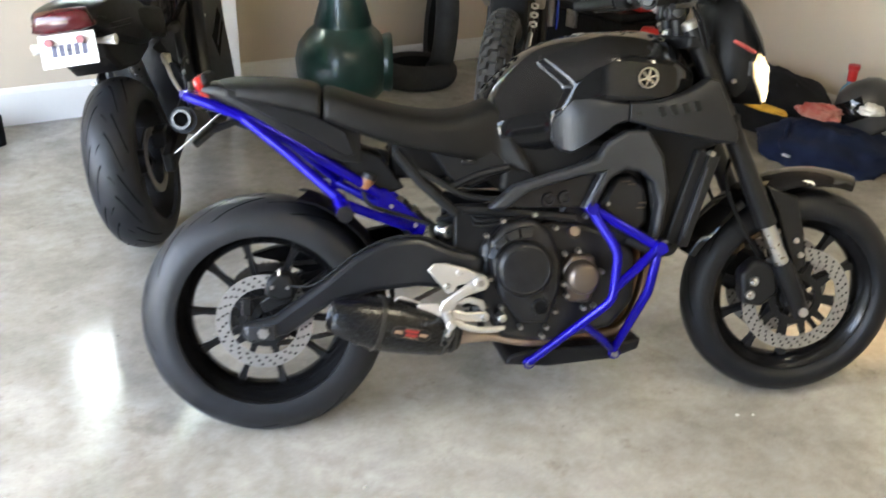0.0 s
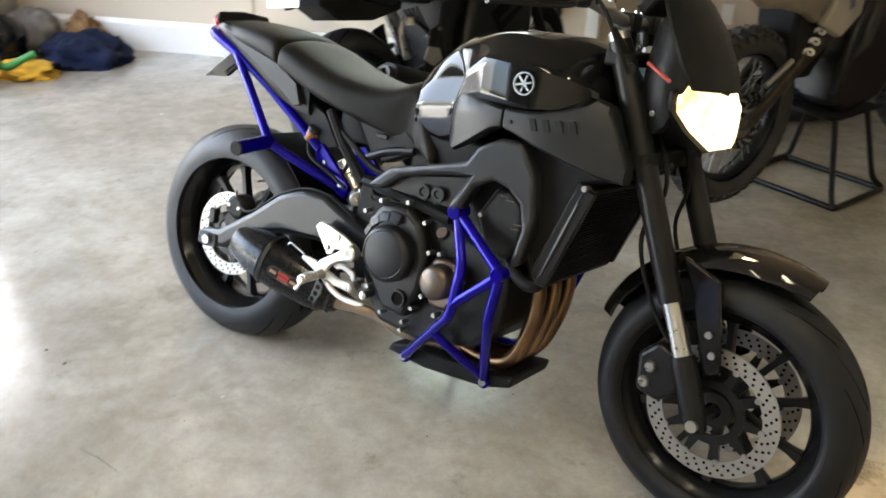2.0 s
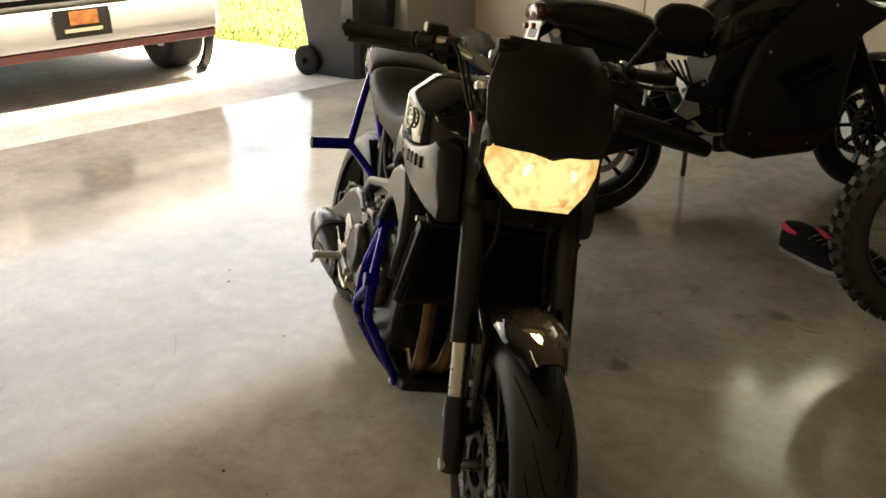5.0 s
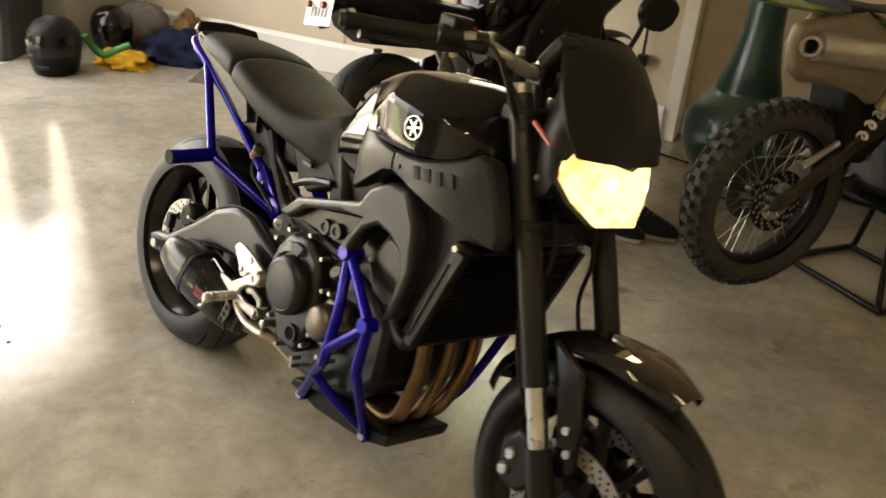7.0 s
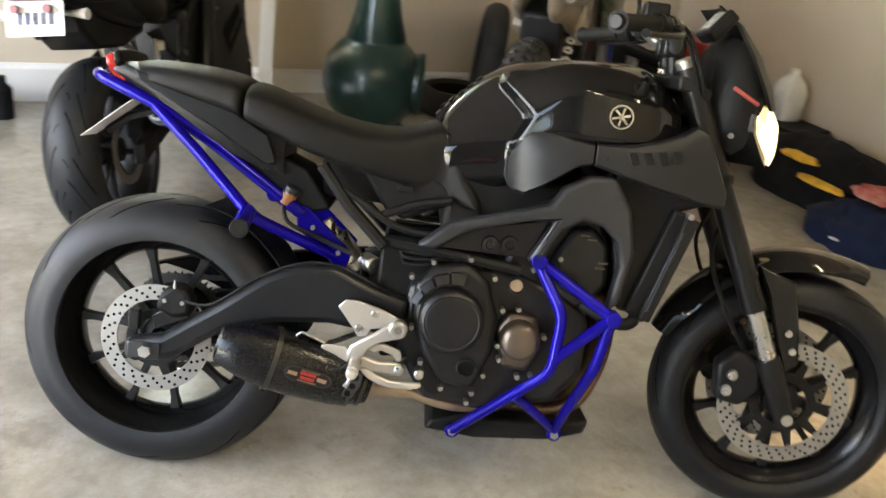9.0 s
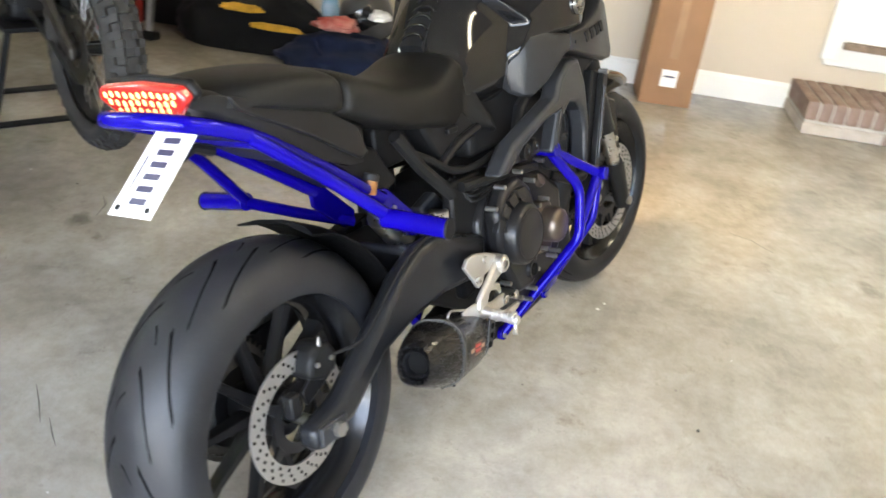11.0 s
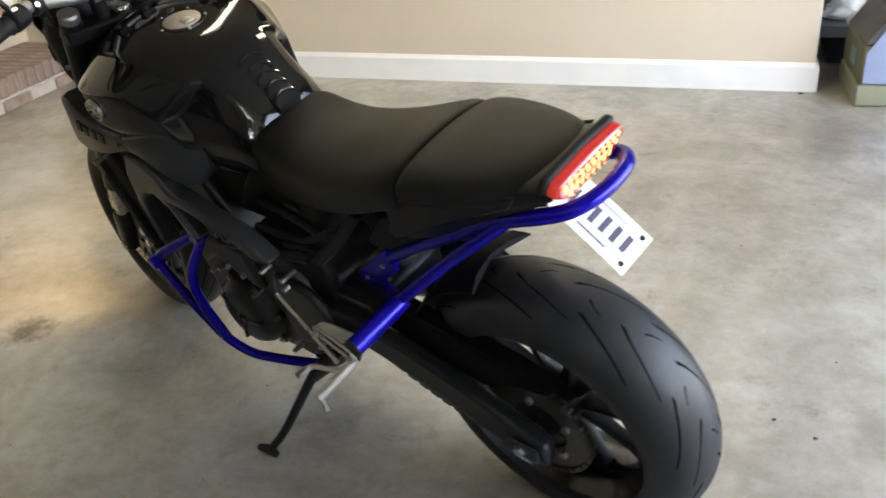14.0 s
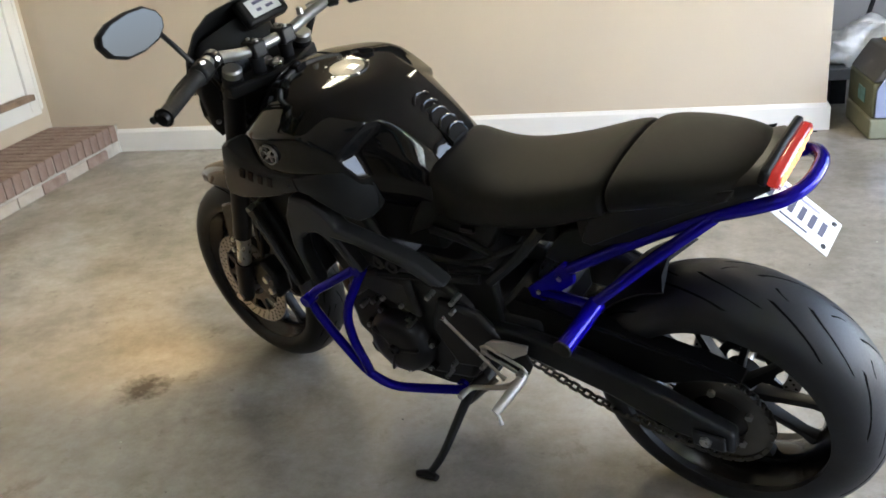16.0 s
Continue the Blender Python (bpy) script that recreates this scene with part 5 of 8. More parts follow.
for sgn in (-1, 1):
    y = sgn * .112
    def fk(z):
        return (1.44 - (z - .292) * .4663, y, z)
    leg = one("fork_leg", Shape().tube([fk(1.035), fk(1.0), fk(.56), fk(.53)], [.025, .0265, .0265, .0275], 20), SATIN_BLACK, "black upside-down fork leg", turn=STEER)
    part("fork_slider", Shape().rod(fk(.535), fk(.405), .0205, n=20).moved(STEER), STEEL, leg, "polished steel fork slider")
    part("fork_foot", Shape().tube([fk(.425), fk(.40), fk(.33), (1.445, y, .275)], [.026, .028, .026, .022], 16).moved(STEER), SATIN_BLACK, leg)
    part("fork_cap", Shape().tube([fk(1.033), fk(1.050), fk(1.054)], [.0235, .0235, .019], 18).moved(STEER), ZINC, leg)
    cal = one("front_caliper", Shape().prism([(1.285, .305), (1.275, .39), (1.315, .43), (1.375, .41), (1.385, .335), (1.34, .295)], sgn * .102, sgn * .045), SATIN_BLACK, "black radial front brake caliper", 0.012, turn=STEER)
    for x, z in ((1.312, .371), (1.304, .333)):
        part("caliper_bolt", Shape().lathe([(.001, .006), (.010, .006), (.0125, .003), (.013, -.012), (.001, -.012)], 16, Matrix.Translation((x, sgn * .106, z)) @ Matrix.Rotation(radians(-90 * sgn), 4, "X")).moved(STEER), STEEL, cal, "bright round caliper bolt")
    one("fender_stay", Shape().prism([(1.325, .630), (1.415, .600), (1.440, .50), (1.456, .41), (1.425, .385), (1.402, .44), (1.36, .56)], sgn * .098, sgn * .080), GLOSS_BLACK, "", 0.006, turn=STEER)
    for x, z in ((1.418, .483), (1.434, .442)):
        one("stay_bolt", Shape().rod((x, sgn * .096, z), (x, sgn * .104, z), .008, n=8), STEEL, turn=STEER)
    one("brake_line", Shape().tube([(1.33, sgn * .08, .43), (1.27, sgn * .095, .52), (1.22, sgn * .085, .64), (1.24, sgn * .06, .76), (1.17, sgn * .07, .92), (1.10, sgn * .16, 1.06)], .005, 8, 6), RUBBER, turn=STEER)
one("front_axle", Shape().rod((1.44, -.140, .292), (1.44, .140, .292), .013), STEEL, turn=STEER)
rg = []
for k in range(17):
    a = radians(158 - 92 * k / 16)
    rr = .336 + .020 * (k / 16)
    wv = .072 * (0.55 + 0.45 * min(1, k / 3, (16 - k) / 3))
    rg.append([FA + Vector((r_ * math.cos(a), yy, r_ * math.sin(a))) for r_, yy in ((rr - .030, -wv), (rr - .008, -wv * .85), (rr + .004, -wv * .35), (rr + .006, 0), (rr + .004, wv * .35), (rr - .008, wv * .85), (rr - .030, wv), (rr - .033, wv * .96), (rr - .011, wv * .8), (rr + .001, 0), (rr - .011, -wv * .8), (rr - .033, -wv * .96))])
one("front_fender", Shape().loft(rg), GLOSS_BLACK, "gloss black front fender", turn=FRONT_TILT, smooth=50)
for z, th in ((.80, .022), (1.000, .016)):
    x = 1.44 - (z - .292) * .4663
    one("triple_clamp", Shape().prism([(x + .012, -.138), (x + .030, -.118), (x + .012, -.06), (x + .012, .06), (x + .030, .118), (x + .012, .138), (x - .03, .138), (x - .075, .04), (x - .075, -.04), (x - .03, -.138)], z - th, z + th, "z"), MATTE_BLACK, "", 0.006, turn=STEER)

# headlamp, screen, instruments
GLOW = bpy.data.materials.new("lit_headlamp")
GLOW.use_nodes = True
gn = GLOW.node_tree.nodes
gl = GLOW.node_tree.links
tcn, vor = gn.new("ShaderNodeTexCoord"), gn.new("ShaderNodeTexNoise")
vor.inputs["Scale"].default_value, vor.inputs["Detail"].default_value, vor.inputs["Distortion"].default_value = 34, 3, 1.2
gl.new(tcn.outputs["Object"], vor.inputs["Vector"])
gr = gn.new("ShaderNodeValToRGB")
gr.color_ramp.elements[0].position, gr.color_ramp.elements[1].position = 0.46, 0.68
gr.color_ramp.elements[0].color, gr.color_ramp.elements[1].color = (1.6, 1.22, 0.62, 1), (0.92, 0.52, 0.16, 1)
# the reflector burns brightest round the bulbs and turns amber towards its rim
away = gn.new("ShaderNodeVectorMath")
away.operation = "DISTANCE"
gl.new(tcn.outputs["Object"], away.inputs[0])
away.inputs[1].default_value = STEER @ Vector((1.325, 0, .912))
shift_ = math_node(GLOW.node_tree, "MULTIPLY", math_node(GLOW.node_tree, "SUBTRACT", away.outputs["Value"], 0.085), 1.5)
gl.new(math_node(GLOW.node_tree, "ADD", vor.outputs["Fac"], shift_), gr.inputs["Fac"])
gl.new(gr.outputs["Color"], gn["Principled BSDF"].inputs["Emission Color"])
gn["Principled BSDF"].inputs["Emission Strength"].default_value = 0.10
gn["Principled BSDF"].inputs["Base Color"].default_value = (0.6, 0.5, 0.35, 1)
gn["Principled BSDF"].inputs["Roughness"].default_value = 0.1
HL = [(-.128, .952), (-.112, .972), (-.060, .967), (0, .956), (.060, .967), (.112, .972), (.128, .952), (.127, .918), (.104, .882), (.060, .846), (-.060, .846), (-.104, .882), (-.127, .918)]
def hx(y, z, f=0.0):
    return 1.326 - 4.0 * y * y - .12 * (z - .85) + f
hl_back = [Vector((1.17, y * .80, .91 + (z - .91) * .85)) for y, z in HL]
hl_rim = [Vector((hx(y, z, -.006), y * 1.07, .91 + (z - .91) * 1.09)) for y, z in HL]
hl_side = [Vector((1.215, y * .95, .91 + (z - .91) * 1.02)) for y, z in HL]
head = one("headlamp", Shape().loft([hl_back, hl_side, hl_rim]), SATIN_BLACK, "lit angular headlamp in a black shell", turn=STEER, smooth=30)
part("lamp_glass", Shape().loft([[Vector((hx(y * q, .91 + (z - .91) * q, .014 * (1 - q * q)), y * q, .91 + (z - .91) * q)) for y, z in HL] for q in (1, .85, .65, .45, .25, .04)]).moved(STEER @ Matrix.Translation((.002, 0, 0))), GLOW, head, "glowing warm headlamp lens", smooth=40)
for y, z in ((.040, .925), (-.040, .925)):
    part("lamp_bulb", Shape().ball((hx(y, z, .0055), y, z), (.006, .020, .020), 14).moved(STEER), mat("lit_bulb", (0.9, 0.8, 0.6), 0.3, emit=(1.0, 0.80, 0.46), emit_strength=0.3), head, "bright bulb")
beam = bpy.data.lights.new("headlamp_beam", "SPOT")
beam.energy, beam.color, beam.spot_size, beam.spot_blend, beam.shadow_soft_size = 4.6, (1.0, 0.66, 0.32), radians(66), 1.0, 0.05
bo = new("headlamp_beam", beam)
bo.matrix_world = look(bike.matrix_world @ STEER @ Vector((1.352, 0, .905)), Vector((1.97, -.70, 0)))
scr = []
for x, z, w in ((1.315, .965, .120), (1.30, 1.01, .140), (1.265, 1.075, .142), (1.215, 1.135, .120), (1.165, 1.170, .092)):
    scr.append([Vector((x - 1.6 * y * y * 1.4 + dx, y, z)) for dx, ys in ((0, (-w, -w * .6, 0, w * .6, w)), (-.008, (w, w * .6, 0, -w * .6, -w))) for y in ys])
one("fly_screen", Shape().loft(scr), MATTE_BLACK, "tall matte black fly screen", turn=STEER, smooth=50)
one("screen_reflector", Shape().box((1.180, -.160, .993), (1.245, -.152, 1.0015), Matrix.Translation((1.2, 0, .99)) @ Matrix.Rotation(radians(28), 4, "Y") @ Matrix.Translation((-1.2, 0, -.99))), mat("pink_reflector", (0.30, 0.05, 0.045), 0.3), "small red side reflector", 0.003, turn=STEER)
GM = Matrix.Translation((1.150, -.062, 1.128)) @ Matrix.Rotation(radians(-52), 4, "Y") @ Matrix.Diagonal((.8, .72, 1, 1))
gauge = one("instrument", Shape().box((-.045, -.085, -.016), (.045, .085, .016), GM), MATTE_BLACK, "compact black digital instrument", 0.008, turn=STEER)
part("display", Shape().box((-.028, -.060, .0162), (.028, .060, .0175), GM).moved(STEER), mat("grey_display", (0.45, 0.46, 0.46), 0.15, vary=0.08), gauge, "pale grey display")
for u, v, w in ((-.01, -.02, .03), (-.01, .025, .02), (.014, 0, .07)):
    part("display_bar", Shape().box((u - .005, v - w / 2, .0176), (u + .005, v + w / 2, .018), GM).moved(STEER), PLATE_INK, gauge)

# handlebar and controls
BAR = [(1.070, 0, 1.072), (1.070, .07, 1.074), (1.060, .115, 1.088), (1.025, .20, 1.118), (.985, .265, 1.106), (.902, .410, 1.096)]
bar_pts = [(x, -y, z) for x, y, z in reversed(BAR[1:])] + BAR
one("handlebar", Shape().tube(soft(bar_pts, .03), .0138, 14), BAR_GREY, "bare aluminium handlebar", turn=STEER, smooth=60)
for sgn in (-1, 1):
    def hb(t):
        a, b = Vector((.985, sgn * .265, 1.106)), Vector((.902, sgn * .410, 1.096))
        return a.lerp(b, t)
    grip = one("grip", Shape().tube([hb(-.02), hb(0), hb(.05), hb(.95), hb(1.0)], [.020, .021, .0165, .0165, .021], 18), RUBBER, "black rubber grip", turn=STEER)
    part("bar_end", Shape().rod(hb(1.0), hb(1.06), .015, .012, n=14).moved(STEER), SATIN_BLACK, grip)
    one("lever", Shape().tube([hb(-.28) + Vector((.02, 0, -.004)), hb(-.1) + Vector((.055, 0, -.012)), hb(.3) + Vector((.062, 0, -.016)), hb(.75) + Vector((.045, 0, -.016)), hb(1.0) + Vector((.052, 0, -.014))], [.007, .0065, .006, .006, .0085], 8, 4), SATIN_BLACK, "black control lever", turn=STEER)
    sw = one("switch_box", Shape().tube([hb(-.32), hb(-.30), hb(-.08), hb(-.05)], [.019, .024, .024, .019], 12), MATTE_BLACK, "black switch housing", 0.002, turn=STEER)
    part("switch_button", Shape().box((-.006, -.006, 0), (.006, .006, .006), Matrix.Translation(hb(-.18 if sgn > 0 else -.46) + Vector((-.014, 0, .020)))).moved(STEER), RED_PLASTIC if sgn < 0 else ALU, sw, "red kill switch" if sgn < 0 else "")
    one("bar_riser", Shape().rod((1.083, sgn * .045, .995), (1.070, sgn * .045, 1.085), .018, n=14), SATIN_BLACK, "", 0.003, turn=STEER)
    one("riser_bolt", Shape().rod((1.060, sgn * .045, 1.082), (1.058, sgn * .045, 1.096), .008, n=8), STEEL, turn=STEER)
    perch = one("lever_perch", Shape().tube([hb(-.62), hb(-.60), hb(-.48), hb(-.46)], [.019, .0215, .0215, .019], 14), SATIN_BLACK, "black lever clamp on the bar", turn=STEER)
    part("perch_arm", Shape().tube([hb(-.54), hb(-.42) + Vector((.026, 0, -.004)), hb(-.26) + Vector((.030, 0, -.006))], [.012, .013, .010], 10, 3).moved(STEER), SATIN_BLACK, perch)
    part("perch_bolt", Shape().rod(hb(-.54) + Vector((-.020, 0, .004)), hb(-.54) + Vector((-.026, 0, .005)), .005, n=8).moved(STEER), STEEL, perch)
    part("cable_adjuster", Shape().tube([hb(-.62) + Vector((.028, 0, -.008)), hb(-.74) + Vector((.034, 0, -.012)), hb(-.80) + Vector((.036, 0, -.014))], [.008, .008, .0055], 10).moved(STEER), ZINC, perch)
    clamp = one("bar_clamp", Shape().box((-.024, -.020, -.020), (.024, .020, .021), Matrix.Translation((1.070, sgn * .045, 1.073))), SATIN_BLACK, "black handlebar clamp", 0.006, turn=STEER)
    for dx in (-.016, .016):
        part("clamp_bolt", Shape().rod((1.070 + dx, sgn * .045, 1.092), (1.070 + dx, sgn * .045, 1.099), .0055, n=8).moved(STEER), STEEL, clamp)
    one("indicator_stub", Shape().tube([(1.12, sgn * .10, .985), (1.14, sgn * .135, .985)], .012, 10), SATIN_BLACK, turn=STEER)
one("stem_nut", Shape().lathe([(.001, .016), (.009, .016), (.011, .012), (.019, .012), (.020, 0), (.001, 0)], 6, pose(1.068, 0, 1.016)), STEEL, "bright steering stem nut", 0.002, turn=STEER)
for x, y, z in ((1.030, -.165, 1.126), (1.098, -.122, 1.030), (1.098, .122, 1.030), (1.050, -.098, 1.112)):
    one("banjo_bolt", Shape().tube([(x, y, z - .008), (x, y, z + .006), (x, y, z + .009)], [.0085, .0085, .005], 10), STEEL, turn=STEER)
one("ignition_lock", Shape().lathe([(.001, .014), (.010, .014), (.012, .010), (.019, .010), (.021, 0), (.001, 0)], 20, pose(1.115, 0, 1.016)), ZINC, "round ignition lock", turn=STEER)
one("master_cylinder", Shape().box((.968, -.248, 1.118), (1.018, -.198, 1.150)), MATTE_BLACK, "black brake fluid box", 0.006, turn=STEER)
for k, (y0, z0) in enumerate(((.19, 1.11), (.17, 1.10), (-.19, 1.11), (-.17, 1.10))):
    sg = 1 if y0 > 0 else -1
    one("control_cable", Shape().tube([(1.02, y0, z0), (1.07, y0 * .95, z0 - .005), (1.13, y0 * .75, 1.03 - .02 * k), (1.14, sg * .09, .93), (1.06, sg * .08, .86)], .0042, 8, 6), RUBBER, turn=STEER)
MIRROR = mat("mirror_silver", (0.030, 0.0315, 0.034), 0.03, metal=1.0, vary=0.01)
MM = Matrix.Translation((1.010, .362, 1.266)) @ Matrix.Rotation(radians(6), 4, "Z") @ Matrix.Rotation(radians(6), 4, "Y")
hexm = [(-.088, -.006), (-.080, .014), (-.055, .033), (-.010, .040), (.040, .038), (.074, .026), (.082, .008), (.070, -.020), (.035, -.040), (-.010, -.045), (-.055, -.040), (-.080, -.024)]
mirror = one("mirror", Shape().prism([(y, z) for y, z in hexm], .000, .022, "x").moved(MM), MATTE_BLACK, "angular black rear-view mirror", 0.006)
part("mirror_glass", Shape().prism([(y * .92, z * .88) for y, z in hexm], -.0012, .001, "x").moved(MM), MIRROR, mirror, "silver mirror glass")
part("mirror_stalk", Shape().tube([(1.032, .235, 1.112), (1.042, .240, 1.140), (1.045, .270, 1.205), (1.026, .305, 1.250)], .006, 10, 5), SATIN_BLACK, mirror)

# footrests, pedals, side stand
heel = one("heel_plate", Shape().prism([(.404, .450), (.419, .466), (.448, .466), (.499, .452), (.545, .432), (.530, .402), (.512, .400), (.500, .412), (.478, .408), (.470, .392), (.452, .388), (.436, .410)], -.194, -.184), ALU, "cast aluminium heel guard", 0.003)
for x, z in ((.452, .408), (.483, .442)):
    part("heel_bolt", Shape().lathe([(.001, .003), (.006, .003), (.0085, .001), (.009, -.004), (.001, -.004)], 14, Matrix.Translation((x, -.195, z)) @ Matrix.Rotation(radians(90), 4, "X")), STEEL, heel)
part("hanger_arm", Shape().prism([(.542, .434), (.515, .424), (.480, .398), (.438, .370), (.430, .350), (.440, .334), (.458, .334), (.478, .366), (.500, .382), (.545, .396)], -.204, -.190), ALU, heel, "", 0.005)
part("footrest_hanger", Shape().prism([(.436, .345), (.462, .352), (.500, .340), (.548, .342), (.560, .328), (.552, .312), (.495, .315), (.456, .316), (.438, .328)], -.200, -.188), ALU, heel, "", 0.005)
part("hanger_web", Shape().prism([(.474, .362), (.482, .377), (.510, .378), (.545, .366), (.552, .346), (.540, .338), (.530, .354), (.505, .362), (.490, .356)], -.190, -.182), ALU, heel, "", 0.003)
part("hanger_boss", Shape().lathe([(.009, .012), (.015, .012), (.0195, .008), (.0205, -.012), (.001, -.012)], 24, Matrix.Translation((.535, -.202, .416)) @ Matrix.Rotation(radians(90), 4, "X")), ALU, heel)
part("hanger_bolt", Shape().rod((.535, -.200, .416), (.535, -.212, .416), .0085, n=6), ZINC, heel)
for x, z in ((.546, .327), (.590, .322)):
    part("hanger_bolt", Shape().tube([(x, -.165, z), (x, -.204, z), (x, -.206, z)], [.0105, .0105, .007], 12), STEEL, heel)
one("boot_guard", Shape().prism([(.376, .364), (.392, .367), (.428, .366), (.442, .350), (.432, .322), (.406, .326), (.384, .340)], -.199, -.193), ALU, "cast aluminium boot guard blade", 0.003)
one("boot_guard_loop", Shape().tube(soft([(.385, -.196, .368), (.332, -.196, .388), (.319, -.196, .372), (.328, -.196, .350), (.392, -.196, .328)], .014), .0027, 8), ALU, "bent wire boot guard")
one("footrest", Shape().tube([(.452, -.186, .338), (.453, -.200, .338), (.452, -.215, .337), (.450, -.280, .332), (.450, -.284, .332)], [.013, .014, .0105, .0115, .008], 12), ALU, "ribbed aluminium footrest")
for k in range(5):
    one("footrest_rib", Shape().rod((.4515, -.222 - .012 * k, .3365), (.4515, -.226 - .012 * k, .336), .0128, n=12), ALU)
one("footrest_pin", Shape().tube([(.450, -.276, .332), (.445, -.278, .314), (.439, -.280, .305)], [.0048, .0042, .0060], 8), STEEL)
one("brake_pedal", Shape().prism([(.460, .323), (.470, .311), (.484, .301), (.508, .291), (.538, .286), (.575, .287), (.598, .294), (.596, .304), (.572, .303), (.528, .303), (.497, .313), (.478, .326)], -.207, -.196), ALU, "curved aluminium brake pedal", 0.004)
one("pedal_spring", Shape().tube([(.51, -.176, .318), (.56, -.165, .345)], .006, 8), CHAIN_STEEL)
bracket = one("footrest_bracket", Shape().tube(soft([(.512, .186, .424), (.500, .186, .433), (.405, .186, .393), (.397, .186, .376), (.412, .186, .366), (.498, .186, .404), (.512, .186, .424)], .008), .0036, 8), ALU, "slotted aluminium footrest bracket")
part("bracket_plate", Shape().prism([(.510, .425), (.500, .430), (.440, .405), (.43, .44), (.395, .435), (.385, .395), (.398, .368), (.415, .350), (.44, .352), (.43, .372), (.500, .405)], .172, .180), SATIN_BLACK, bracket, "black plate behind the bracket", 0.002)
part("heel_plate", Shape().prism([(.500, .436), (.478, .452), (.440, .460), (.380, .462), (.388, .438), (.428, .412), (.470, .424)], .178, .185), ALU, bracket, "pale cast heel plate", 0.002)
part("bracket_bolt", Shape().rod((.500, .178, .419), (.500, .196, .419), .008, n=8), STEEL, bracket)
part("bracket_bolt", Shape().rod((.410, .178, .378), (.410, .198, .378), .009, n=8), STEEL, bracket)
one("footrest", Shape().tube([(.408, .180, .372), (.412, .198, .362), (.425, .245, .346), (.436, .282, .333)], [.010, .0125, .012, .0105], 12, 3), ALU, "ribbed aluminium footrest")
one("footrest_pin", Shape().tube([(.434, .276, .333), (.430, .278, .312), (.427, .280, .298)], [.004, .0035, .0055], 8), STEEL)
one("shift_pedal", Shape().tube([(.420, .190, .352), (.450, .196, .331), (.50, .20, .312), (.556, .20, .293), (.570, .216, .290), (.572, .240, .292)], [.009, .0075, .0065, .0065, .008, .008], 10, 4), ALU, "aluminium gear pedal")
one("shift_rod", Shape().tube([(.457, .196, .349), (.470, .1955, .361), (.592, .186, .476), (.605, .185, .488)], [.0065, .0042, .0042, .0065], 10), STEEL, "thin bright gear linkage rod")
stand = one("side_stand", Shape().tube([(.575, .130, .255), (.596, .175, .240), (.624, .295, .140), (.642, .342, .107)], [.016, .0125, .0105, .0095], 12, 5), SATIN_BLACK, "black side stand swung out to the floor")
part("stand_foot", Shape().tube([(.622, .350, .100), (.645, .347, .102), (.680, .355, .098)], [.009, .013, .008], 10), SATIN_BLACK, stand)
part("stand_spring", Shape().tube([(.55, .12, .25), (.60, .19, .215)], .008, 8), CHAIN_STEEL, stand)

cowl = [[Vector((x, sy * w, z)) for sy, z in ((-1, z0), (-1.06, (z0 + z1) / 2), (-.85, z1), (0, z1 + .012), (.85, z1), (1.06, (z0 + z1) / 2), (1, z0), (0, z0 - .01))] for x, w, z0, z1 in ((1.155, .090, .90, 1.075), (1.185, .112, .88, 1.110), (1.212, .126, .865, 1.095), (1.236, .128, .885, 1.065), (1.264, .118, .976, 1.03))]
one("headlamp_cowl", Shape().loft(cowl), MATTE_BLACK, "matte black shell behind the fly screen", turn=STEER, smooth=50)
for sgn in (-1, 1):
    one("cowl_bolt", Shape().lathe([(.001, .001), (.004, .001), (.0040, .003), (.0060, .002), (.0064, -.012), (.001, -.012)], 14, Matrix.Translation((1.205, sgn * .128, .905)) @ Matrix.Rotation(radians(-90 * sgn), 4, "X")), ZINC, turn=STEER)

# ---- brick step and house door in the end wall ----
BRICK = mat("brown_brick", (0.20, 0.13, 0.10), 0.85, vary=0.2, scale=14, bump=0.8, bump_scale=70, second=(0.34, 0.26, 0.22))
BRICK_PALE = mat("pale_worn_brick", (0.40, 0.34, 0.28), 0.9, vary=0.2, scale=10, bump=0.8, bump_scale=70, second=(0.55, 0.50, 0.44))
MORTAR = mat("pale_mortar", (0.46, 0.43, 0.38), 0.95, vary=0.15, scale=20, bump=0.8, bump_scale=90)
SX0, SX1, SY0, SY1, SZ = 3.345, X_FRONT, Y_R, -1.64, 0.172
step = thing("brick_step", pose(0, 0, 0), "brown brick door step with a rowlock edge", "step")
part("mortar_bed", Shape().box((SX0 + .008, SY0 + .001, 0), (SX1 - .001, SY1 - .008, SZ - .008)), MORTAR, step, smooth=0)
def block(sx, sy, sz, e=0.004):
    """A small brick with worn edges, about its middle."""
    x, y, z = sx / 2, sy / 2, sz / 2
    rings = [[Vector((sx_ * (x - a), sy_ * (y - a), h)) for sx_, sy_ in ((-1, -1), (1, -1), (1, 1), (-1, 1))] for a, h in ((e, -z), (0, -z + e), (0, z - e), (e, z))]
    return Shape().loft(rings)
def lay(mesh, name, m, parent):
    ob = new(name, mesh)
    ob.parent, ob.matrix_local = parent, m
    return ob
row_mesh = mesh_of("brick_upright", block(.22, .058, .098), BRICK, 0)
flat_mesh = mesh_of("brick_flat", block(.10, .195, .058), BRICK_PALE, 0)
flat_dark = mesh_of("brick_flat_dark", block(.10, .195, .058), BRICK, 0)
end_mesh = mesh_of("brick_end", block(.195, .10, .058), BRICK_PALE, 0)
ny = int((SY1 - SY0) / .068)
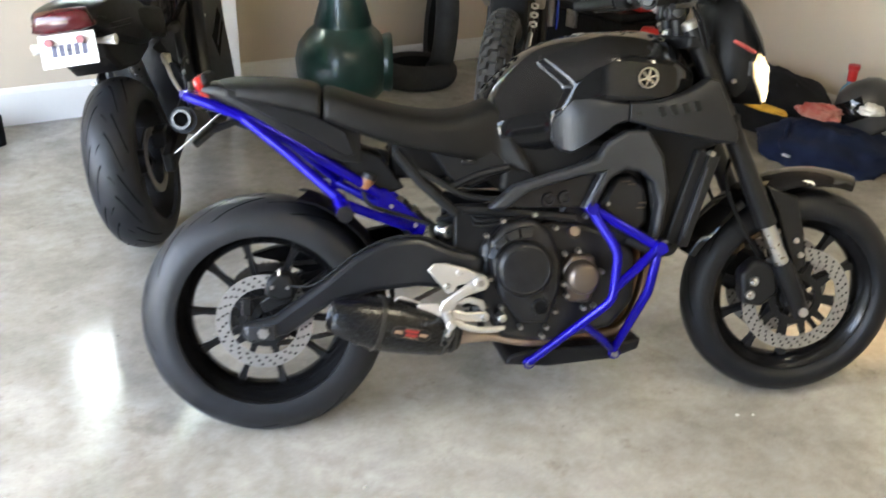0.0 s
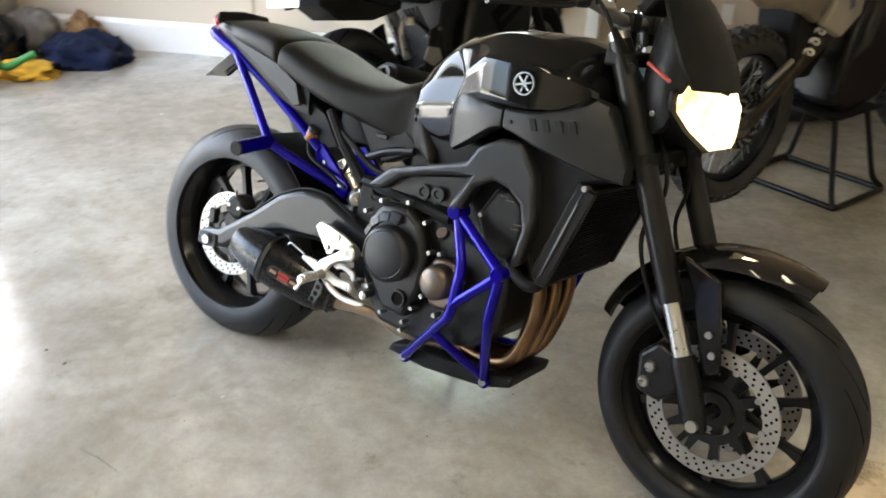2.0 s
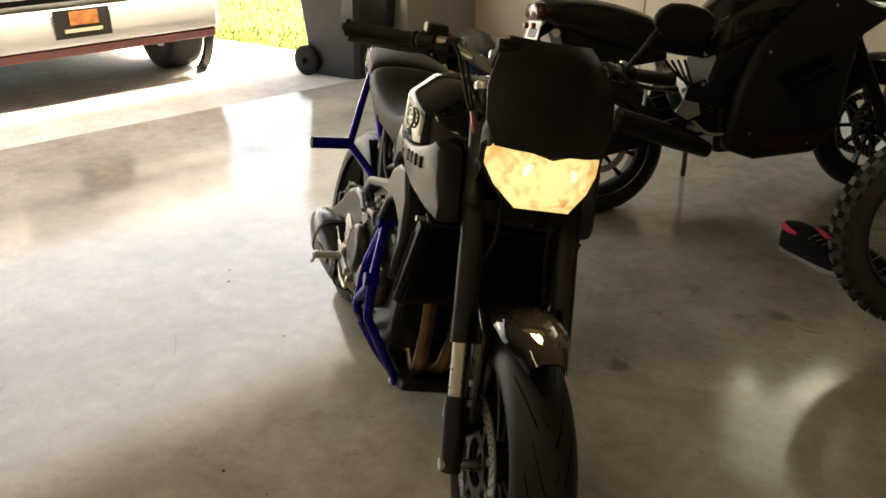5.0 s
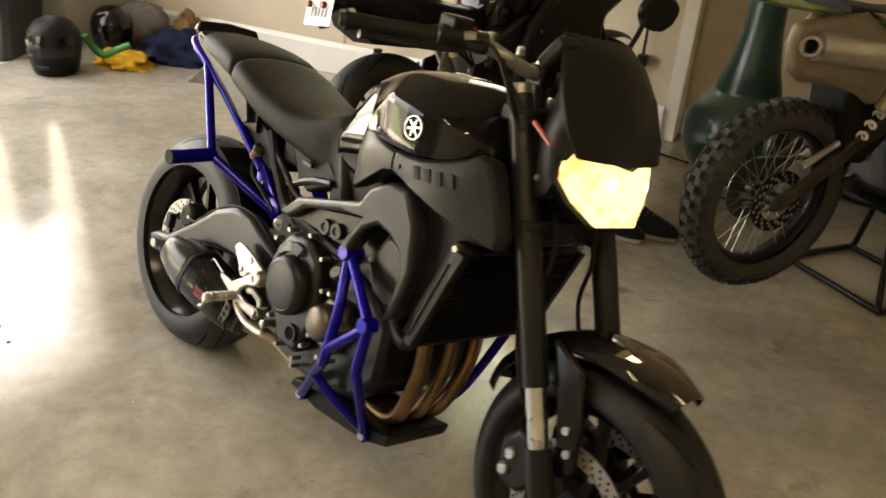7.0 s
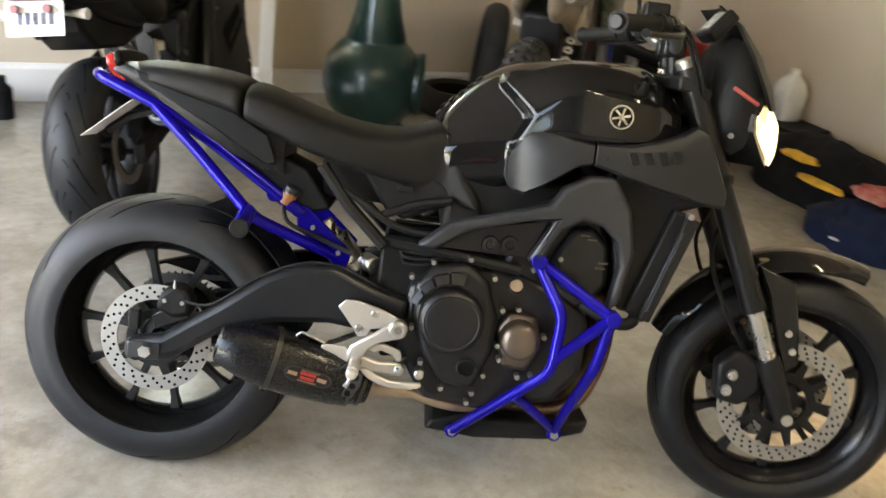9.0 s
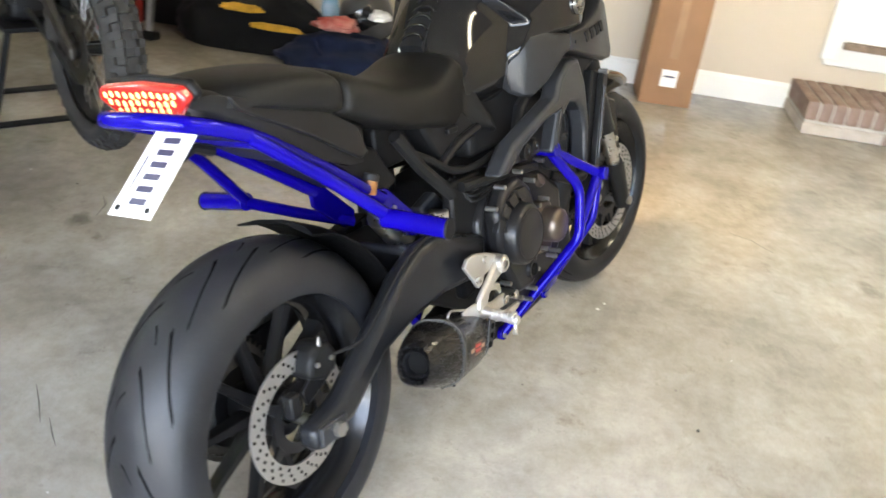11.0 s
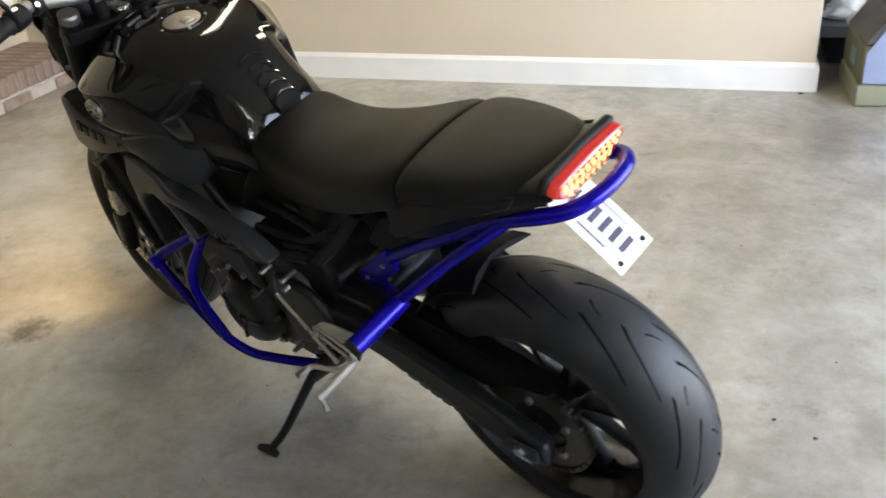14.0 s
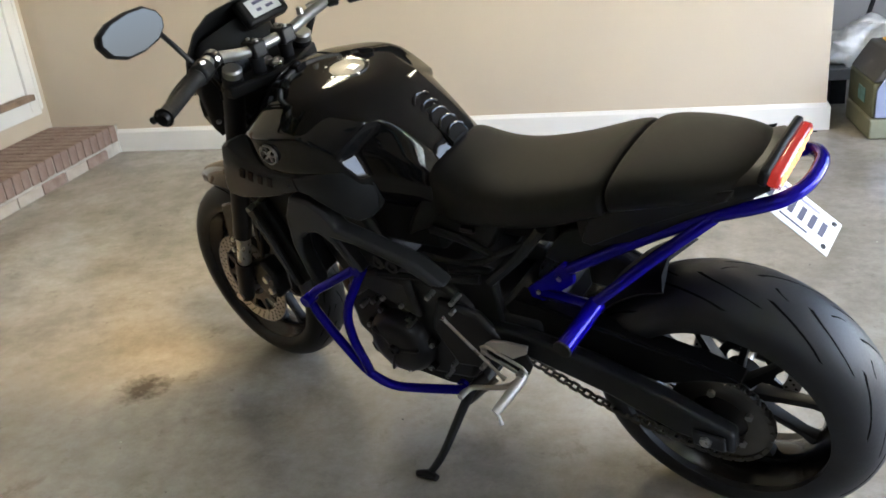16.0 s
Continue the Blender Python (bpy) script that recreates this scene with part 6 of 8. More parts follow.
for i in range(ny):
    y = SY1 - .034 - .068 * i
    for k in range(2):
        j = random.uniform(-.003, .003)
        lay(row_mesh, "brick", Matrix.Translation((SX0 + .110 + .228 * k + j, y, SZ - .049 + random.uniform(-.002, .002))), step)
for i in range(6):
    y = SY1 - .10 - .205 * i
    if y - .1 > SY0:
        lay(flat_dark if i in (2, 4) else flat_mesh, "brick", Matrix.Translation((SX0 + .049, y, .031)), step)
for i in range(2):
    lay(end_mesh, "brick", Matrix.Translation((SX0 + .15 + .205 * i, SY1 - .049, .031)), step)

DOOR_WHITE = mat("white_door_paint", (0.80, 0.79, 0.76), 0.35, vary=0.03, scale=4, bump=0.08, bump_scale=50)
SILL = mat("worn_wood_sill", (0.24, 0.17, 0.12), 0.6, vary=0.3, scale=20, bump=0.3)
door = tagged(thing("door_1", pose(0, 0, 0), "white painted house door with casing above the step", "door"), kind="structure")
DY0, DY1, DZ0, DZ1 = -2.66, -1.86, .40, 2.42
for y0, y1, z0, z1 in ((DY0 - .11, DY0, .30, DZ1 + .11), (DY1, DY1 + .11, .30, DZ1 + .11), (DY0, DY1, DZ1, DZ1 + .11)):
    part("casing", Shape().box((X_FRONT - .028, y0, z0), (X_FRONT + .002, y1, z1)), TRIM, door, bevel=.005)
    part("casing_bead", Shape().box((X_FRONT - .036, y0 + .015 if z1 > z0 + .3 else y0, z0), (X_FRONT - .027, y0 + .035 if z1 > z0 + .3 else y1, z1)), TRIM, door, bevel=.003)
part("door_leaf", Shape().box((X_FRONT - .014, DY0 + .004, DZ0 + .006), (X_FRONT + .004, DY1 - .004, DZ1 - .004)), DOOR_WHITE, door, bevel=.002)
for z0, z1 in ((.52, 1.15), (1.30, 2.25)):
    for y0 in (DY0 + .11, DY0 + .45):
        part("door_panel", Shape().box((X_FRONT - .022, y0, z0), (X_FRONT - .013, y0 + .25, z1)), DOOR_WHITE, door, bevel=.006)
part("threshold", Shape().box((X_FRONT - .060, DY0 - .02, DZ0 - .03), (X_FRONT, DY1 + .02, DZ0 + .004)), SILL, door, "brown worn wooden threshold", bevel=.004)
part("sill_board", Shape().box((X_FRONT - .024, DY0 - .09, DZ0 - .13), (X_FRONT + .002, DY1 + .09, DZ0 - .031)), TRIM, door, bevel=.004)

# ---- by the end wall ----
CARD = mat("brown_cardboard", (0.30, 0.165, 0.085), 0.8, vary=0.08, scale=6, bump=0.15, bump_scale=160)
carton = thing("cardboard_box", pose(3.60, -.945, 0, 0, 0, 2), "tall brown cardboard box against the wall", "box")
part("body", Shape().box((-.15, -.135, .001), (.16, .135, 1.28)), CARD, carton, bevel=.004)
part("shipping_label", Shape().box((-.1525, -.04, .10), (-.149, .045, .19)), WHITE_PAINT, carton, "white torn shipping label")
part("label_bar", Shape().box((-.1535, -.025, .15), (-.152, .03, .16)), PLATE_INK, carton)
part("tape", Shape().box((-.1522, -.02, .25), (-.1495, .02, 1.28)), mat("tan_tape", (0.34, 0.20, 0.10), 0.35), carton)
BROWN_GLASS = mat("brown_bottle_glass", (0.06, 0.022, 0.008), 0.12, vary=0.2, coat=0.6)
bottle = thing("beer_bottle", pose(3.40, -.10, 0), "brown glass beer bottle standing on the floor", "bottle")
part("glass", Shape().lathe([(.001, .002), (.028, .002), (.031, .008), (.031, .125), (.026, .150), (.015, .180), (.013, .215), (.015, .218), (.015, .228), (.001, .228)], 24), BROWN_GLASS, bottle)
part("paper_label", Shape().lathe([(.0315, .035), (.0318, .036), (.0318, .105), (.0315, .106)], 24), mat("tan_label", (0.45, 0.32, 0.16), 0.6, vary=0.2), bottle)


def lump(centre, size, seed, amp=0.18, n=52, flat=0.25, freq=2.2):
    """A slack heap of cloth: a squashed ball with folds, cut off flat at the floor."""
    s = Shape()
    k = n // 2
    rings = []
    for i in range(k + 1):
        a = math.pi * i / k
        row = []
        for j in range(n):
            b = 2 * math.pi * j / n
            d = Vector((math.sin(a) * math.cos(b), math.sin(a) * math.sin(b), math.cos(a)))
            f = 1 + amp * (noise.noise(d * freq + Vector((seed, seed * 2, 0))) + 0.5 * noise.noise(d * freq * 2.7 + Vector((0, seed, 7))) + .55 * (.35 - abs(noise.noise(d * freq * 2.1 + Vector((seed, 3, 7))))) + .28 * (.3 - abs(noise.noise(d * freq * 4.7 + Vector((3, seed, 1))))) + .10 * noise.noise(d * freq * 11 + Vector((seed, 0, 2))))
            p = Vector((d.x * size[0] * f, d.y * size[1] * f, d.z * size[2] * f))
            p.z = max(p.z, -size[2] * flat)
            row.append(p + Vector(centre) + Vector((0, 0, size[2] * flat)))
        rings.append(row)
    return s.loft(rings, True, True)


def fabric(name, c, second=None):
    return mat(name, c, 0.85, vary=0.3, scale=9, bump=0.5, bump_scale=260, sheen=0.03, spec=0.15, second=second)
NAVY, BLACK_CLOTH, YELLOW_CLOTH = fabric("navy_cloth", (0.006, 0.011, 0.034)), fabric("black_cloth", (0.006, 0.006, 0.0065)), fabric("mustard_cloth", (0.62, 0.36, 0.04))
GREY_CLOTH, BROWN_CLOTH, WHITE_CLOTH = fabric("grey_cloth", (0.16, 0.15, 0.14)), fabric("brown_cloth", (0.22, 0.13, 0.06)), fabric("white_bag_film", (0.72, 0.71, 0.68))
GREEN_PLASTIC = mat("green_plastic", (0.03, 0.20, 0.03), 0.4, vary=0.15)


def helmet(name, m, label, shell, group=""):
    h = thing(name, m, label, "helmet", group)
    prof = [(.001, .275), (.05, .270), (.09, .250), (.120, .210), (.132, .160), (.128, .11), (.120, .06), (.110, .02), (.100, .004), (.085, .002)]
    part("shell", Shape().lathe(prof, 36, Matrix.Diagonal((1.12, .95, 1, 1))), shell, h, smooth=60)
    vis = Shape()
    rings = []
    for z, r in ((.100, .133), (.13, .1375), (.17, .1365), (.205, .126)):
        rings.append([Vector((1.12 * r * math.cos(a), .95 * r * math.sin(a), z)) for a in np.linspace(-1.25, 1.25, 15)])
    part("visor", vis.loft(rings, closed=False, caps=False), GLOSS_BLACK, h, "dark gloss visor", smooth=60)
    part("neck_trim", Shape().lathe([(.098, .0), (.104, .004), (.102, .016), (.112, .018)], 32, Matrix.Diagonal((1.12, .95, 1, 1))), RUBBER, h)
    part("chin_vent", Shape().box((.138, -.03, .045), (.150, .03, .062)), SATIN_BLACK, h, bevel=.004)
    return h


# gear heap by the end wall
gear = thing("gear_bag", pose(0, 0, 0), "navy cloth bag slumped on the floor", "bag")
part("body", lump((3.22, .72, 0), (.30, .33, .13), 3.1), NAVY, gear, smooth=60)
part("strap", Shape().tube([(2.98, .62, .03), (2.95, .70, .05), (3.00, .80, .10), (3.08, .86, .15)], .012, 8, 5), NAVY, gear, "navy webbing strap", smooth=60)
part("tag", Shape().box((2.915, .705, .045), (2.935, .745, .050), Matrix.Identity(4)), WHITE_PAINT, gear, "small white stitched tag")
duffel = thing("duffel_bag", pose(0, 0, 0), "big black duffel bag with mustard straps on the floor", "bag")
part("body", lump((3.42, 1.30, 0), (.26, .42, .24), 5.7, .10), BLACK_CLOTH, duffel, smooth=60)
for p, r, s_ in (((3.20, 1.28, .215), (.05, .11, .022), 8), ((3.16, 1.08, .15), (.045, .13, .018), 9)):
    part("strap", lump(p, r, s_, .25), YELLOW_CLOTH, duffel, "mustard yellow strap", smooth=60)
part("zip", Shape().tube([(3.36, 1.06, .255), (3.38, 1.18, .285), (3.40, 1.30, .295), (3.40, 1.42, .28), (3.38, 1.54, .25)], .006, 6, 4), RUBBER, duffel)
helmet("helmet", pose(3.42, .60, .13, 20, 25, 150), "scuffed black helmet resting on the navy bag", mat("scuffed_black_shell", (0.02, 0.02, 0.021), 0.3, vary=0.3, second=(0.05, 0.05, 0.05)))
solid("helmet_liner", lump((3.30, .58, .25), (.06, .06, .035), 2.5, .2), WHITE_CLOTH, "white cloth tucked into the helmet", "cloth", smooth=60)
solid("red_cloth", lump((3.18, .78, .20), (.08, .11, .045), 4.4, .3), fabric("red_cloth", (0.30, 0.03, 0.02), (0.5, 0.3, 0.25)), "red patterned cloth on the navy bag", "cloth", smooth=60)
btl = thing("spray_bottle", pose(3.60, .92, 0), "clear bottle with blue liquid and red cap", "bottle")
part("body", Shape().lathe([(.001, .002), (.048, .002), (.052, .01), (.052, .20), (.04, .25), (.02, .275), (.02, .29), (.001, .29)], 24), mat("blue_washer_fluid", (0.05, 0.25, 0.42), 0.15, vary=0.2, second=(0.55, 0.62, 0.66), scale=5), btl)
part("cap", Shape().lathe([(.001, .29), (.024, .29), (.024, .345), (.03, .35), (.03, .375), (.001, .38)], 20), RED_PLASTIC, btl, "red cap")
jug = thing("milk_jug", pose(3.62, 1.86, .0), "white plastic jug standing on a crate", "jug")
part("body", Shape().loft([[Vector((sx * a, sy * a, z)) for sx, sy in ((-1, -.8), (-.8, -1), (.8, -1), (1, -.8), (1, .8), (.8, 1), (-.8, 1), (-1, .8))] for a, z in ((.062, .24), (.070, .25), (.070, .40), (.055, .45), (.022, .49), (.020, .505))]), mat("milky_plastic", (0.66, 0.66, 0.62), 0.35, vary=0.1), jug, smooth=40)
part("cap", Shape().lathe([(.001, .505), (.022, .505), (.022, .522), (.001, .523)], 16), WHITE_PAINT, jug)
part("handle", Shape().tube([(-.06, 0, .40), (-.085, 0, .41), (-.07, 0, .45), (-.035, 0, .47)], .010, 8, 4), mat("milky_plastic_handle", (0.6, 0.6, 0.56), 0.35), jug)
solid("black_crate", Shape().box((3.46, 1.62, .0), (3.76, 2.02, .238)), MATTE_BLACK, "black plastic crate against the wall", "crate", bevel=.012)
can = thing("jerry_can", pose(3.26, 1.98, 0, 0, 0, 15), "upright red fuel can with a black handle", "fuel can")
part("body", Shape().prism([(-.12, .002), (.12, .002), (.125, .30), (.07, .375), (-.10, .40), (-.125, .36)], -.10, .10), RED_PLASTIC, can, bevel=.02)
part("handle", Shape().tube([(-.09, 0, .395), (-.06, 0, .435), (.03, 0, .425), (.06, 0, .38)], .013, 10, 4), SATIN_BLACK, can)
part("badge", Shape().box((-.122, -.05, .19), (-.126, .05, .24)), mat("dull_badge", (0.35, 0.2, 0.18), 0.5), can)
trolley = thing("tool_trolley", pose(3.13, 1.76, 0, 0, 12, 0), "grey upright trolley handle with black foot", "trolley")
part("post", Shape().box((-.018, -.016, .02), (.018, .016, .42)), mat("grey_post", (0.30, 0.30, 0.30), 0.4, metal=0.5), trolley, bevel=.004)
part("foot", Shape().box((-.05, -.045, 0), (.05, .045, .045)), RUBBER, trolley, bevel=.012)
case = thing("storage_trunk", pose(3.42, 2.72, 0, 0, 0, 3), "large black storage trunk with a metal latch", "trunk")
part("body", Shape().box((-.26, -.43, .0), (.34, .43, .36)), MATTE_BLACK, case, bevel=.015)
part("lid", Shape().box((-.275, -.445, .362), (.35, .445, .42)), MATTE_BLACK, case, bevel=.02)
part("latch", Shape().box((-.285, -.04, .26), (-.258, .05, .37)), STEEL, case, bevel=.004)
solid("shopping_bag", lump((3.40, 2.75, .425), (.17, .22, .13), 6.6, .3), WHITE_CLOTH, "crumpled white plastic bag on the trunk", "bag", smooth=60)
solid("tool_case", Shape().box((3.30, 2.24, .425), (3.62, 2.56, .55)), RED_PLASTIC, "red tool case lying on the trunk", "case", bevel=.012)
solid("lid_black", lump((3.52, .20, 0), (.16, .20, .07), 1.7, .25), BLACK_CLOTH, "black jacket heaped against the baseboard", "jacket", smooth=60)

# ---- clay chimenea ----
CLAY = mat("green_glazed_clay", (0.008, 0.034, 0.027), 0.33, vary=0.3, scale=7, bump=1.0, bump_scale=38, coat=0.3)
ch = thing("chimenea", pose(1.335, 2.36, 0), "dark green glazed clay chimenea on an iron stand", "chimenea")
part("body", Shape().lathe([(.10, .085), (.15, .09), (.17, .11), (.215, .16), (.248, .24), (.255, .32), (.235, .40), (.19, .46), (.155, .492), (.148, .50), (.15, .512), (.118, .62), (.092, .76), (.080, .92), (.082, 1.02), (.095, 1.05), (.095, 1.075), (.075, 1.075), (.066, 1.0), (.066, .8)], 48), CLAY, ch, smooth=60)
part("mouth", Shape().lathe([(.120, -.06), (.135, .0), (.150, .045), (.158, .07), (.148, .082), (.125, .07), (.112, .0), (.105, -.06)], 32, Matrix.Translation((.0, 0, .30)) @ Matrix.Rotation(radians(-25), 4, "Z") @ Matrix.Translation((.172, 0, 0)) @ AX_X), CLAY, ch, "flared round mouth", smooth=60)
part("mouth_inside", Shape().rod((.178, -.083, .30), (.188, -.088, .30), .104, n=28), HOLE_DARK, ch)
for k in range(3):
    a = radians(100 + 120 * k)
    part("stand_leg", Shape().tube([(.11 * math.cos(a), .11 * math.sin(a), .11), (.17 * math.cos(a), .17 * math.sin(a), .06), (.215 * math.cos(a), .215 * math.sin(a), .006)], .009, 8), SATIN_BLACK, ch)
part("stand_ring", Shape().tube([(.15 * math.cos(t), .15 * math.sin(t), .088) for t in np.linspace(0, 2 * math.pi, 33)], .009, 8), SATIN_BLACK, ch)
part("lower_ring", Shape().tube([(.195 * math.cos(t), .195 * math.sin(t), .035) for t in np.linspace(0, 2 * math.pi, 33)], .005, 6), SATIN_BLACK, ch)
solid("wall_socket", Shape().box((1.66, Y_L - .008, .36), (1.73, Y_L, .475)), TRIM, "white wall socket plate", "socket", bevel=.003)
solid("power_cord", Shape().tube([(.55, 2.86, .006), (.75, 2.80, .006), (.95, 2.72, .006), (1.12, 2.66, .006)], .005, 8, 6), RUBBER, "black cord lying on the floor", "cable")
latch = thing("door_bolt", pose(.735, Y_L - .235, 0), "thin dark vertical bolt rod with a lever on the wall", "door bolt")
part("rod", Shape().rod((0, 0, .14), (0, 0, 2.2), .008), SATIN_BLACK, latch)
part("lever", Shape().tube([(0, 0, .42), (-.03, -.01, .425), (-.11, -.015, .43)], .012, 8), SATIN_BLACK, latch)
part("clamp", Shape().box((-.028, -.024, .395), (.028, .034, .455)), SATIN_BLACK, latch, bevel=.008)
for k, x in enumerate((.30, -1.1)):
    solid("panel_seam", Shape().box((x - .004, Y_L - .206, .19), (x + .004, Y_L - .199, WZ0 - .06 if x > 0 else H)), mat("seam_tan", (0.30, 0.24, 0.17), 0.7), "narrow vertical joint in the wall panels", "seam", kind="structure")

# ---- bottles, helmets and clothes by the doorway ----
sp1 = thing("spray_can", pose(-.80, 2.84, 0), "dark red and black spray can by the wall", "spray can")
part("body", Shape().lathe([(.001, .002), (.032, .002), (.033, .006), (.033, .17), (.026, .19), (.001, .192)], 20), mat("dark_red_can", (0.16, 0.02, 0.03), 0.35, vary=0.2), sp1)
part("cap", Shape().lathe([(.001, .19), (.027, .19), (.027, .235), (.001, .238)], 20), MATTE_BLACK, sp1)
sp2 = thing("spray_can", pose(-.66, 2.62, 0), "white and blue can with a red cap", "spray can")
part("body", Shape().lathe([(.001, .002), (.030, .002), (.031, .006), (.031, .10), (.024, .118), (.001, .12)], 20), mat("white_blue_can", (0.10, 0.10, 0.45), 0.35, vary=0.2, second=(0.75, 0.75, 0.78), scale=30), sp2)
part("cap", Shape().lathe([(.001, .118), (.025, .118), (.025, .15), (.001, .152)], 20), RED_PLASTIC, sp2)
solid("garden_glove", lump((-.50, 2.78, 0), (.15, .10, .10), 7.2, .35), GREEN_PLASTIC, "bright green work glove on the floor", "glove", smooth=60)
solid("oil_bottle", Shape().lathe([(.001, .002), (.045, .002), (.045, .14), (.02, .17), (.02, .2), (.001, .2)], 20), BLACK_CLOTH, "small black plastic bottle on the floor", "bottle", m=pose(-.36, 2.68, 0))
helmet("helmet", pose(-2.37, 1.90, 0, 0, 0, -70) @ Matrix.Scale(1.14, 4), "matte black full-face helmet on the floor", MATTE_BLACK, "helmets by the doorway")
helmet("helmet", pose(-2.42, 2.42, .02, 0, -8, -40), "gloss black full-face helmet on the floor", GLOSS_BLACK, "helmets by the doorway")
solid("jacket", lump((-2.05, 2.63, 0), (.245, .235, .135), 11.3, .25), NAVY, "navy riding jacket heaped on the floor", "jacket", smooth=60)
solid("yellow_cloth", lump((-2.20, 2.26, 0), (.17, .12, .070), 12.9, .35), YELLOW_CLOTH, "mustard yellow cloth beside the jacket", "cloth", smooth=60)
solid("backpack", lump((-2.44, 2.73, 0), (.19, .17, .22), 13.1, .15), GREY_CLOTH, "slumped grey backpack against the wall", "backpack", smooth=60)
solid("work_glove", lump((-2.17, 2.86, 0), (.13, .085, .17), 14.4, .35), BROWN_CLOTH, "brown leather gloves on the heap", "gloves", smooth=60)
solid("strap", Shape().tube([(-2.28, 2.04, .20), (-2.25, 2.08, .12), (-2.20, 2.10, .09), (-2.12, 2.12, .13), (-2.06, 2.16, .16)], .022, 8, 4), GREEN_PLASTIC, "bright green strap between the helmets", "strap", smooth=60)
for k, x in enumerate((.955, 1.075)):
    sh = thing("sneaker", pose(x, 1.535 + .075 * k, 0, 0, 0, 348 + 10 * k) @ Matrix.Scale(1.08, 4), "black running shoe with a pale sole and pink lining", "shoe", "pair of sneakers")
    sole = [[Vector((px, py * w, z)) for px, w in ((-.135, .022), (-.12, .036), (-.04, .034), (.04, .042), (.10, .040), (.145, .018)) for py in (-1,)] + [Vector((px, py * w, z)) for px, w in ((.145, .018), (.10, .040), (.04, .042), (-.04, .034), (-.12, .036), (-.135, .022)) for py in (1,)] for z in (.001, .022)]
    part("sole", Shape().loft(sole), mat("pale_sole", (0.26, 0.245, 0.225), 0.7), sh, "pale rubber sole", bevel=.003)
    up = []
    for px, w, h in ((-.138, .026, .112), (-.10, .040, .122), (-.04, .042, .122), (.01, .044, .098), (.06, .046, .076), (.105, .040, .060), (.135, .026, .046), (.150, .012, .030)):
        up.append([Vector((px, y * w, z)) for y, z in ((-1, .021), (-1.02, .021 + (h - .02) * .5), (-.6, h), (0, h + .004), (.6, h), (1.02, .021 + (h - .02) * .5), (1, .021))])
    part("upper", Shape().loft(up), BLACK_CLOTH, sh, smooth=50)
    part("lining", Shape().tube([(-.06, -.036, .098), (-.11, -.030, .100), (-.140, 0, .100), (-.11, .030, .100), (-.06, .036, .098)], [.006, .012, .014, .012, .006], 8, 4), fabric("pink_lining", (0.65, 0.05, 0.12)), sh, "pink padded collar")
    for j in range(4):
        part("lace", Shape().tube([(-.005 + .020 * j, -.030, .098 - .011 * j), (.0 + .020 * j, 0, .110 - .011 * j), (-.005 + .020 * j, .030, .098 - .011 * j)], .003, 6, 3), GREY_CLOTH, sh)

# ---- faired motorcycle by the side wall ----
RED_FLASH = mat("dark_red_flash", (0.022, 0.003, 0.003), 0.3, vary=0.2)
FAIR = mat("black_fairing", (0.006, 0.006, 0.0065), 0.38, vary=0.25, spec=0.3, bump=0.05)
sport = thing("sport_motorcycle", pose(.035, 1.285, 0) @ pose(0, 0, 0, 0, 0, 62.5) @ pose(0, 0, 0, -9), "black faired sport motorcycle parked on its side stand", "motorcycle")
def sp_wheel(name, c, R, w, half, tm, ph):
    wh = part(name, rim_shape(half), SATIN_BLACK, sport, smooth=40)
    wh.matrix_local = Matrix.Translation(c)
    fit_spokes(wh, ph)
    part("tyre", tyre_shape(R, w, .222), tm, wh, smooth=60)
    return wh
sw1 = sp_wheel("rear_wheel", (0, 0, .312), .314, .090, .07, TYRE_REAR, .3)
sw2 = sp_wheel("front_wheel", (1.38, 0, .296), .300, .060, .046, TYRE_FRONT, .1)
part("brake_disc", disc_shape(.12, .09, -.08), DISC_STEEL, sw1)
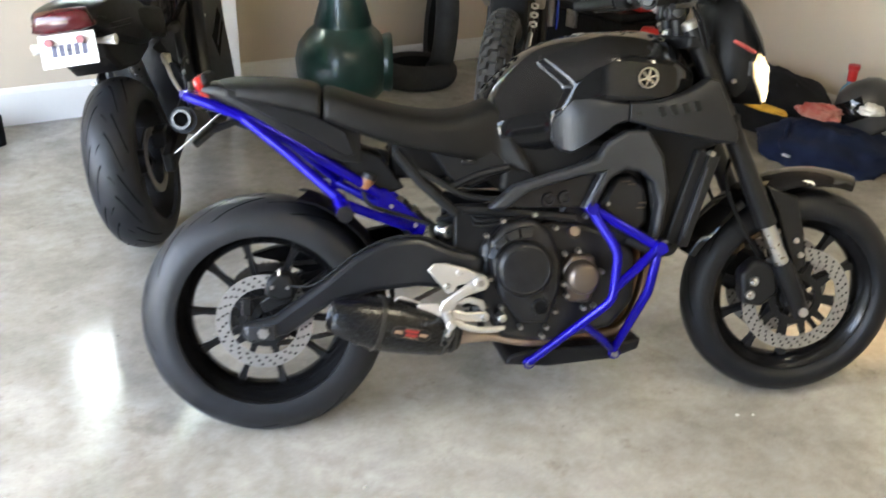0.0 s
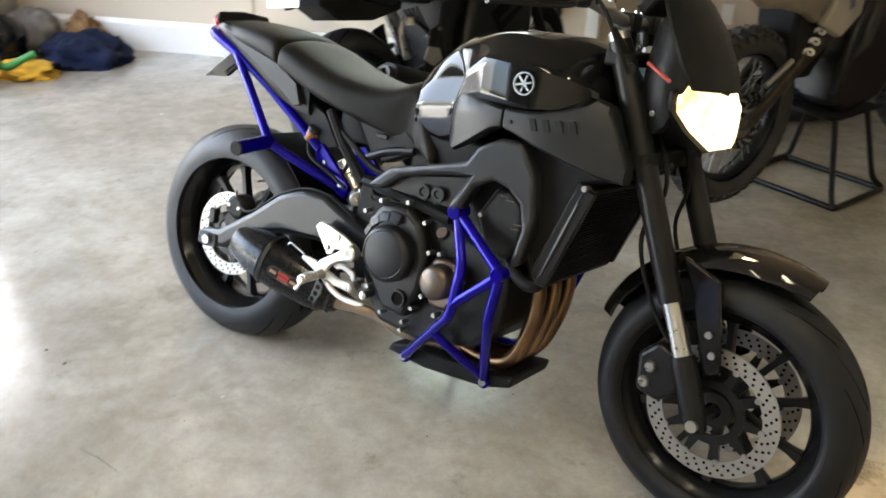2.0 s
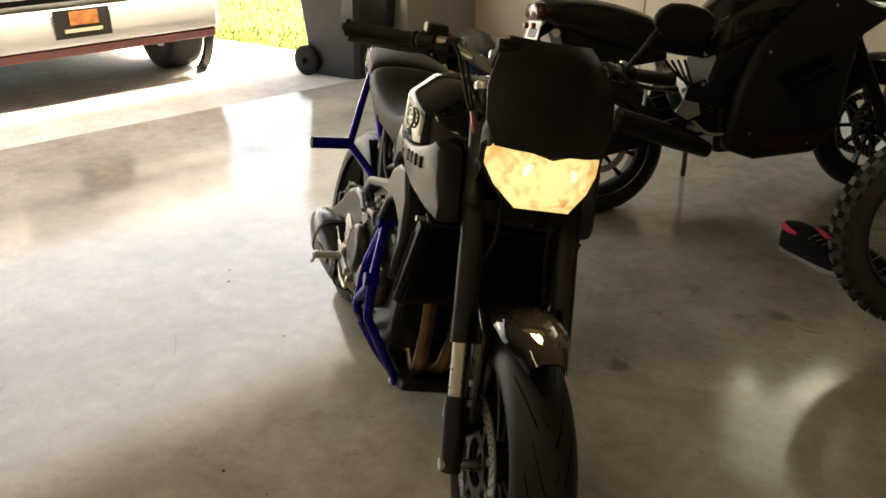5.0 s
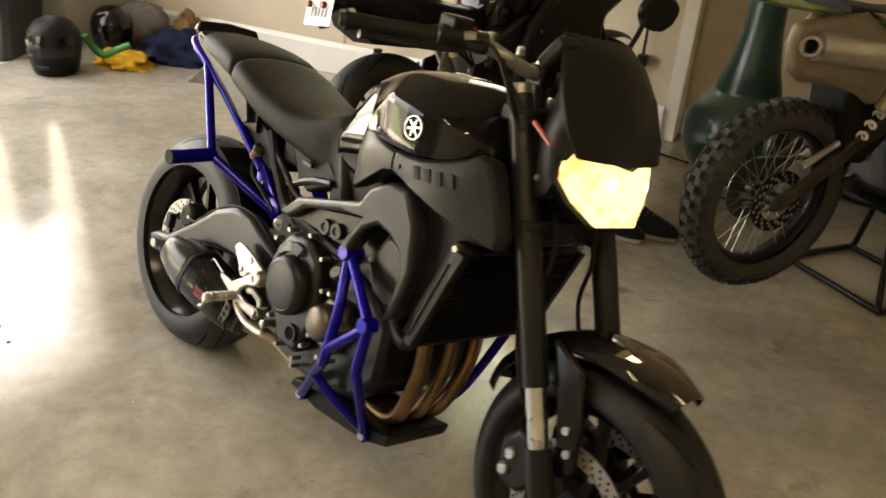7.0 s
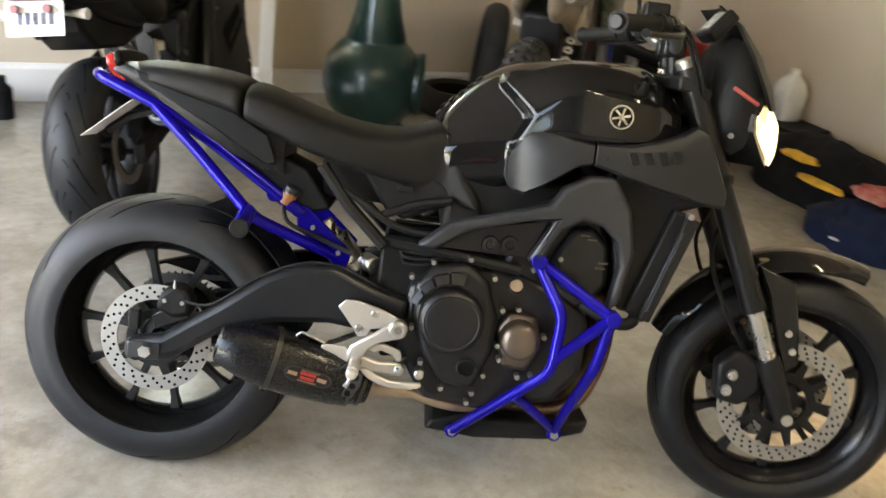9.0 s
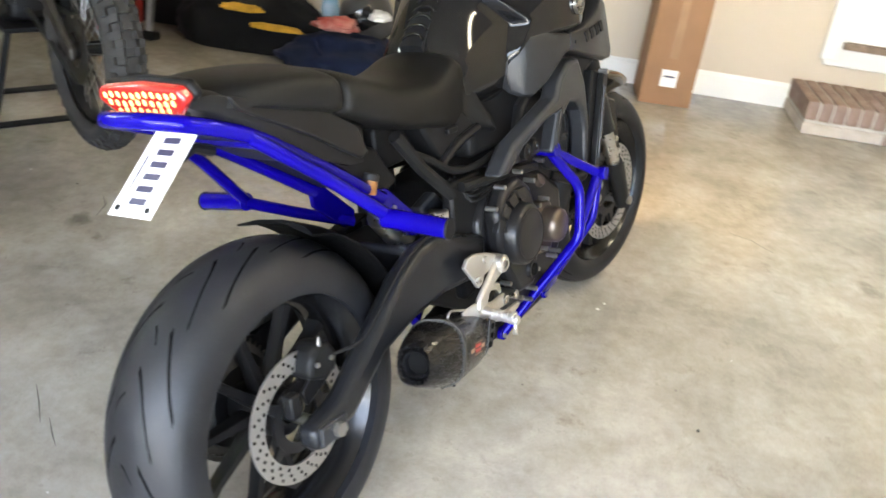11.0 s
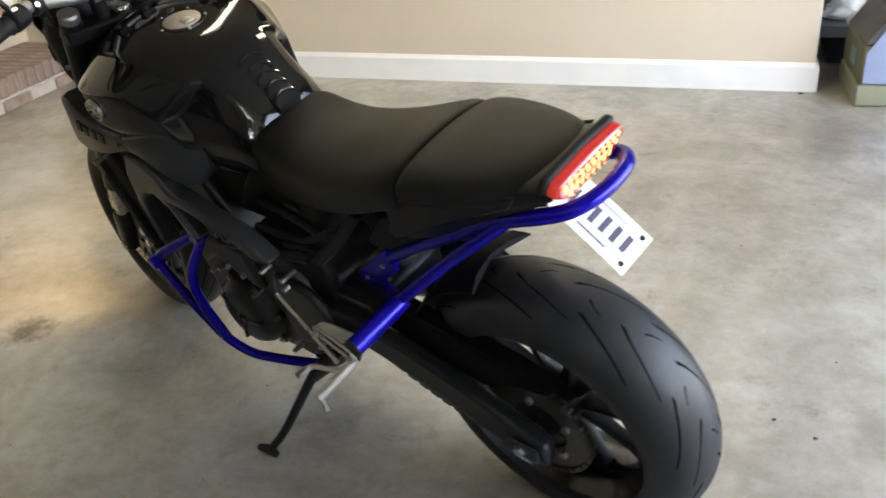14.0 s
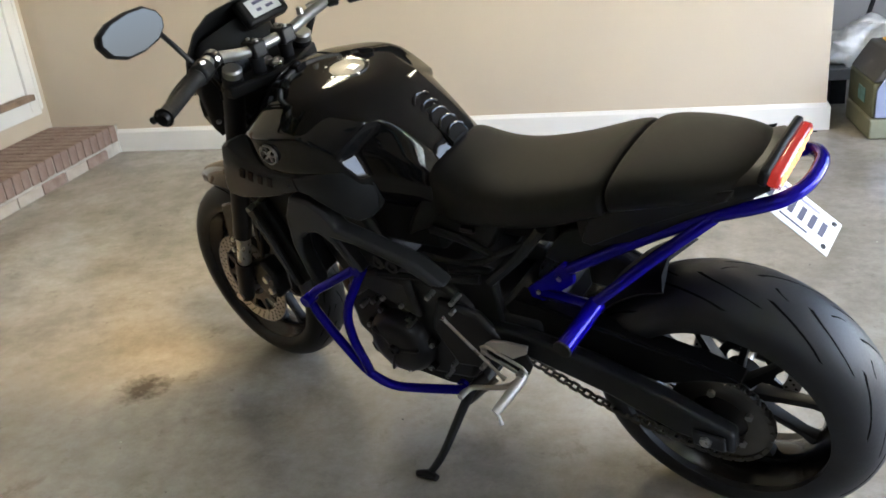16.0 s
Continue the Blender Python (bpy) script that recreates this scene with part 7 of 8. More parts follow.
for sg in (-1, 1):
    part("brake_disc", disc_shape(.149, .112, sg * .068), DISC_STEEL, sw2)
    tagged(part("drill_hole", drill_holes(.149, .112, sg * .068, n=30, r=.006), HOLE_DARK, sw2), kind="stuff")
    part("fork_leg", Shape().tube([(1.38, sg * .11, .28), (1.37, sg * .11, .33), (1.12, sg * .11, .84)], [.024, .028, .026], 14), SATIN_BLACK, sport)
    part("side_fairing", Shape().prism([(.50, .28), (.56, .52), (.66, .72), (.80, .84), (1.02, .98), (1.26, 1.02), (1.38, .92), (1.32, .82), (1.14, .72), (1.10, .55), (1.06, .34), (.95, .23), (.66, .22)], sg * .225, sg * .16), FAIR, sport, "gloss black side fairing", bevel=.035)
    part("fairing_flash", Shape().prism([(.66, .26), (.95, .26), (1.02, .33), (.70, .31)], sg * .2275, sg * .22), RED_FLASH, sport, "dark red flash")
    part("nose_flash", Shape().prism([(1.02, .88), (1.20, .96), (1.33, .92), (1.18, .91)], sg * .2275, sg * .22), RED_FLASH, sport, "dark red flash")
    part("swingarm", Shape().prism([(-.05, .27), (-.04, .34), (.20, .40), (.50, .44), (.50, .34), (.20, .31)], sg * .155, sg * .115), SATIN_BLACK, sport, bevel=.01)
    part("seat_rail", Shape().prism([(-.20, .86), (.28, .70), (.46, .66), (.44, .78), (.10, .83), (-.25, .885)], sg * .115, sg * .05), FAIR, sport, "black tail side panel", bevel=.015)
    part("indicator", Shape().tube([(-.205, sg * .04, .805), (-.215, sg * .09, .803), (-.220, sg * .135, .802)], [.006, .010, .018], 10), mat("clear_indicator", (0.6, 0.6, 0.58), 0.2), sport, "pale turn signal")
    part("footrest_hanger", Shape().prism([(.30, .40), (.36, .56), (.44, .58), (.46, .42), (.38, .34)], sg * .175, sg * .16), SATIN_BLACK, sport, "black footrest hanger", bevel=.006)
    part("footrest", Shape().rod((.36, sg * .17, .38), (.36, sg * .27, .38), .011), ALU, sport)
    part("clip_on", Shape().tube([(1.05, sg * .12, .92), (1.02, sg * .22, .93), (.97, sg * .36, .92)], .014, 10), RUBBER, sport)
    part("sport_mirror", Shape().ball((1.16, sg * .34, 1.12), (.02, .07, .045), 14), FAIR, sport, smooth=60)
    part("sport_mirror_stalk", Shape().tube([(1.22, sg * .14, 1.04), (1.18, sg * .26, 1.10)], .008, 8), SATIN_BLACK, sport)
sec = [(-.24, .05, .930, .865), (-.20, .08, .948, .845), (-.10, .115, .895, .80), (.08, .135, .875, .76), (.20, .15, .84, .72), (.36, .15, .80, .68), (.50, .12, .80, .66)]
part("seat", Shape().loft([ring(*q, crown=.01, shoulder=.04) for q in sec]), SEAT_VINYL, sport, smooth=60, subsurf=1)
sec = [(.46, .10, .82, .64), (.56, .15, .93, .66), (.72, .19, 1.0, .68), (.90, .19, 1.0, .72), (1.02, .15, .95, .76)]
part("fuel_tank", Shape().loft([ring(*q, crown=.03, shoulder=.10) for q in sec]), GLOSS_BLACK, sport, smooth=60, subsurf=1)
sec = [(.98, .17, 1.02, .70), (1.10, .19, 1.09, .72), (1.24, .18, 1.06, .78), (1.38, .13, .97, .82), (1.47, .05, .90, .85)]
part("nose_fairing", Shape().loft([ring(*q, crown=.03, shoulder=.12) for q in sec]), FAIR, sport, "black nose fairing", smooth=60, subsurf=1)
part("engine", Shape().box((.50, -.16, .25), (1.02, .16, .70)), ENGINE_BLACK, sport, bevel=.03)
part("muffler", Shape().tube([(.46, -.15, .27), (.30, -.19, .34), (.02, -.21, .44)], [.035, .050, .050], 18), SATIN_BLACK, sport)
part("muffler_outlet", Shape().lathe([(.026, .0), (.036, .002), (.036, .03), (.026, .03)], 20, Matrix.Translation((.02, -.21, .44)) @ Matrix.Rotation(radians(-70), 4, "Y"), closed=True), CHAIN_STEEL, sport)
part("muffler_bore", Shape().rod((.012, -.211, .443), (.016, -.2105, .4415), .027, n=20), HOLE_DARK, sport)
part("front_fender", Shape().loft([[Vector((1.38 + r_ * math.cos(a), yy, .296 + r_ * math.sin(a))) for r_, yy in ((.31, -.07), (.335, -.04), (.34, 0), (.335, .04), (.31, .07), (.325, .03), (.33, 0), (.325, -.03))] for a in np.linspace(radians(62), radians(150), 14)]), FAIR, sport, smooth=50)
part("tail_cowl", Shape().loft([ring(*q, crown=.02, shoulder=.05) for q in ((-.265, .085, .925, .865), (-.24, .110, .940, .845), (-.14, .125, .945, .800), (.0, .135, .930, .745), (.18, .140, .880, .690), (.30, .125, .820, .670))]), FAIR, sport, "black tail cowl", smooth=60, subsurf=1)
part("undertail", Shape().prism([(-.20, .85), (-.17, .74), (-.08, .67), (.12, .64), (.30, .66), (.30, .76), (.0, .82)], -.085, .085), MATTE_BLACK, sport, "black undertail tray", bevel=.015)
part("plate_arm", Shape().tube([(-.14, 0, .84), (-.21, 0, .82), (-.265, 0, .79), (-.26, 0, .74)], .022, 8), MATTE_BLACK, sport)
splate = part("number_plate", Shape().box((-.001, -.089, -.051), (.001, .089, .051), pose(-.280, 0, .80) @ Matrix.Rotation(radians(18), 4, "Y")), WHITE_PAINT, sport, "white plate with dark bars")
for k in range(5):
    part("plate_bar", Shape().box((-.002, -.06 + .024 * k, -.018), (-.001, -.043 + .024 * k, .018), pose(-.280, 0, .80) @ Matrix.Rotation(radians(18), 4, "Y")), PLATE_INK, splate)
for y in (-.05, .05):
    part("plate_reflector", Shape().rod((-.300, y, .832), (-.282, y, .829), .013, n=12), mat("dull_red_reflector", (0.16, 0.012, 0.018), 0.3), splate, "small red reflector")
part("tail_lamp", Shape().loft([[Vector((x, y * w, z)) for y, z in ((-1, z0 + .012), (-.8, z1), (0, z1 + .006), (.8, z1), (1, z0 + .012), (.6, z0), (-.6, z0))] for x, w, z0, z1 in ((-.287, .078, .862, .902), (-.275, .098, .852, .915), (-.250, .100, .850, .920))]), mat("dark_red_lens", (0.055, 0.004, 0.006), 0.2, coat=0.3), sport, "unlit dark red tail lamp", smooth=60)
part("side_stand", Shape().tube([(.50, .12, .28), (.56, .24, .16), (.60, .34, .055)], .012, 10), SATIN_BLACK, sport)
# running gear that shows under the tail
for x, z in ((.33, .54), (.42, .56), (.38, .40)):
    for sg in (-1, 1):
        part("hanger_bolt", Shape().rod((x, sg * .172, z), (x, sg * .182, z), .010, n=8), STEEL, sport)
part("frame_spar", Shape().prism([(.42, .50), (.50, .66), (.72, .78), (.98, .80), (.98, .72), (.74, .68), (.56, .58), (.50, .44)], -.17, -.13), SWING_GREY, sport, "dark cast frame spar", bevel=.012)
part("heel_guard", Shape().prism([(.29, .45), (.33, .50), (.40, .48), (.41, .43), (.35, .41)], -.186, -.178), ALU, sport, "bright heel guard", bevel=.003)
part("brake_pedal", Shape().tube([(.38, -.185, .40), (.44, -.19, .35), (.52, -.19, .34), (.55, -.20, .345)], .007, 8, 4), ALU, sport)
part("fluid_cup", Shape().lathe([(.001, 0), (.018, 0), (.019, .03), (.001, .031)], 16, pose(.27, -.14, .60)), mat("pale_fluid_cup", (0.45, 0.42, 0.36), 0.3), sport, "small pale fluid cup")
part("exhaust_strap", Shape().tube([(.14, -.205, .49), (.17, -.17, .56), (.24, -.14, .64)], .008, 8, 3), ALU, sport, "bright exhaust hanger strap")
part("rear_caliper", Shape().box((.03, -.13, .34), (.12, -.07, .41)), SWING_GREY, sport, bevel=.01)
part("chain_guard", Shape().prism([(.02, .42), (.40, .50), (.40, .48), (.03, .40)], .08, .10), MATTE_BLACK, sport)
part("shock", Shape().tube([(.30, 0, .66), (.40, 0, .44)], .03, 14), STEEL, sport, "bright rear shock")
for k in range(4):
    part("hose", Shape().tube([(.28 + .03 * k, -.10, .66), (.34 + .02 * k, -.15, .58 - .02 * k), (.46, -.165, .52 - .025 * k), (.58, -.15, .50)], .006, 6, 4), RUBBER, sport)
part("tail_grab", Shape().tube([(-.20, -.085, .845), (-.15, -.115, .835), (-.02, -.135, .82)], .010, 8, 4), SATIN_BLACK, sport)
part("fairing_vent", Shape().prism([(.74, .58), (.98, .66), (1.02, .58), (.80, .48)], -.2275, -.215), HOLE_DARK, sport)
part("vent_fin", Shape().prism([(.80, .54), (1.00, .62), (1.00, .605), (.80, .525)], -.230, -.216), FAIR, sport)
for x, z in ((.62, .34), (.70, .68), (1.0, .86), (1.05, .40), (.90, .28)):
    part("fairing_bolt", Shape().rod((x, -.2255, z), (x, -.2285, z), .007, n=10), STEEL, sport)
part("wind_screen", Shape().loft([[Vector((x, y * w, z)) for y in (-1, -.5, 0, .5, 1)] + [Vector((x - .006, y * w, z)) for y in (1, .5, 0, -.5, -1)] for x, w, z in ((1.32, .12, 1.02), (1.20, .13, 1.14), (1.10, .11, 1.22))]), GLOSS_BLACK, sport, "dark tinted wind screen", smooth=50)

# ---- dirt bike on a stand ----
KNOB = mat("dusty_knobbly_rubber", (0.020, 0.019, 0.018), 0.75, vary=0.3, scale=12, bump=0.4, bump_scale=120, second=(0.034, 0.032, 0.029))
dirt = thing("dirt_bike", pose(1.521, 1.184, .043) @ pose(0, 0, 0, 0, 0, 48), "white and black dirt bike lifted on a black stand", "motorcycle")
# cream plastic; the shade it stands in is put into the colour
CREAM_SHADED = mat("shaded_cream_panel", (0.135, 0.110, 0.078), 0.42, vary=0.3, scale=9, bump=0.1, second=(0.19, 0.16, 0.115))
def knobby(name, c, R, w, rim):
    wh = part(name, Shape().lathe([(rim + .012, -.028), (rim, -.03), (rim - .012, -.012), (rim - .012, .012), (rim, .03), (rim + .012, .028), (rim + .004, 0)], 48, AX_Y, closed=True).lathe([(.012, -.07), (.03, -.068), (.026, -.03), (.026, .03), (.03, .068), (.012, .07)], 20, AX_Y), SATIN_BLACK, dirt, "black rim", smooth=40)
    wh.matrix_local = Matrix.Translation(c)
    ty = Shape().lathe([(rim + .008, -w * .62)] + [(R - .018 - w * .75 + w * .75 * math.cos(a), w * math.sin(a)) for a in np.linspace(-1.7, 1.7, 13)] + [(rim + .008, w * .62)], 56, AX_Y)
    part("tyre", ty, KNOB, wh, "knobbly off-road tyre", smooth=50)
    kn = Shape()
    for k in range(40):
        for ang, wid in ((0, .016), (.62, .013), (-.62, .013), (1.12, .011), (-1.12, .011)):
            m = Matrix.Rotation(2 * math.pi * (k + (.5 if abs(ang) in (.62,) else 0)) / 40, 4, "Y") @ Matrix.Translation((R - .018 - w * .75, 0, 0)) @ Matrix.Rotation(ang * 0.9, 4, "Z") @ Matrix.Translation((w * .75, 0, 0))
            kn.box((-.006, -wid, -.012), (.017, wid, .012), m)
    tagged(part("tread_block", kn, KNOB, wh, smooth=0), kind="stuff")
    sk = Shape()
    for k in range(36):
        a = 2 * math.pi * k / 36
        b = a + (.5 if k % 2 else -.5)
        sg = 1 if k % 4 < 2 else -1
        sk.tube([(.028 * math.cos(b), sg * .035, .028 * math.sin(b)), ((rim - .01) * math.cos(a), sg * .008, (rim - .01) * math.sin(a))], .0018, 5)
    tagged(part("spoke", sk, BAR_GREY, wh, smooth=0), kind="stuff")
    return wh
dw1 = knobby("rear_wheel", (0, 0, .385), .344, .066, .240)
dw2 = knobby("front_wheel", (1.46, 0, .40), .345, .052, .268)
part("brake_disc", disc_shape(.110, .07, -.06), SATIN_BLACK, dw1, "dark slotted rear disc")
tagged(part("drill_hole", drill_holes(.110, .07, -.06, n=14, r=.007), STEEL, dw1), kind="stuff")
part("sprocket", disc_shape(.115, .06, .06), CHAIN_STEEL, dw1)
part("brake_disc", disc_shape(.13, .10, .06), DISC_STEEL, dw2)
for sg in (-1, 1):
    part("swingarm", Shape().prism([(-.05, .36), (-.04, .405), (.05, .450), (.30, .635), (.48, .72), (.52, .68), (.32, .575), (.10, .425), (.0, .362)], sg * .095, sg * .070), mat("worn_brown_alloy", (0.055, 0.046, 0.037), 0.45, metal=0.6, vary=0.35, scale=20, bump=0.2), dirt, "worn dusty swingarm", bevel=.008)
    part("fork_leg", Shape().tube([(1.46, sg * .10, .38), (1.44, sg * .10, .45), (1.12, sg * .10, 1.12)], [.026, .029, .027], 14), ALU, dirt, "grey fork leg")
    part("fork_guard", Shape().prism([(1.42, .36), (1.50, .40), (1.38, .72), (1.32, .72)], sg * .145, sg * .132), mat("blue_guard", (0.02, 0.05, 0.42), 0.4, vary=0.15), dirt, "blue plastic fork guard", bevel=.006)
    part("side_panel", Shape().prism([(-.17, 1.005), (-.185, .93), (-.160, .85), (-.10, .815), (.04, .80), (.17, .765), (.25, .72), (.31, .80), (.28, .95), (.12, 1.03)] if sg < 0 else [(.10, .98), (.12, .82), (.25, .74), (.31, .80), (.28, .95), (.16, 1.0)], sg * .130, sg * .075), CREAM_SHADED, dirt, "cream side panel with shade in its colour", bevel=.028)
    part("graphic_panel", Shape().prism([(.13, 1.03), (.29, .95), (.32, .80), (.27, .72), (.40, .66), (.52, .74), (.52, .98), (.30, 1.02)], sg * .142, sg * .10), mat("white_graphic_panel", (0.30, 0.27, 0.22), 0.45, vary=0.2, scale=6), dirt, "white panel with dark graphics", bevel=.012)
    for k in range(4):
        part("graphic_bar", Shape().prism([(.30 + .035 * k, .96 - .05 * k), (.33 + .035 * k, .965 - .05 * k), (.345 + .035 * k, .925 - .05 * k), (.315 + .035 * k, .915 - .05 * k)], sg * .1432, sg * .141), PLATE_INK, dirt)
    part("frame_tube", Shape().tube([(.50, sg * .12, .42), (.56, sg * .12, .72), (.82, sg * .10, .96), (1.12, 0, 1.02)], .02, 10, 3), SATIN_BLACK, dirt)
    part("tank_shroud", Shape().prism([(.72, .92), (1.06, 1.02), (1.20, .84), (1.08, .66), (.86, .76)], sg * .20, sg * .12), mat("graphic_shroud", (0.04, 0.10, 0.03), 0.35, vary=0.3, scale=12, second=(0.55, 0.55, 0.5)), dirt, "green and white graphic shroud", bevel=.02)
    part("handlebar", Shape().tube([(1.08, 0, 1.16), (1.06, sg * .16, 1.20), (1.0, sg * .38, 1.22)], .013, 10, 4), SATIN_BLACK, dirt)
part("muffler", Shape().tube([(.52, -.10, .84), (.20, -.125, .90), (-.10, -.128, .935)], [.035, .050, .046], 18), ALU, dirt, "dented aluminium muffler")
part("muffler_outlet", Shape().lathe([(.018, .0), (.026, .002), (.026, .02), (.018, .02)], 18, Matrix.Translation((-.125, -.133, .938)) @ Matrix.Rotation(radians(52), 4, "Z") @ Matrix.Rotation(radians(-90), 4, "Y") @ Matrix.Scale(1.25, 4), closed=True), STEEL, dirt, "bright round exhaust outlet")
part("outlet_bore", Shape().rod((-.124, -.132, .938), (-.128, -.137, .938), .021, n=18), HOLE_DARK, dirt)
sec = [(-.34, .06, 1.07, 1.062), (-.20, .085, 1.05, 1.035), (.0, .11, 1.03, 1.01), (.22, .12, 1.01, .98)]
part("rear_fender", Shape().loft([ring(*q, crown=.006, shoulder=.006) for q in sec]), mat("graphic_fender", (0.02, 0.02, 0.02), 0.35, vary=0.3, scale=16, second=(0.16, 0.30, 0.06)), dirt, "black and green rear fender", smooth=50)
sec = [(.05, .10, 1.06, 1.02), (.30, .11, 1.03, .96), (.60, .10, 1.02, .94), (.85, .08, 1.05, .96)]
part("seat", Shape().loft([ring(*q, crown=.01, shoulder=.03) for q in sec]), SEAT_VINYL, dirt, smooth=60)
part("engine", Shape().prism([(.50, .36), (.52, .56), (.66, .62), (.72, .84), (.88, .84), (.94, .60), (.98, .44), (.86, .34), (.62, .32)], -.12, .12), ENGINE_BLACK, dirt, bevel=.03)
part("mud_flap", Shape().prism([(.20, .52), (.16, .80), (.36, .86), (.44, .60), (.34, .50)], -.085, .085), MATTE_BLACK, dirt, bevel=.02)
part("shock_spring", Shape().tube([(.26 + .10 * t, -.098 + .020 * math.cos(26 * t), .60 + .15 * t + .020 * math.sin(26 * t)) for t in np.linspace(0, 1, 40)], .006, 6), WHITE_PAINT, dirt, "pale shock spring")
part("brake_rod", Shape().tube([(.02, -.105, .525), (.16, -.105, .600)], .011, 10), ALU, dirt, "bright metal rod")
part("shock", Shape().tube([(.42, 0, .50), (.50, 0, .84)], .035, 12), ALU, dirt)
part("front_plate", Shape().prism([(1.13, 1.02), (1.19, 1.02), (1.16, 1.24), (1.12, 1.24)], -.10, .10), WHITE_PAINT, dirt, "white front number board", bevel=.01)
part("front_fender", Shape().loft([ring(*q, crown=.012, shoulder=.014) for q in ((1.10, .07, .86, .845), (1.35, .085, .88, .865), (1.60, .075, .85, .835), (1.78, .05, .78, .77))]), WHITE_PAINT, dirt, "white front fender", smooth=50)
dch = Shape()
for k in range(44):
    t = k / 44
    for z0, z1 in ((.495, .47), (.275, .40)):
        dch.box((-.007, .052, -.006), (.007, .068, .006), Matrix.Translation((.5 * t, 0, z0 + (z1 - z0) * t)))
tagged(part("drive_chain", dch, CHAIN_STEEL, dirt, smooth=0), kind="stuff")
stand_d = thing("bike_stand", pose(1.521, 1.184, 0) @ pose(0, 0, 0, 0, 0, 48) @ pose(.66, 0, 0) @ Matrix.Scale(1.165, 4, Vector((0, 0, 1))), "black tubular lift stand under the dirt bike", "stand")
for sg in (-1, 1):
    part("leg", Shape().tube(soft([(-.12, sg * .12, .315), (-.16, sg * .20, .05), (-.20, sg * .24, .014), (.20, sg * .24, .014), (.16, sg * .20, .05), (.12, sg * .12, .315)], .05), .012, 10), SATIN_BLACK, stand_d)
part("top_plate", Shape().box((-.17, -.15, .305), (.17, .15, .32)), RUBBER, stand_d, bevel=.004)
for x in (-.19, .19):
    part("cross_bar", Shape().rod((x, -.24, .014), (x, .24, .014), .011), SATIN_BLACK, stand_d)

# ---- loose tyres by the side wall ----
def loose_tyre(m, R, w, label):
    ob = thing("loose_tyre", m, label, "tyre", "loose tyres")
    part("tread", tyre_shape(R, w, R * .66), KNOB, ob, smooth=60)
    part("bead", Shape().lathe([(R * .64, -w * .72), (R * .68, -w * .74), (R * .68, w * .74), (R * .64, w * .72)], 40, AX_Y, closed=True), RUBBER, ob)
    return ob
loose_tyre(pose(2.02, 2.78, .075, 90), .25, .075, "worn black tyre lying flat on the floor")
loose_tyre(pose(2.22, 2.84, .315, 0, 0, 66) @ pose(0, 0, 0, 5), .315, .07, "worn black tyre standing against the wall")

# ---- storage alcove ----
cooler = thing("cooler_tote", pose(-.92, -2.84, 0, 0, 0, 4), "olive and grey tote cooler with a yellow tag", "cooler")
OLIVE = mat("olive_fabric", (0.10, 0.098, 0.05), 0.7, vary=0.12, scale=12, bump=0.3, bump_scale=250)
part("base", Shape().box((-.16, -.21, .001), (.16, .21, .10)), mat("pale_olive_base", (0.20, 0.20, 0.13), 0.6, vary=0.1), cooler, bevel=.01)
part("body", Shape().box((-.155, -.205, .101), (.155, .205, .27)), OLIVE, cooler, bevel=.012)
part("flap", Shape().prism([(-.155, .271), (.155, .271), (.07, .40), (-.07, .40)], -.205, .205), mat("grey_flap", (0.06, 0.056, 0.054), 0.7, vary=0.15, bump=0.3, bump_scale=250), cooler, bevel=.01)
part("end_panel", Shape().prism([(-.14, .105), (.14, .105), (.14, .24), (.06, .37), (-.06, .37), (-.14, .24)], .206, .213), mat("blue_grey_panel", (0.22, 0.25, 0.36), 0.6, vary=0.1), cooler, "blue-grey end panel", bevel=.004)
part("tag", Shape().box((-.03, -.15, .401), (.03, .15, .412)), mat("yellow_tag", (0.75, 0.42, 0.04), 0.6), cooler, "yellow fabric tag", bevel=.003)
part("sticker", Shape().box((.156, -.02, .15), (.158, .09, .22)), mat("teal_sticker", (0.10, 0.22, 0.22), 0.5, vary=0.5, scale=30), cooler, "small teal sticker")
part("badge", Shape().rod((-.05, .213, .15), (-.05, .222, .15), .02, n=16), SATIN_BLACK, cooler)
shelf = thing("low_shelf", pose(-1.35, -3.55, 0), "dark low storage rack in the alcove", "shelf")
part("board", Shape().box((-.7, -.32, .14), (.72, .30, .20)), mat("grey_board", (0.10, 0.10, 0.10), 0.6), shelf, bevel=.005)
for x in (-.6, .6):
    part("foot", Shape().box((x - .04, -.28, 0), (x + .04, .26, .139)), MATTE_BLACK, shelf, bevel=.005)
solid("plastic_bag", lump((-.98, -3.50, .20), (.28, .26, .15), 21.2, .3), WHITE_CLOTH, "crumpled white plastic bag on the rack", "bag", smooth=60)
solid("plastic_bag", lump((-1.25, -3.42, .21), (.20, .18, .17), 22.2, .3), WHITE_CLOTH, "crumpled white plastic bag on the rack", "bag", smooth=60)
solid("red_cloth", lump((-1.55, -3.36, .205), (.22, .16, .20), 23.2, .3), fabric("bright_red_cloth", (0.48, 0.02, 0.03)), "bright red cloth bundle on the rack", "cloth", smooth=60)
solid("broom_handle", Shape().rod((-1.0, -4.3, 0), (-1.5, -4.52, 1.7), .014), SATIN_BLACK, "dark broom handle leaning on the back wall", "broom")
solid("beetle_speck", lump((-.565, -2.785, 0), (.012, .007, .004), 3.3, .2, 10), HOLE_DARK, "tiny dark speck of debris by the wall", "debris", smooth=60)

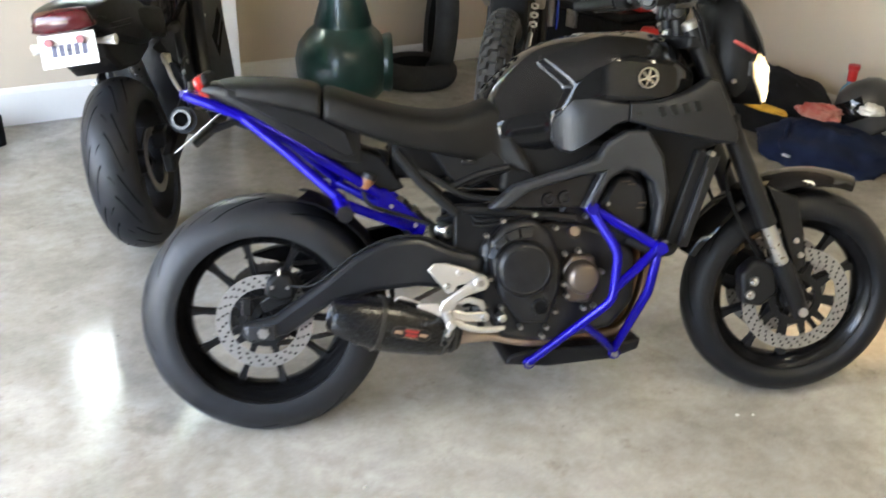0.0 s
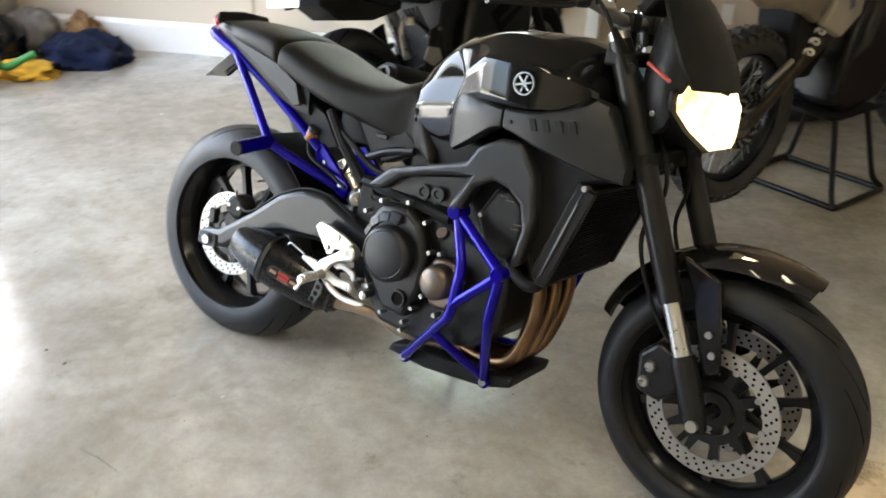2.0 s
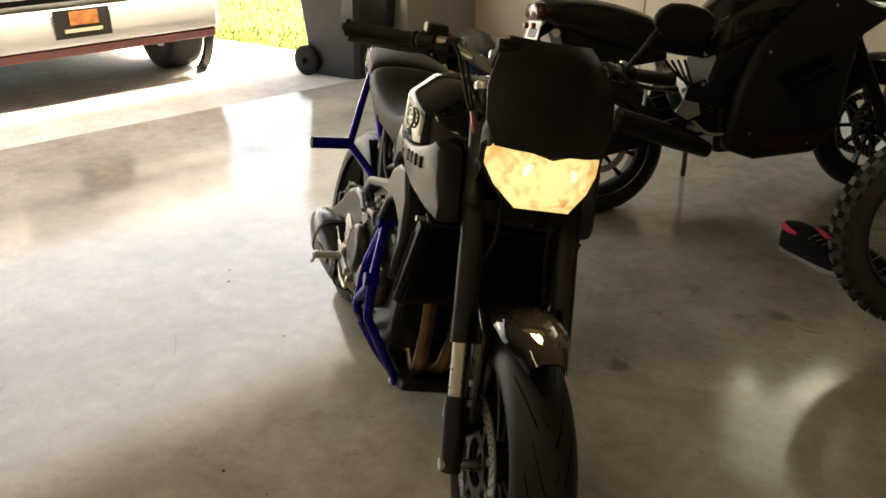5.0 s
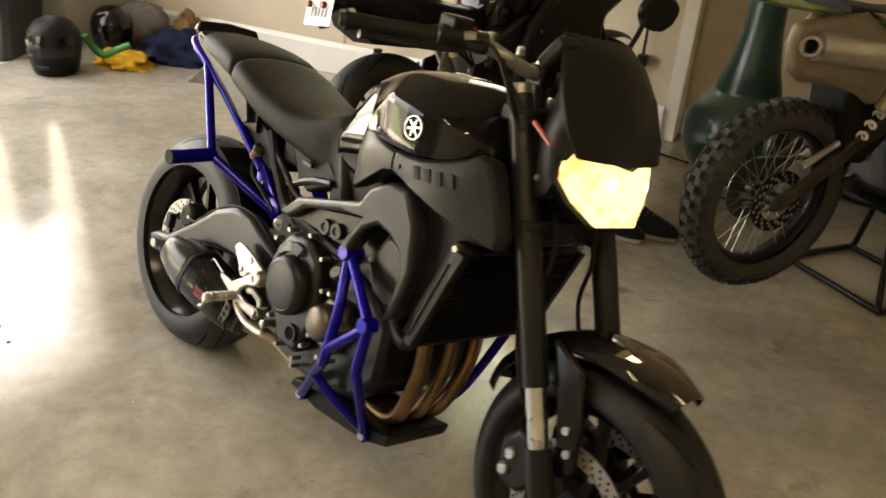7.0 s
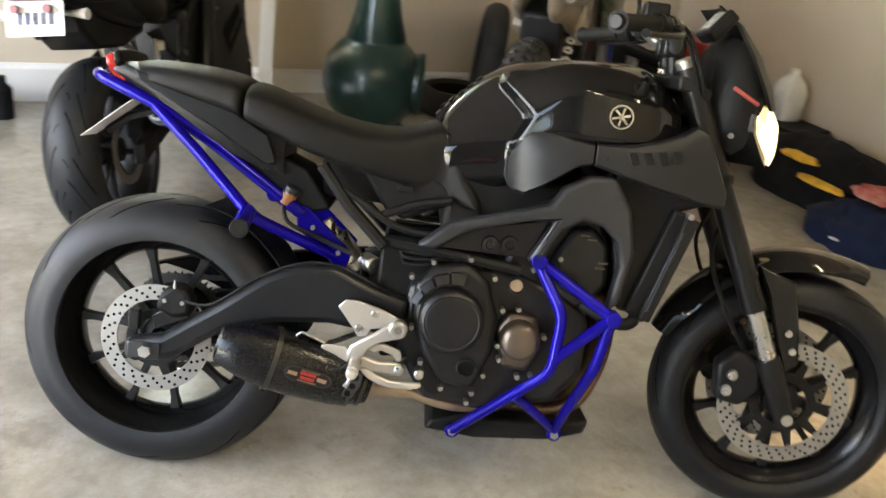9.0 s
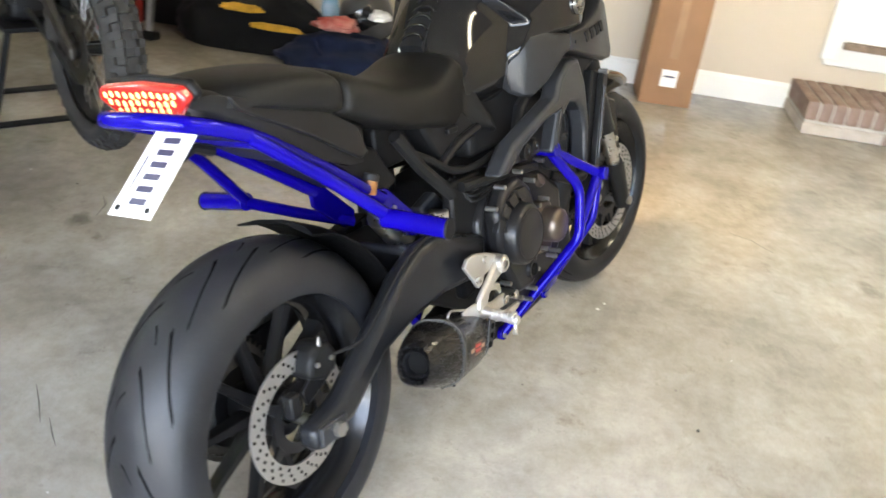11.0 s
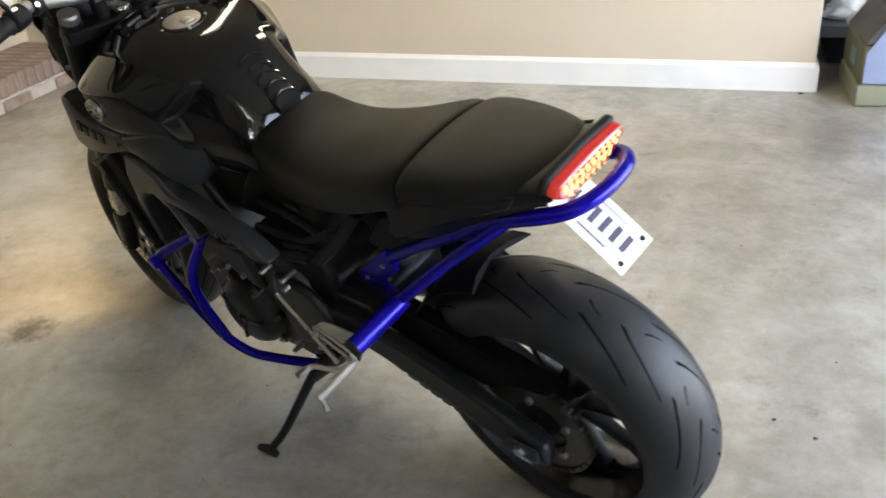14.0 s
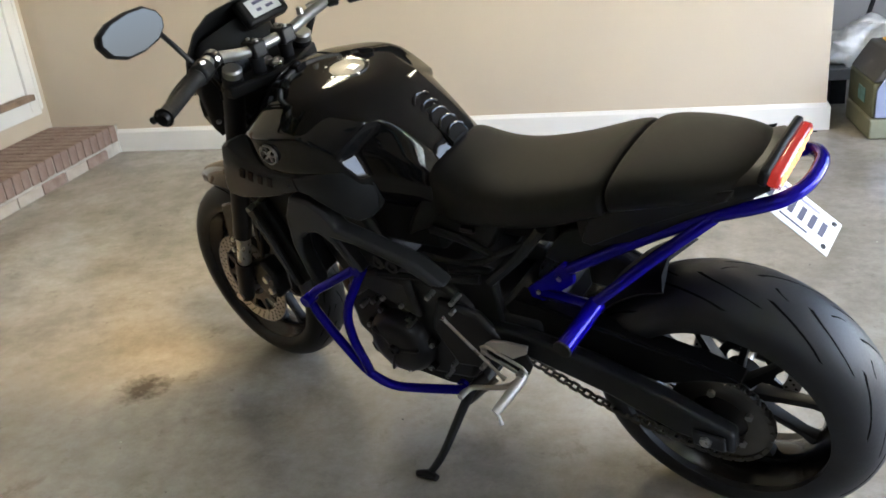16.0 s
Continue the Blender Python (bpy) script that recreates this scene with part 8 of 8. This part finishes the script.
# ---- outside: bin, truck, lawn ----
BIN = mat("dark_grey_bin", (0.035, 0.037, 0.040), 0.5, vary=0.12, scale=6, bump=0.15)
bin_ = thing("wheelie_bin", pose(-3.00, 2.03, -.012, 0, 0, 20) @ Matrix.Scale(1.08, 4), "dark grey wheeled rubbish bin at the doorway", "rubbish bin")
def rect(a, b, z, e=.03):
    return [Vector(p) for p in ((-a + e, -b, z), (a - e, -b, z), (a, -b + e, z), (a, b - e, z), (a - e, b, z), (-a + e, b, z), (-a, b - e, z), (-a, -b + e, z))]
part("body", Shape().loft([rect(.19, .20, .001), rect(.20, .21, .03), rect(.27, .27, .90), rect(.285, .285, .905), rect(.285, .285, .95)]), BIN, bin_, smooth=30)
part("lid", Shape().loft([rect(.295, .30, .952), rect(.30, .305, .975), rect(.25, .26, 1.02), rect(.15, .15, 1.03)]), BIN, bin_, smooth=30)
for y in (-.10, .0, .10):
    part("rib", Shape().prism([(.192, .05), (.200, .05), (.268, .84), (.258, .84)], y - .012, y + .012), BIN, bin_, bevel=.003)
for y in (-.24, .24):
    part("wheel", Shape().lathe([(.02, -.025), (.08, -.025), (.10, -.015), (.10, .015), (.08, .025), (.02, .025)], 24, pose(-.19, y, .10) @ AX_Y), RUBBER, bin_)
part("handle", Shape().rod((-.32, -.2, .93), (-.32, .2, .93), .016), BIN, bin_)
truck = thing("pickup_truck", pose(-3.45, .30, -.012), "white pickup truck with dark grille parked on the driveway", "truck")
TRUCK_WHITE = mat("white_truck_paint", (0.72, 0.72, 0.71), 0.25, vary=0.03, coat=0.6)
part("bumper", Shape().prism([(.0, .36), (.02, .44), (.02, .58), (-.02, .60), (-.16, .60), (-.16, .36)], -.92, .92), TRUCK_WHITE, truck, "white front bumper", bevel=.02)
part("valance", Shape().prism([(-.02, .30), (.004, .36), (-.14, .36), (-.16, .29)], -.90, .90), mat("dusty_red_valance", (0.14, 0.03, 0.03), 0.55, vary=0.2), truck, "dark red lower valance", bevel=.008)
part("underbody", Shape().box((-4.6, -.80, .30), (-.15, .80, .40)), MATTE_BLACK, truck)
part("body", Shape().prism([(-.06, .60), (-.03, .98), (-.30, 1.06), (-1.35, 1.14), (-1.95, 1.74), (-3.15, 1.74), (-3.25, 1.16), (-5.0, 1.14), (-5.0, .48), (-.5, .48)], -.93, .93), TRUCK_WHITE, truck, bevel=.04)
part("grille", Shape().box((-.05, -.56, .64), (-.02, .56, .92)), MATTE_BLACK, truck, bevel=.01)
for k in range(4):
    part("grille_bar", Shape().box((-.03, -.56, .68 + .065 * k), (-.012, .56, .70 + .065 * k)), STEEL, truck, bevel=.004)
for sg in (-1, 1):
    part("headlight", Shape().box((-.06, sg * .60 if sg > 0 else -.90, .66), (-.015, .90 if sg > 0 else -.60, .92)), mat("clear_lamp", (0.55, 0.56, 0.57), 0.12), truck, bevel=.02)
    for x in (-.60, -3.95):
        tw = part("wheel", Shape().lathe([(.02, -.10), (.20, -.09), (.22, -.11), (.22, .11), (.20, .09), (.02, .10)], 32, AX_Y), ALU, truck)
        tw.matrix_local = Matrix.Translation((x, sg * .80, .36))
        part("tyre", Shape().lathe([(.215, -.11), (.30, -.13), (.345, -.12), (.36, -.09), (.36, .09), (.345, .12), (.30, .13), (.215, .11)], 40, AX_Y), RUBBER, tw, smooth=40)
    part("wheel_arch", Shape().lathe([(.40, -.03), (.44, -.03), (.44, .03), (.40, .03)], 32, Matrix.Translation((-.60, sg * .925, .36)) @ AX_Y, closed=True), MATTE_BLACK, truck)
part("front_plate", Shape().box((.021, -.20, .42), (.026, .16, .60)), mat("black_plate", (0.02, 0.018, 0.015), 0.4), truck, "black front plate with orange picture", bevel=.003)
part("plate_picture", Shape().box((.0262, -.10, .50), (.0285, .08, .585)), mat("orange_print", (0.45, 0.16, 0.05), 0.5, vary=0.4, scale=20), truck)
part("plate_bar", Shape().box((.0262, -.14, .455), (.0285, .10, .478)), mat("pale_print", (0.5, 0.45, 0.3), 0.5), truck)
# grass blades by the driveway edge
GRASS = mat("grass_blade", (0.07, 0.13, 0.012), 0.7, vary=0.3, scale=2, second=(0.19, 0.25, 0.05))
gv, gf = [], []
rg_ = random.Random(4)
for k in range(26000):
    x = rg_.uniform(-14, -3.0)
    edge = 2.46 + (x + 2.7) * .312
    y = edge + rg_.random() ** 2 * 9
    a, h, w = rg_.uniform(0, 6.3), rg_.uniform(.03, .075), rg_.uniform(.004, .008)
    dx, dy = math.cos(a) * w, math.sin(a) * w
    lx, ly = rg_.uniform(-.03, .03), rg_.uniform(-.03, .03)
    i = len(gv)
    gv += [(x - dx, y - dy, -.047), (x + dx, y + dy, -.047), (x + lx, y + ly, -.045 + h)]
    gf.append((i, i + 1, i + 2))
gm = bpy.data.meshes.new("grass")
gm.from_pydata(gv, [], gf)
gm.materials.append(GRASS)
tagged(new("grass", gm), "short bright green lawn grass beside the driveway", "grass", kind="stuff")

# tyre scrapes and a hairline crack in the floor
SCRAPE = mat("dark_scrape", (0.11, 0.098, 0.08), 0.6, vary=0.3, scale=60)
scr_ = Shape()
for pts_, w_ in ((((.31, .71), (.25, .668), (.19, .63)), .0022), (((.21, .62), (.165, .588), (.13, .56)), .002), (((1.90, -1.09), (1.875, -1.13), (1.86, -1.17), (1.82, -1.20), (1.78, -1.24)), .0025), (((-.02, -.70), (-.10, -.66), (-.16, -.64)), .0016), (((1.30, 1.06), (1.24, 1.02), (1.16, 1.01)), .003)):
    q_ = [Vector((x, y, .0008)) for x, y in pts_]
    rail_ = []
    for i, p in enumerate(q_):
        d_ = (q_[min(i + 1, len(q_) - 1)] - q_[max(i - 1, 0)]).normalized()
        n_ = Vector((-d_.y, d_.x, 0)) * w_ * (.35 if i in (0, len(q_) - 1) else 1)
        rail_.append([p - n_, p + n_])
    scr_.loft(rail_, closed=False, caps=False)
tagged(part("floor_scrape", scr_, SCRAPE, smooth=0), "thin dark scrapes across the concrete floor", "scrape", kind="stuff")

# crumbs and grit on the floor
GRIT_PALE, GRIT_DARK = mat("pale_grit", (0.6, 0.58, 0.52), 0.8), mat("dark_grit", (0.03, 0.028, 0.025), 0.8)
rd = random.Random(11)
for name_, m_, fixed, count in (("pale_grit", GRIT_PALE, ((1.14, -.60), (.10, -.36), (1.18, -.62), (.55, .35)), 26), ("dark_grit", GRIT_DARK, ((-.49, -.26), (-.40, -.31), (.62, -.85), (.9, 1.5)), 60)):
    gs = Shape()
    for k in range(count):
        x, y = fixed[k] if k < len(fixed) else (rd.uniform(-2.4, 3.4), rd.uniform(-2.5, 2.3))
        r_ = rd.uniform(.0018, .0038) if k >= len(fixed) else .0055
        gs.add([(x + r_ * math.cos(a) * rd.uniform(.6, 1.5), y + r_ * math.sin(a) * rd.uniform(.6, 1.5), .0006) for a in np.linspace(0, 5, 5)] + [(x, y, r_ * .8)], [(0, 1, 5), (1, 2, 5), (2, 3, 5), (3, 4, 5), (4, 0, 5), (4, 3, 2, 1, 0)])
    tagged(part(name_, gs, m_, smooth=0), "scattered grit lying on the concrete floor", "grit", kind="stuff")
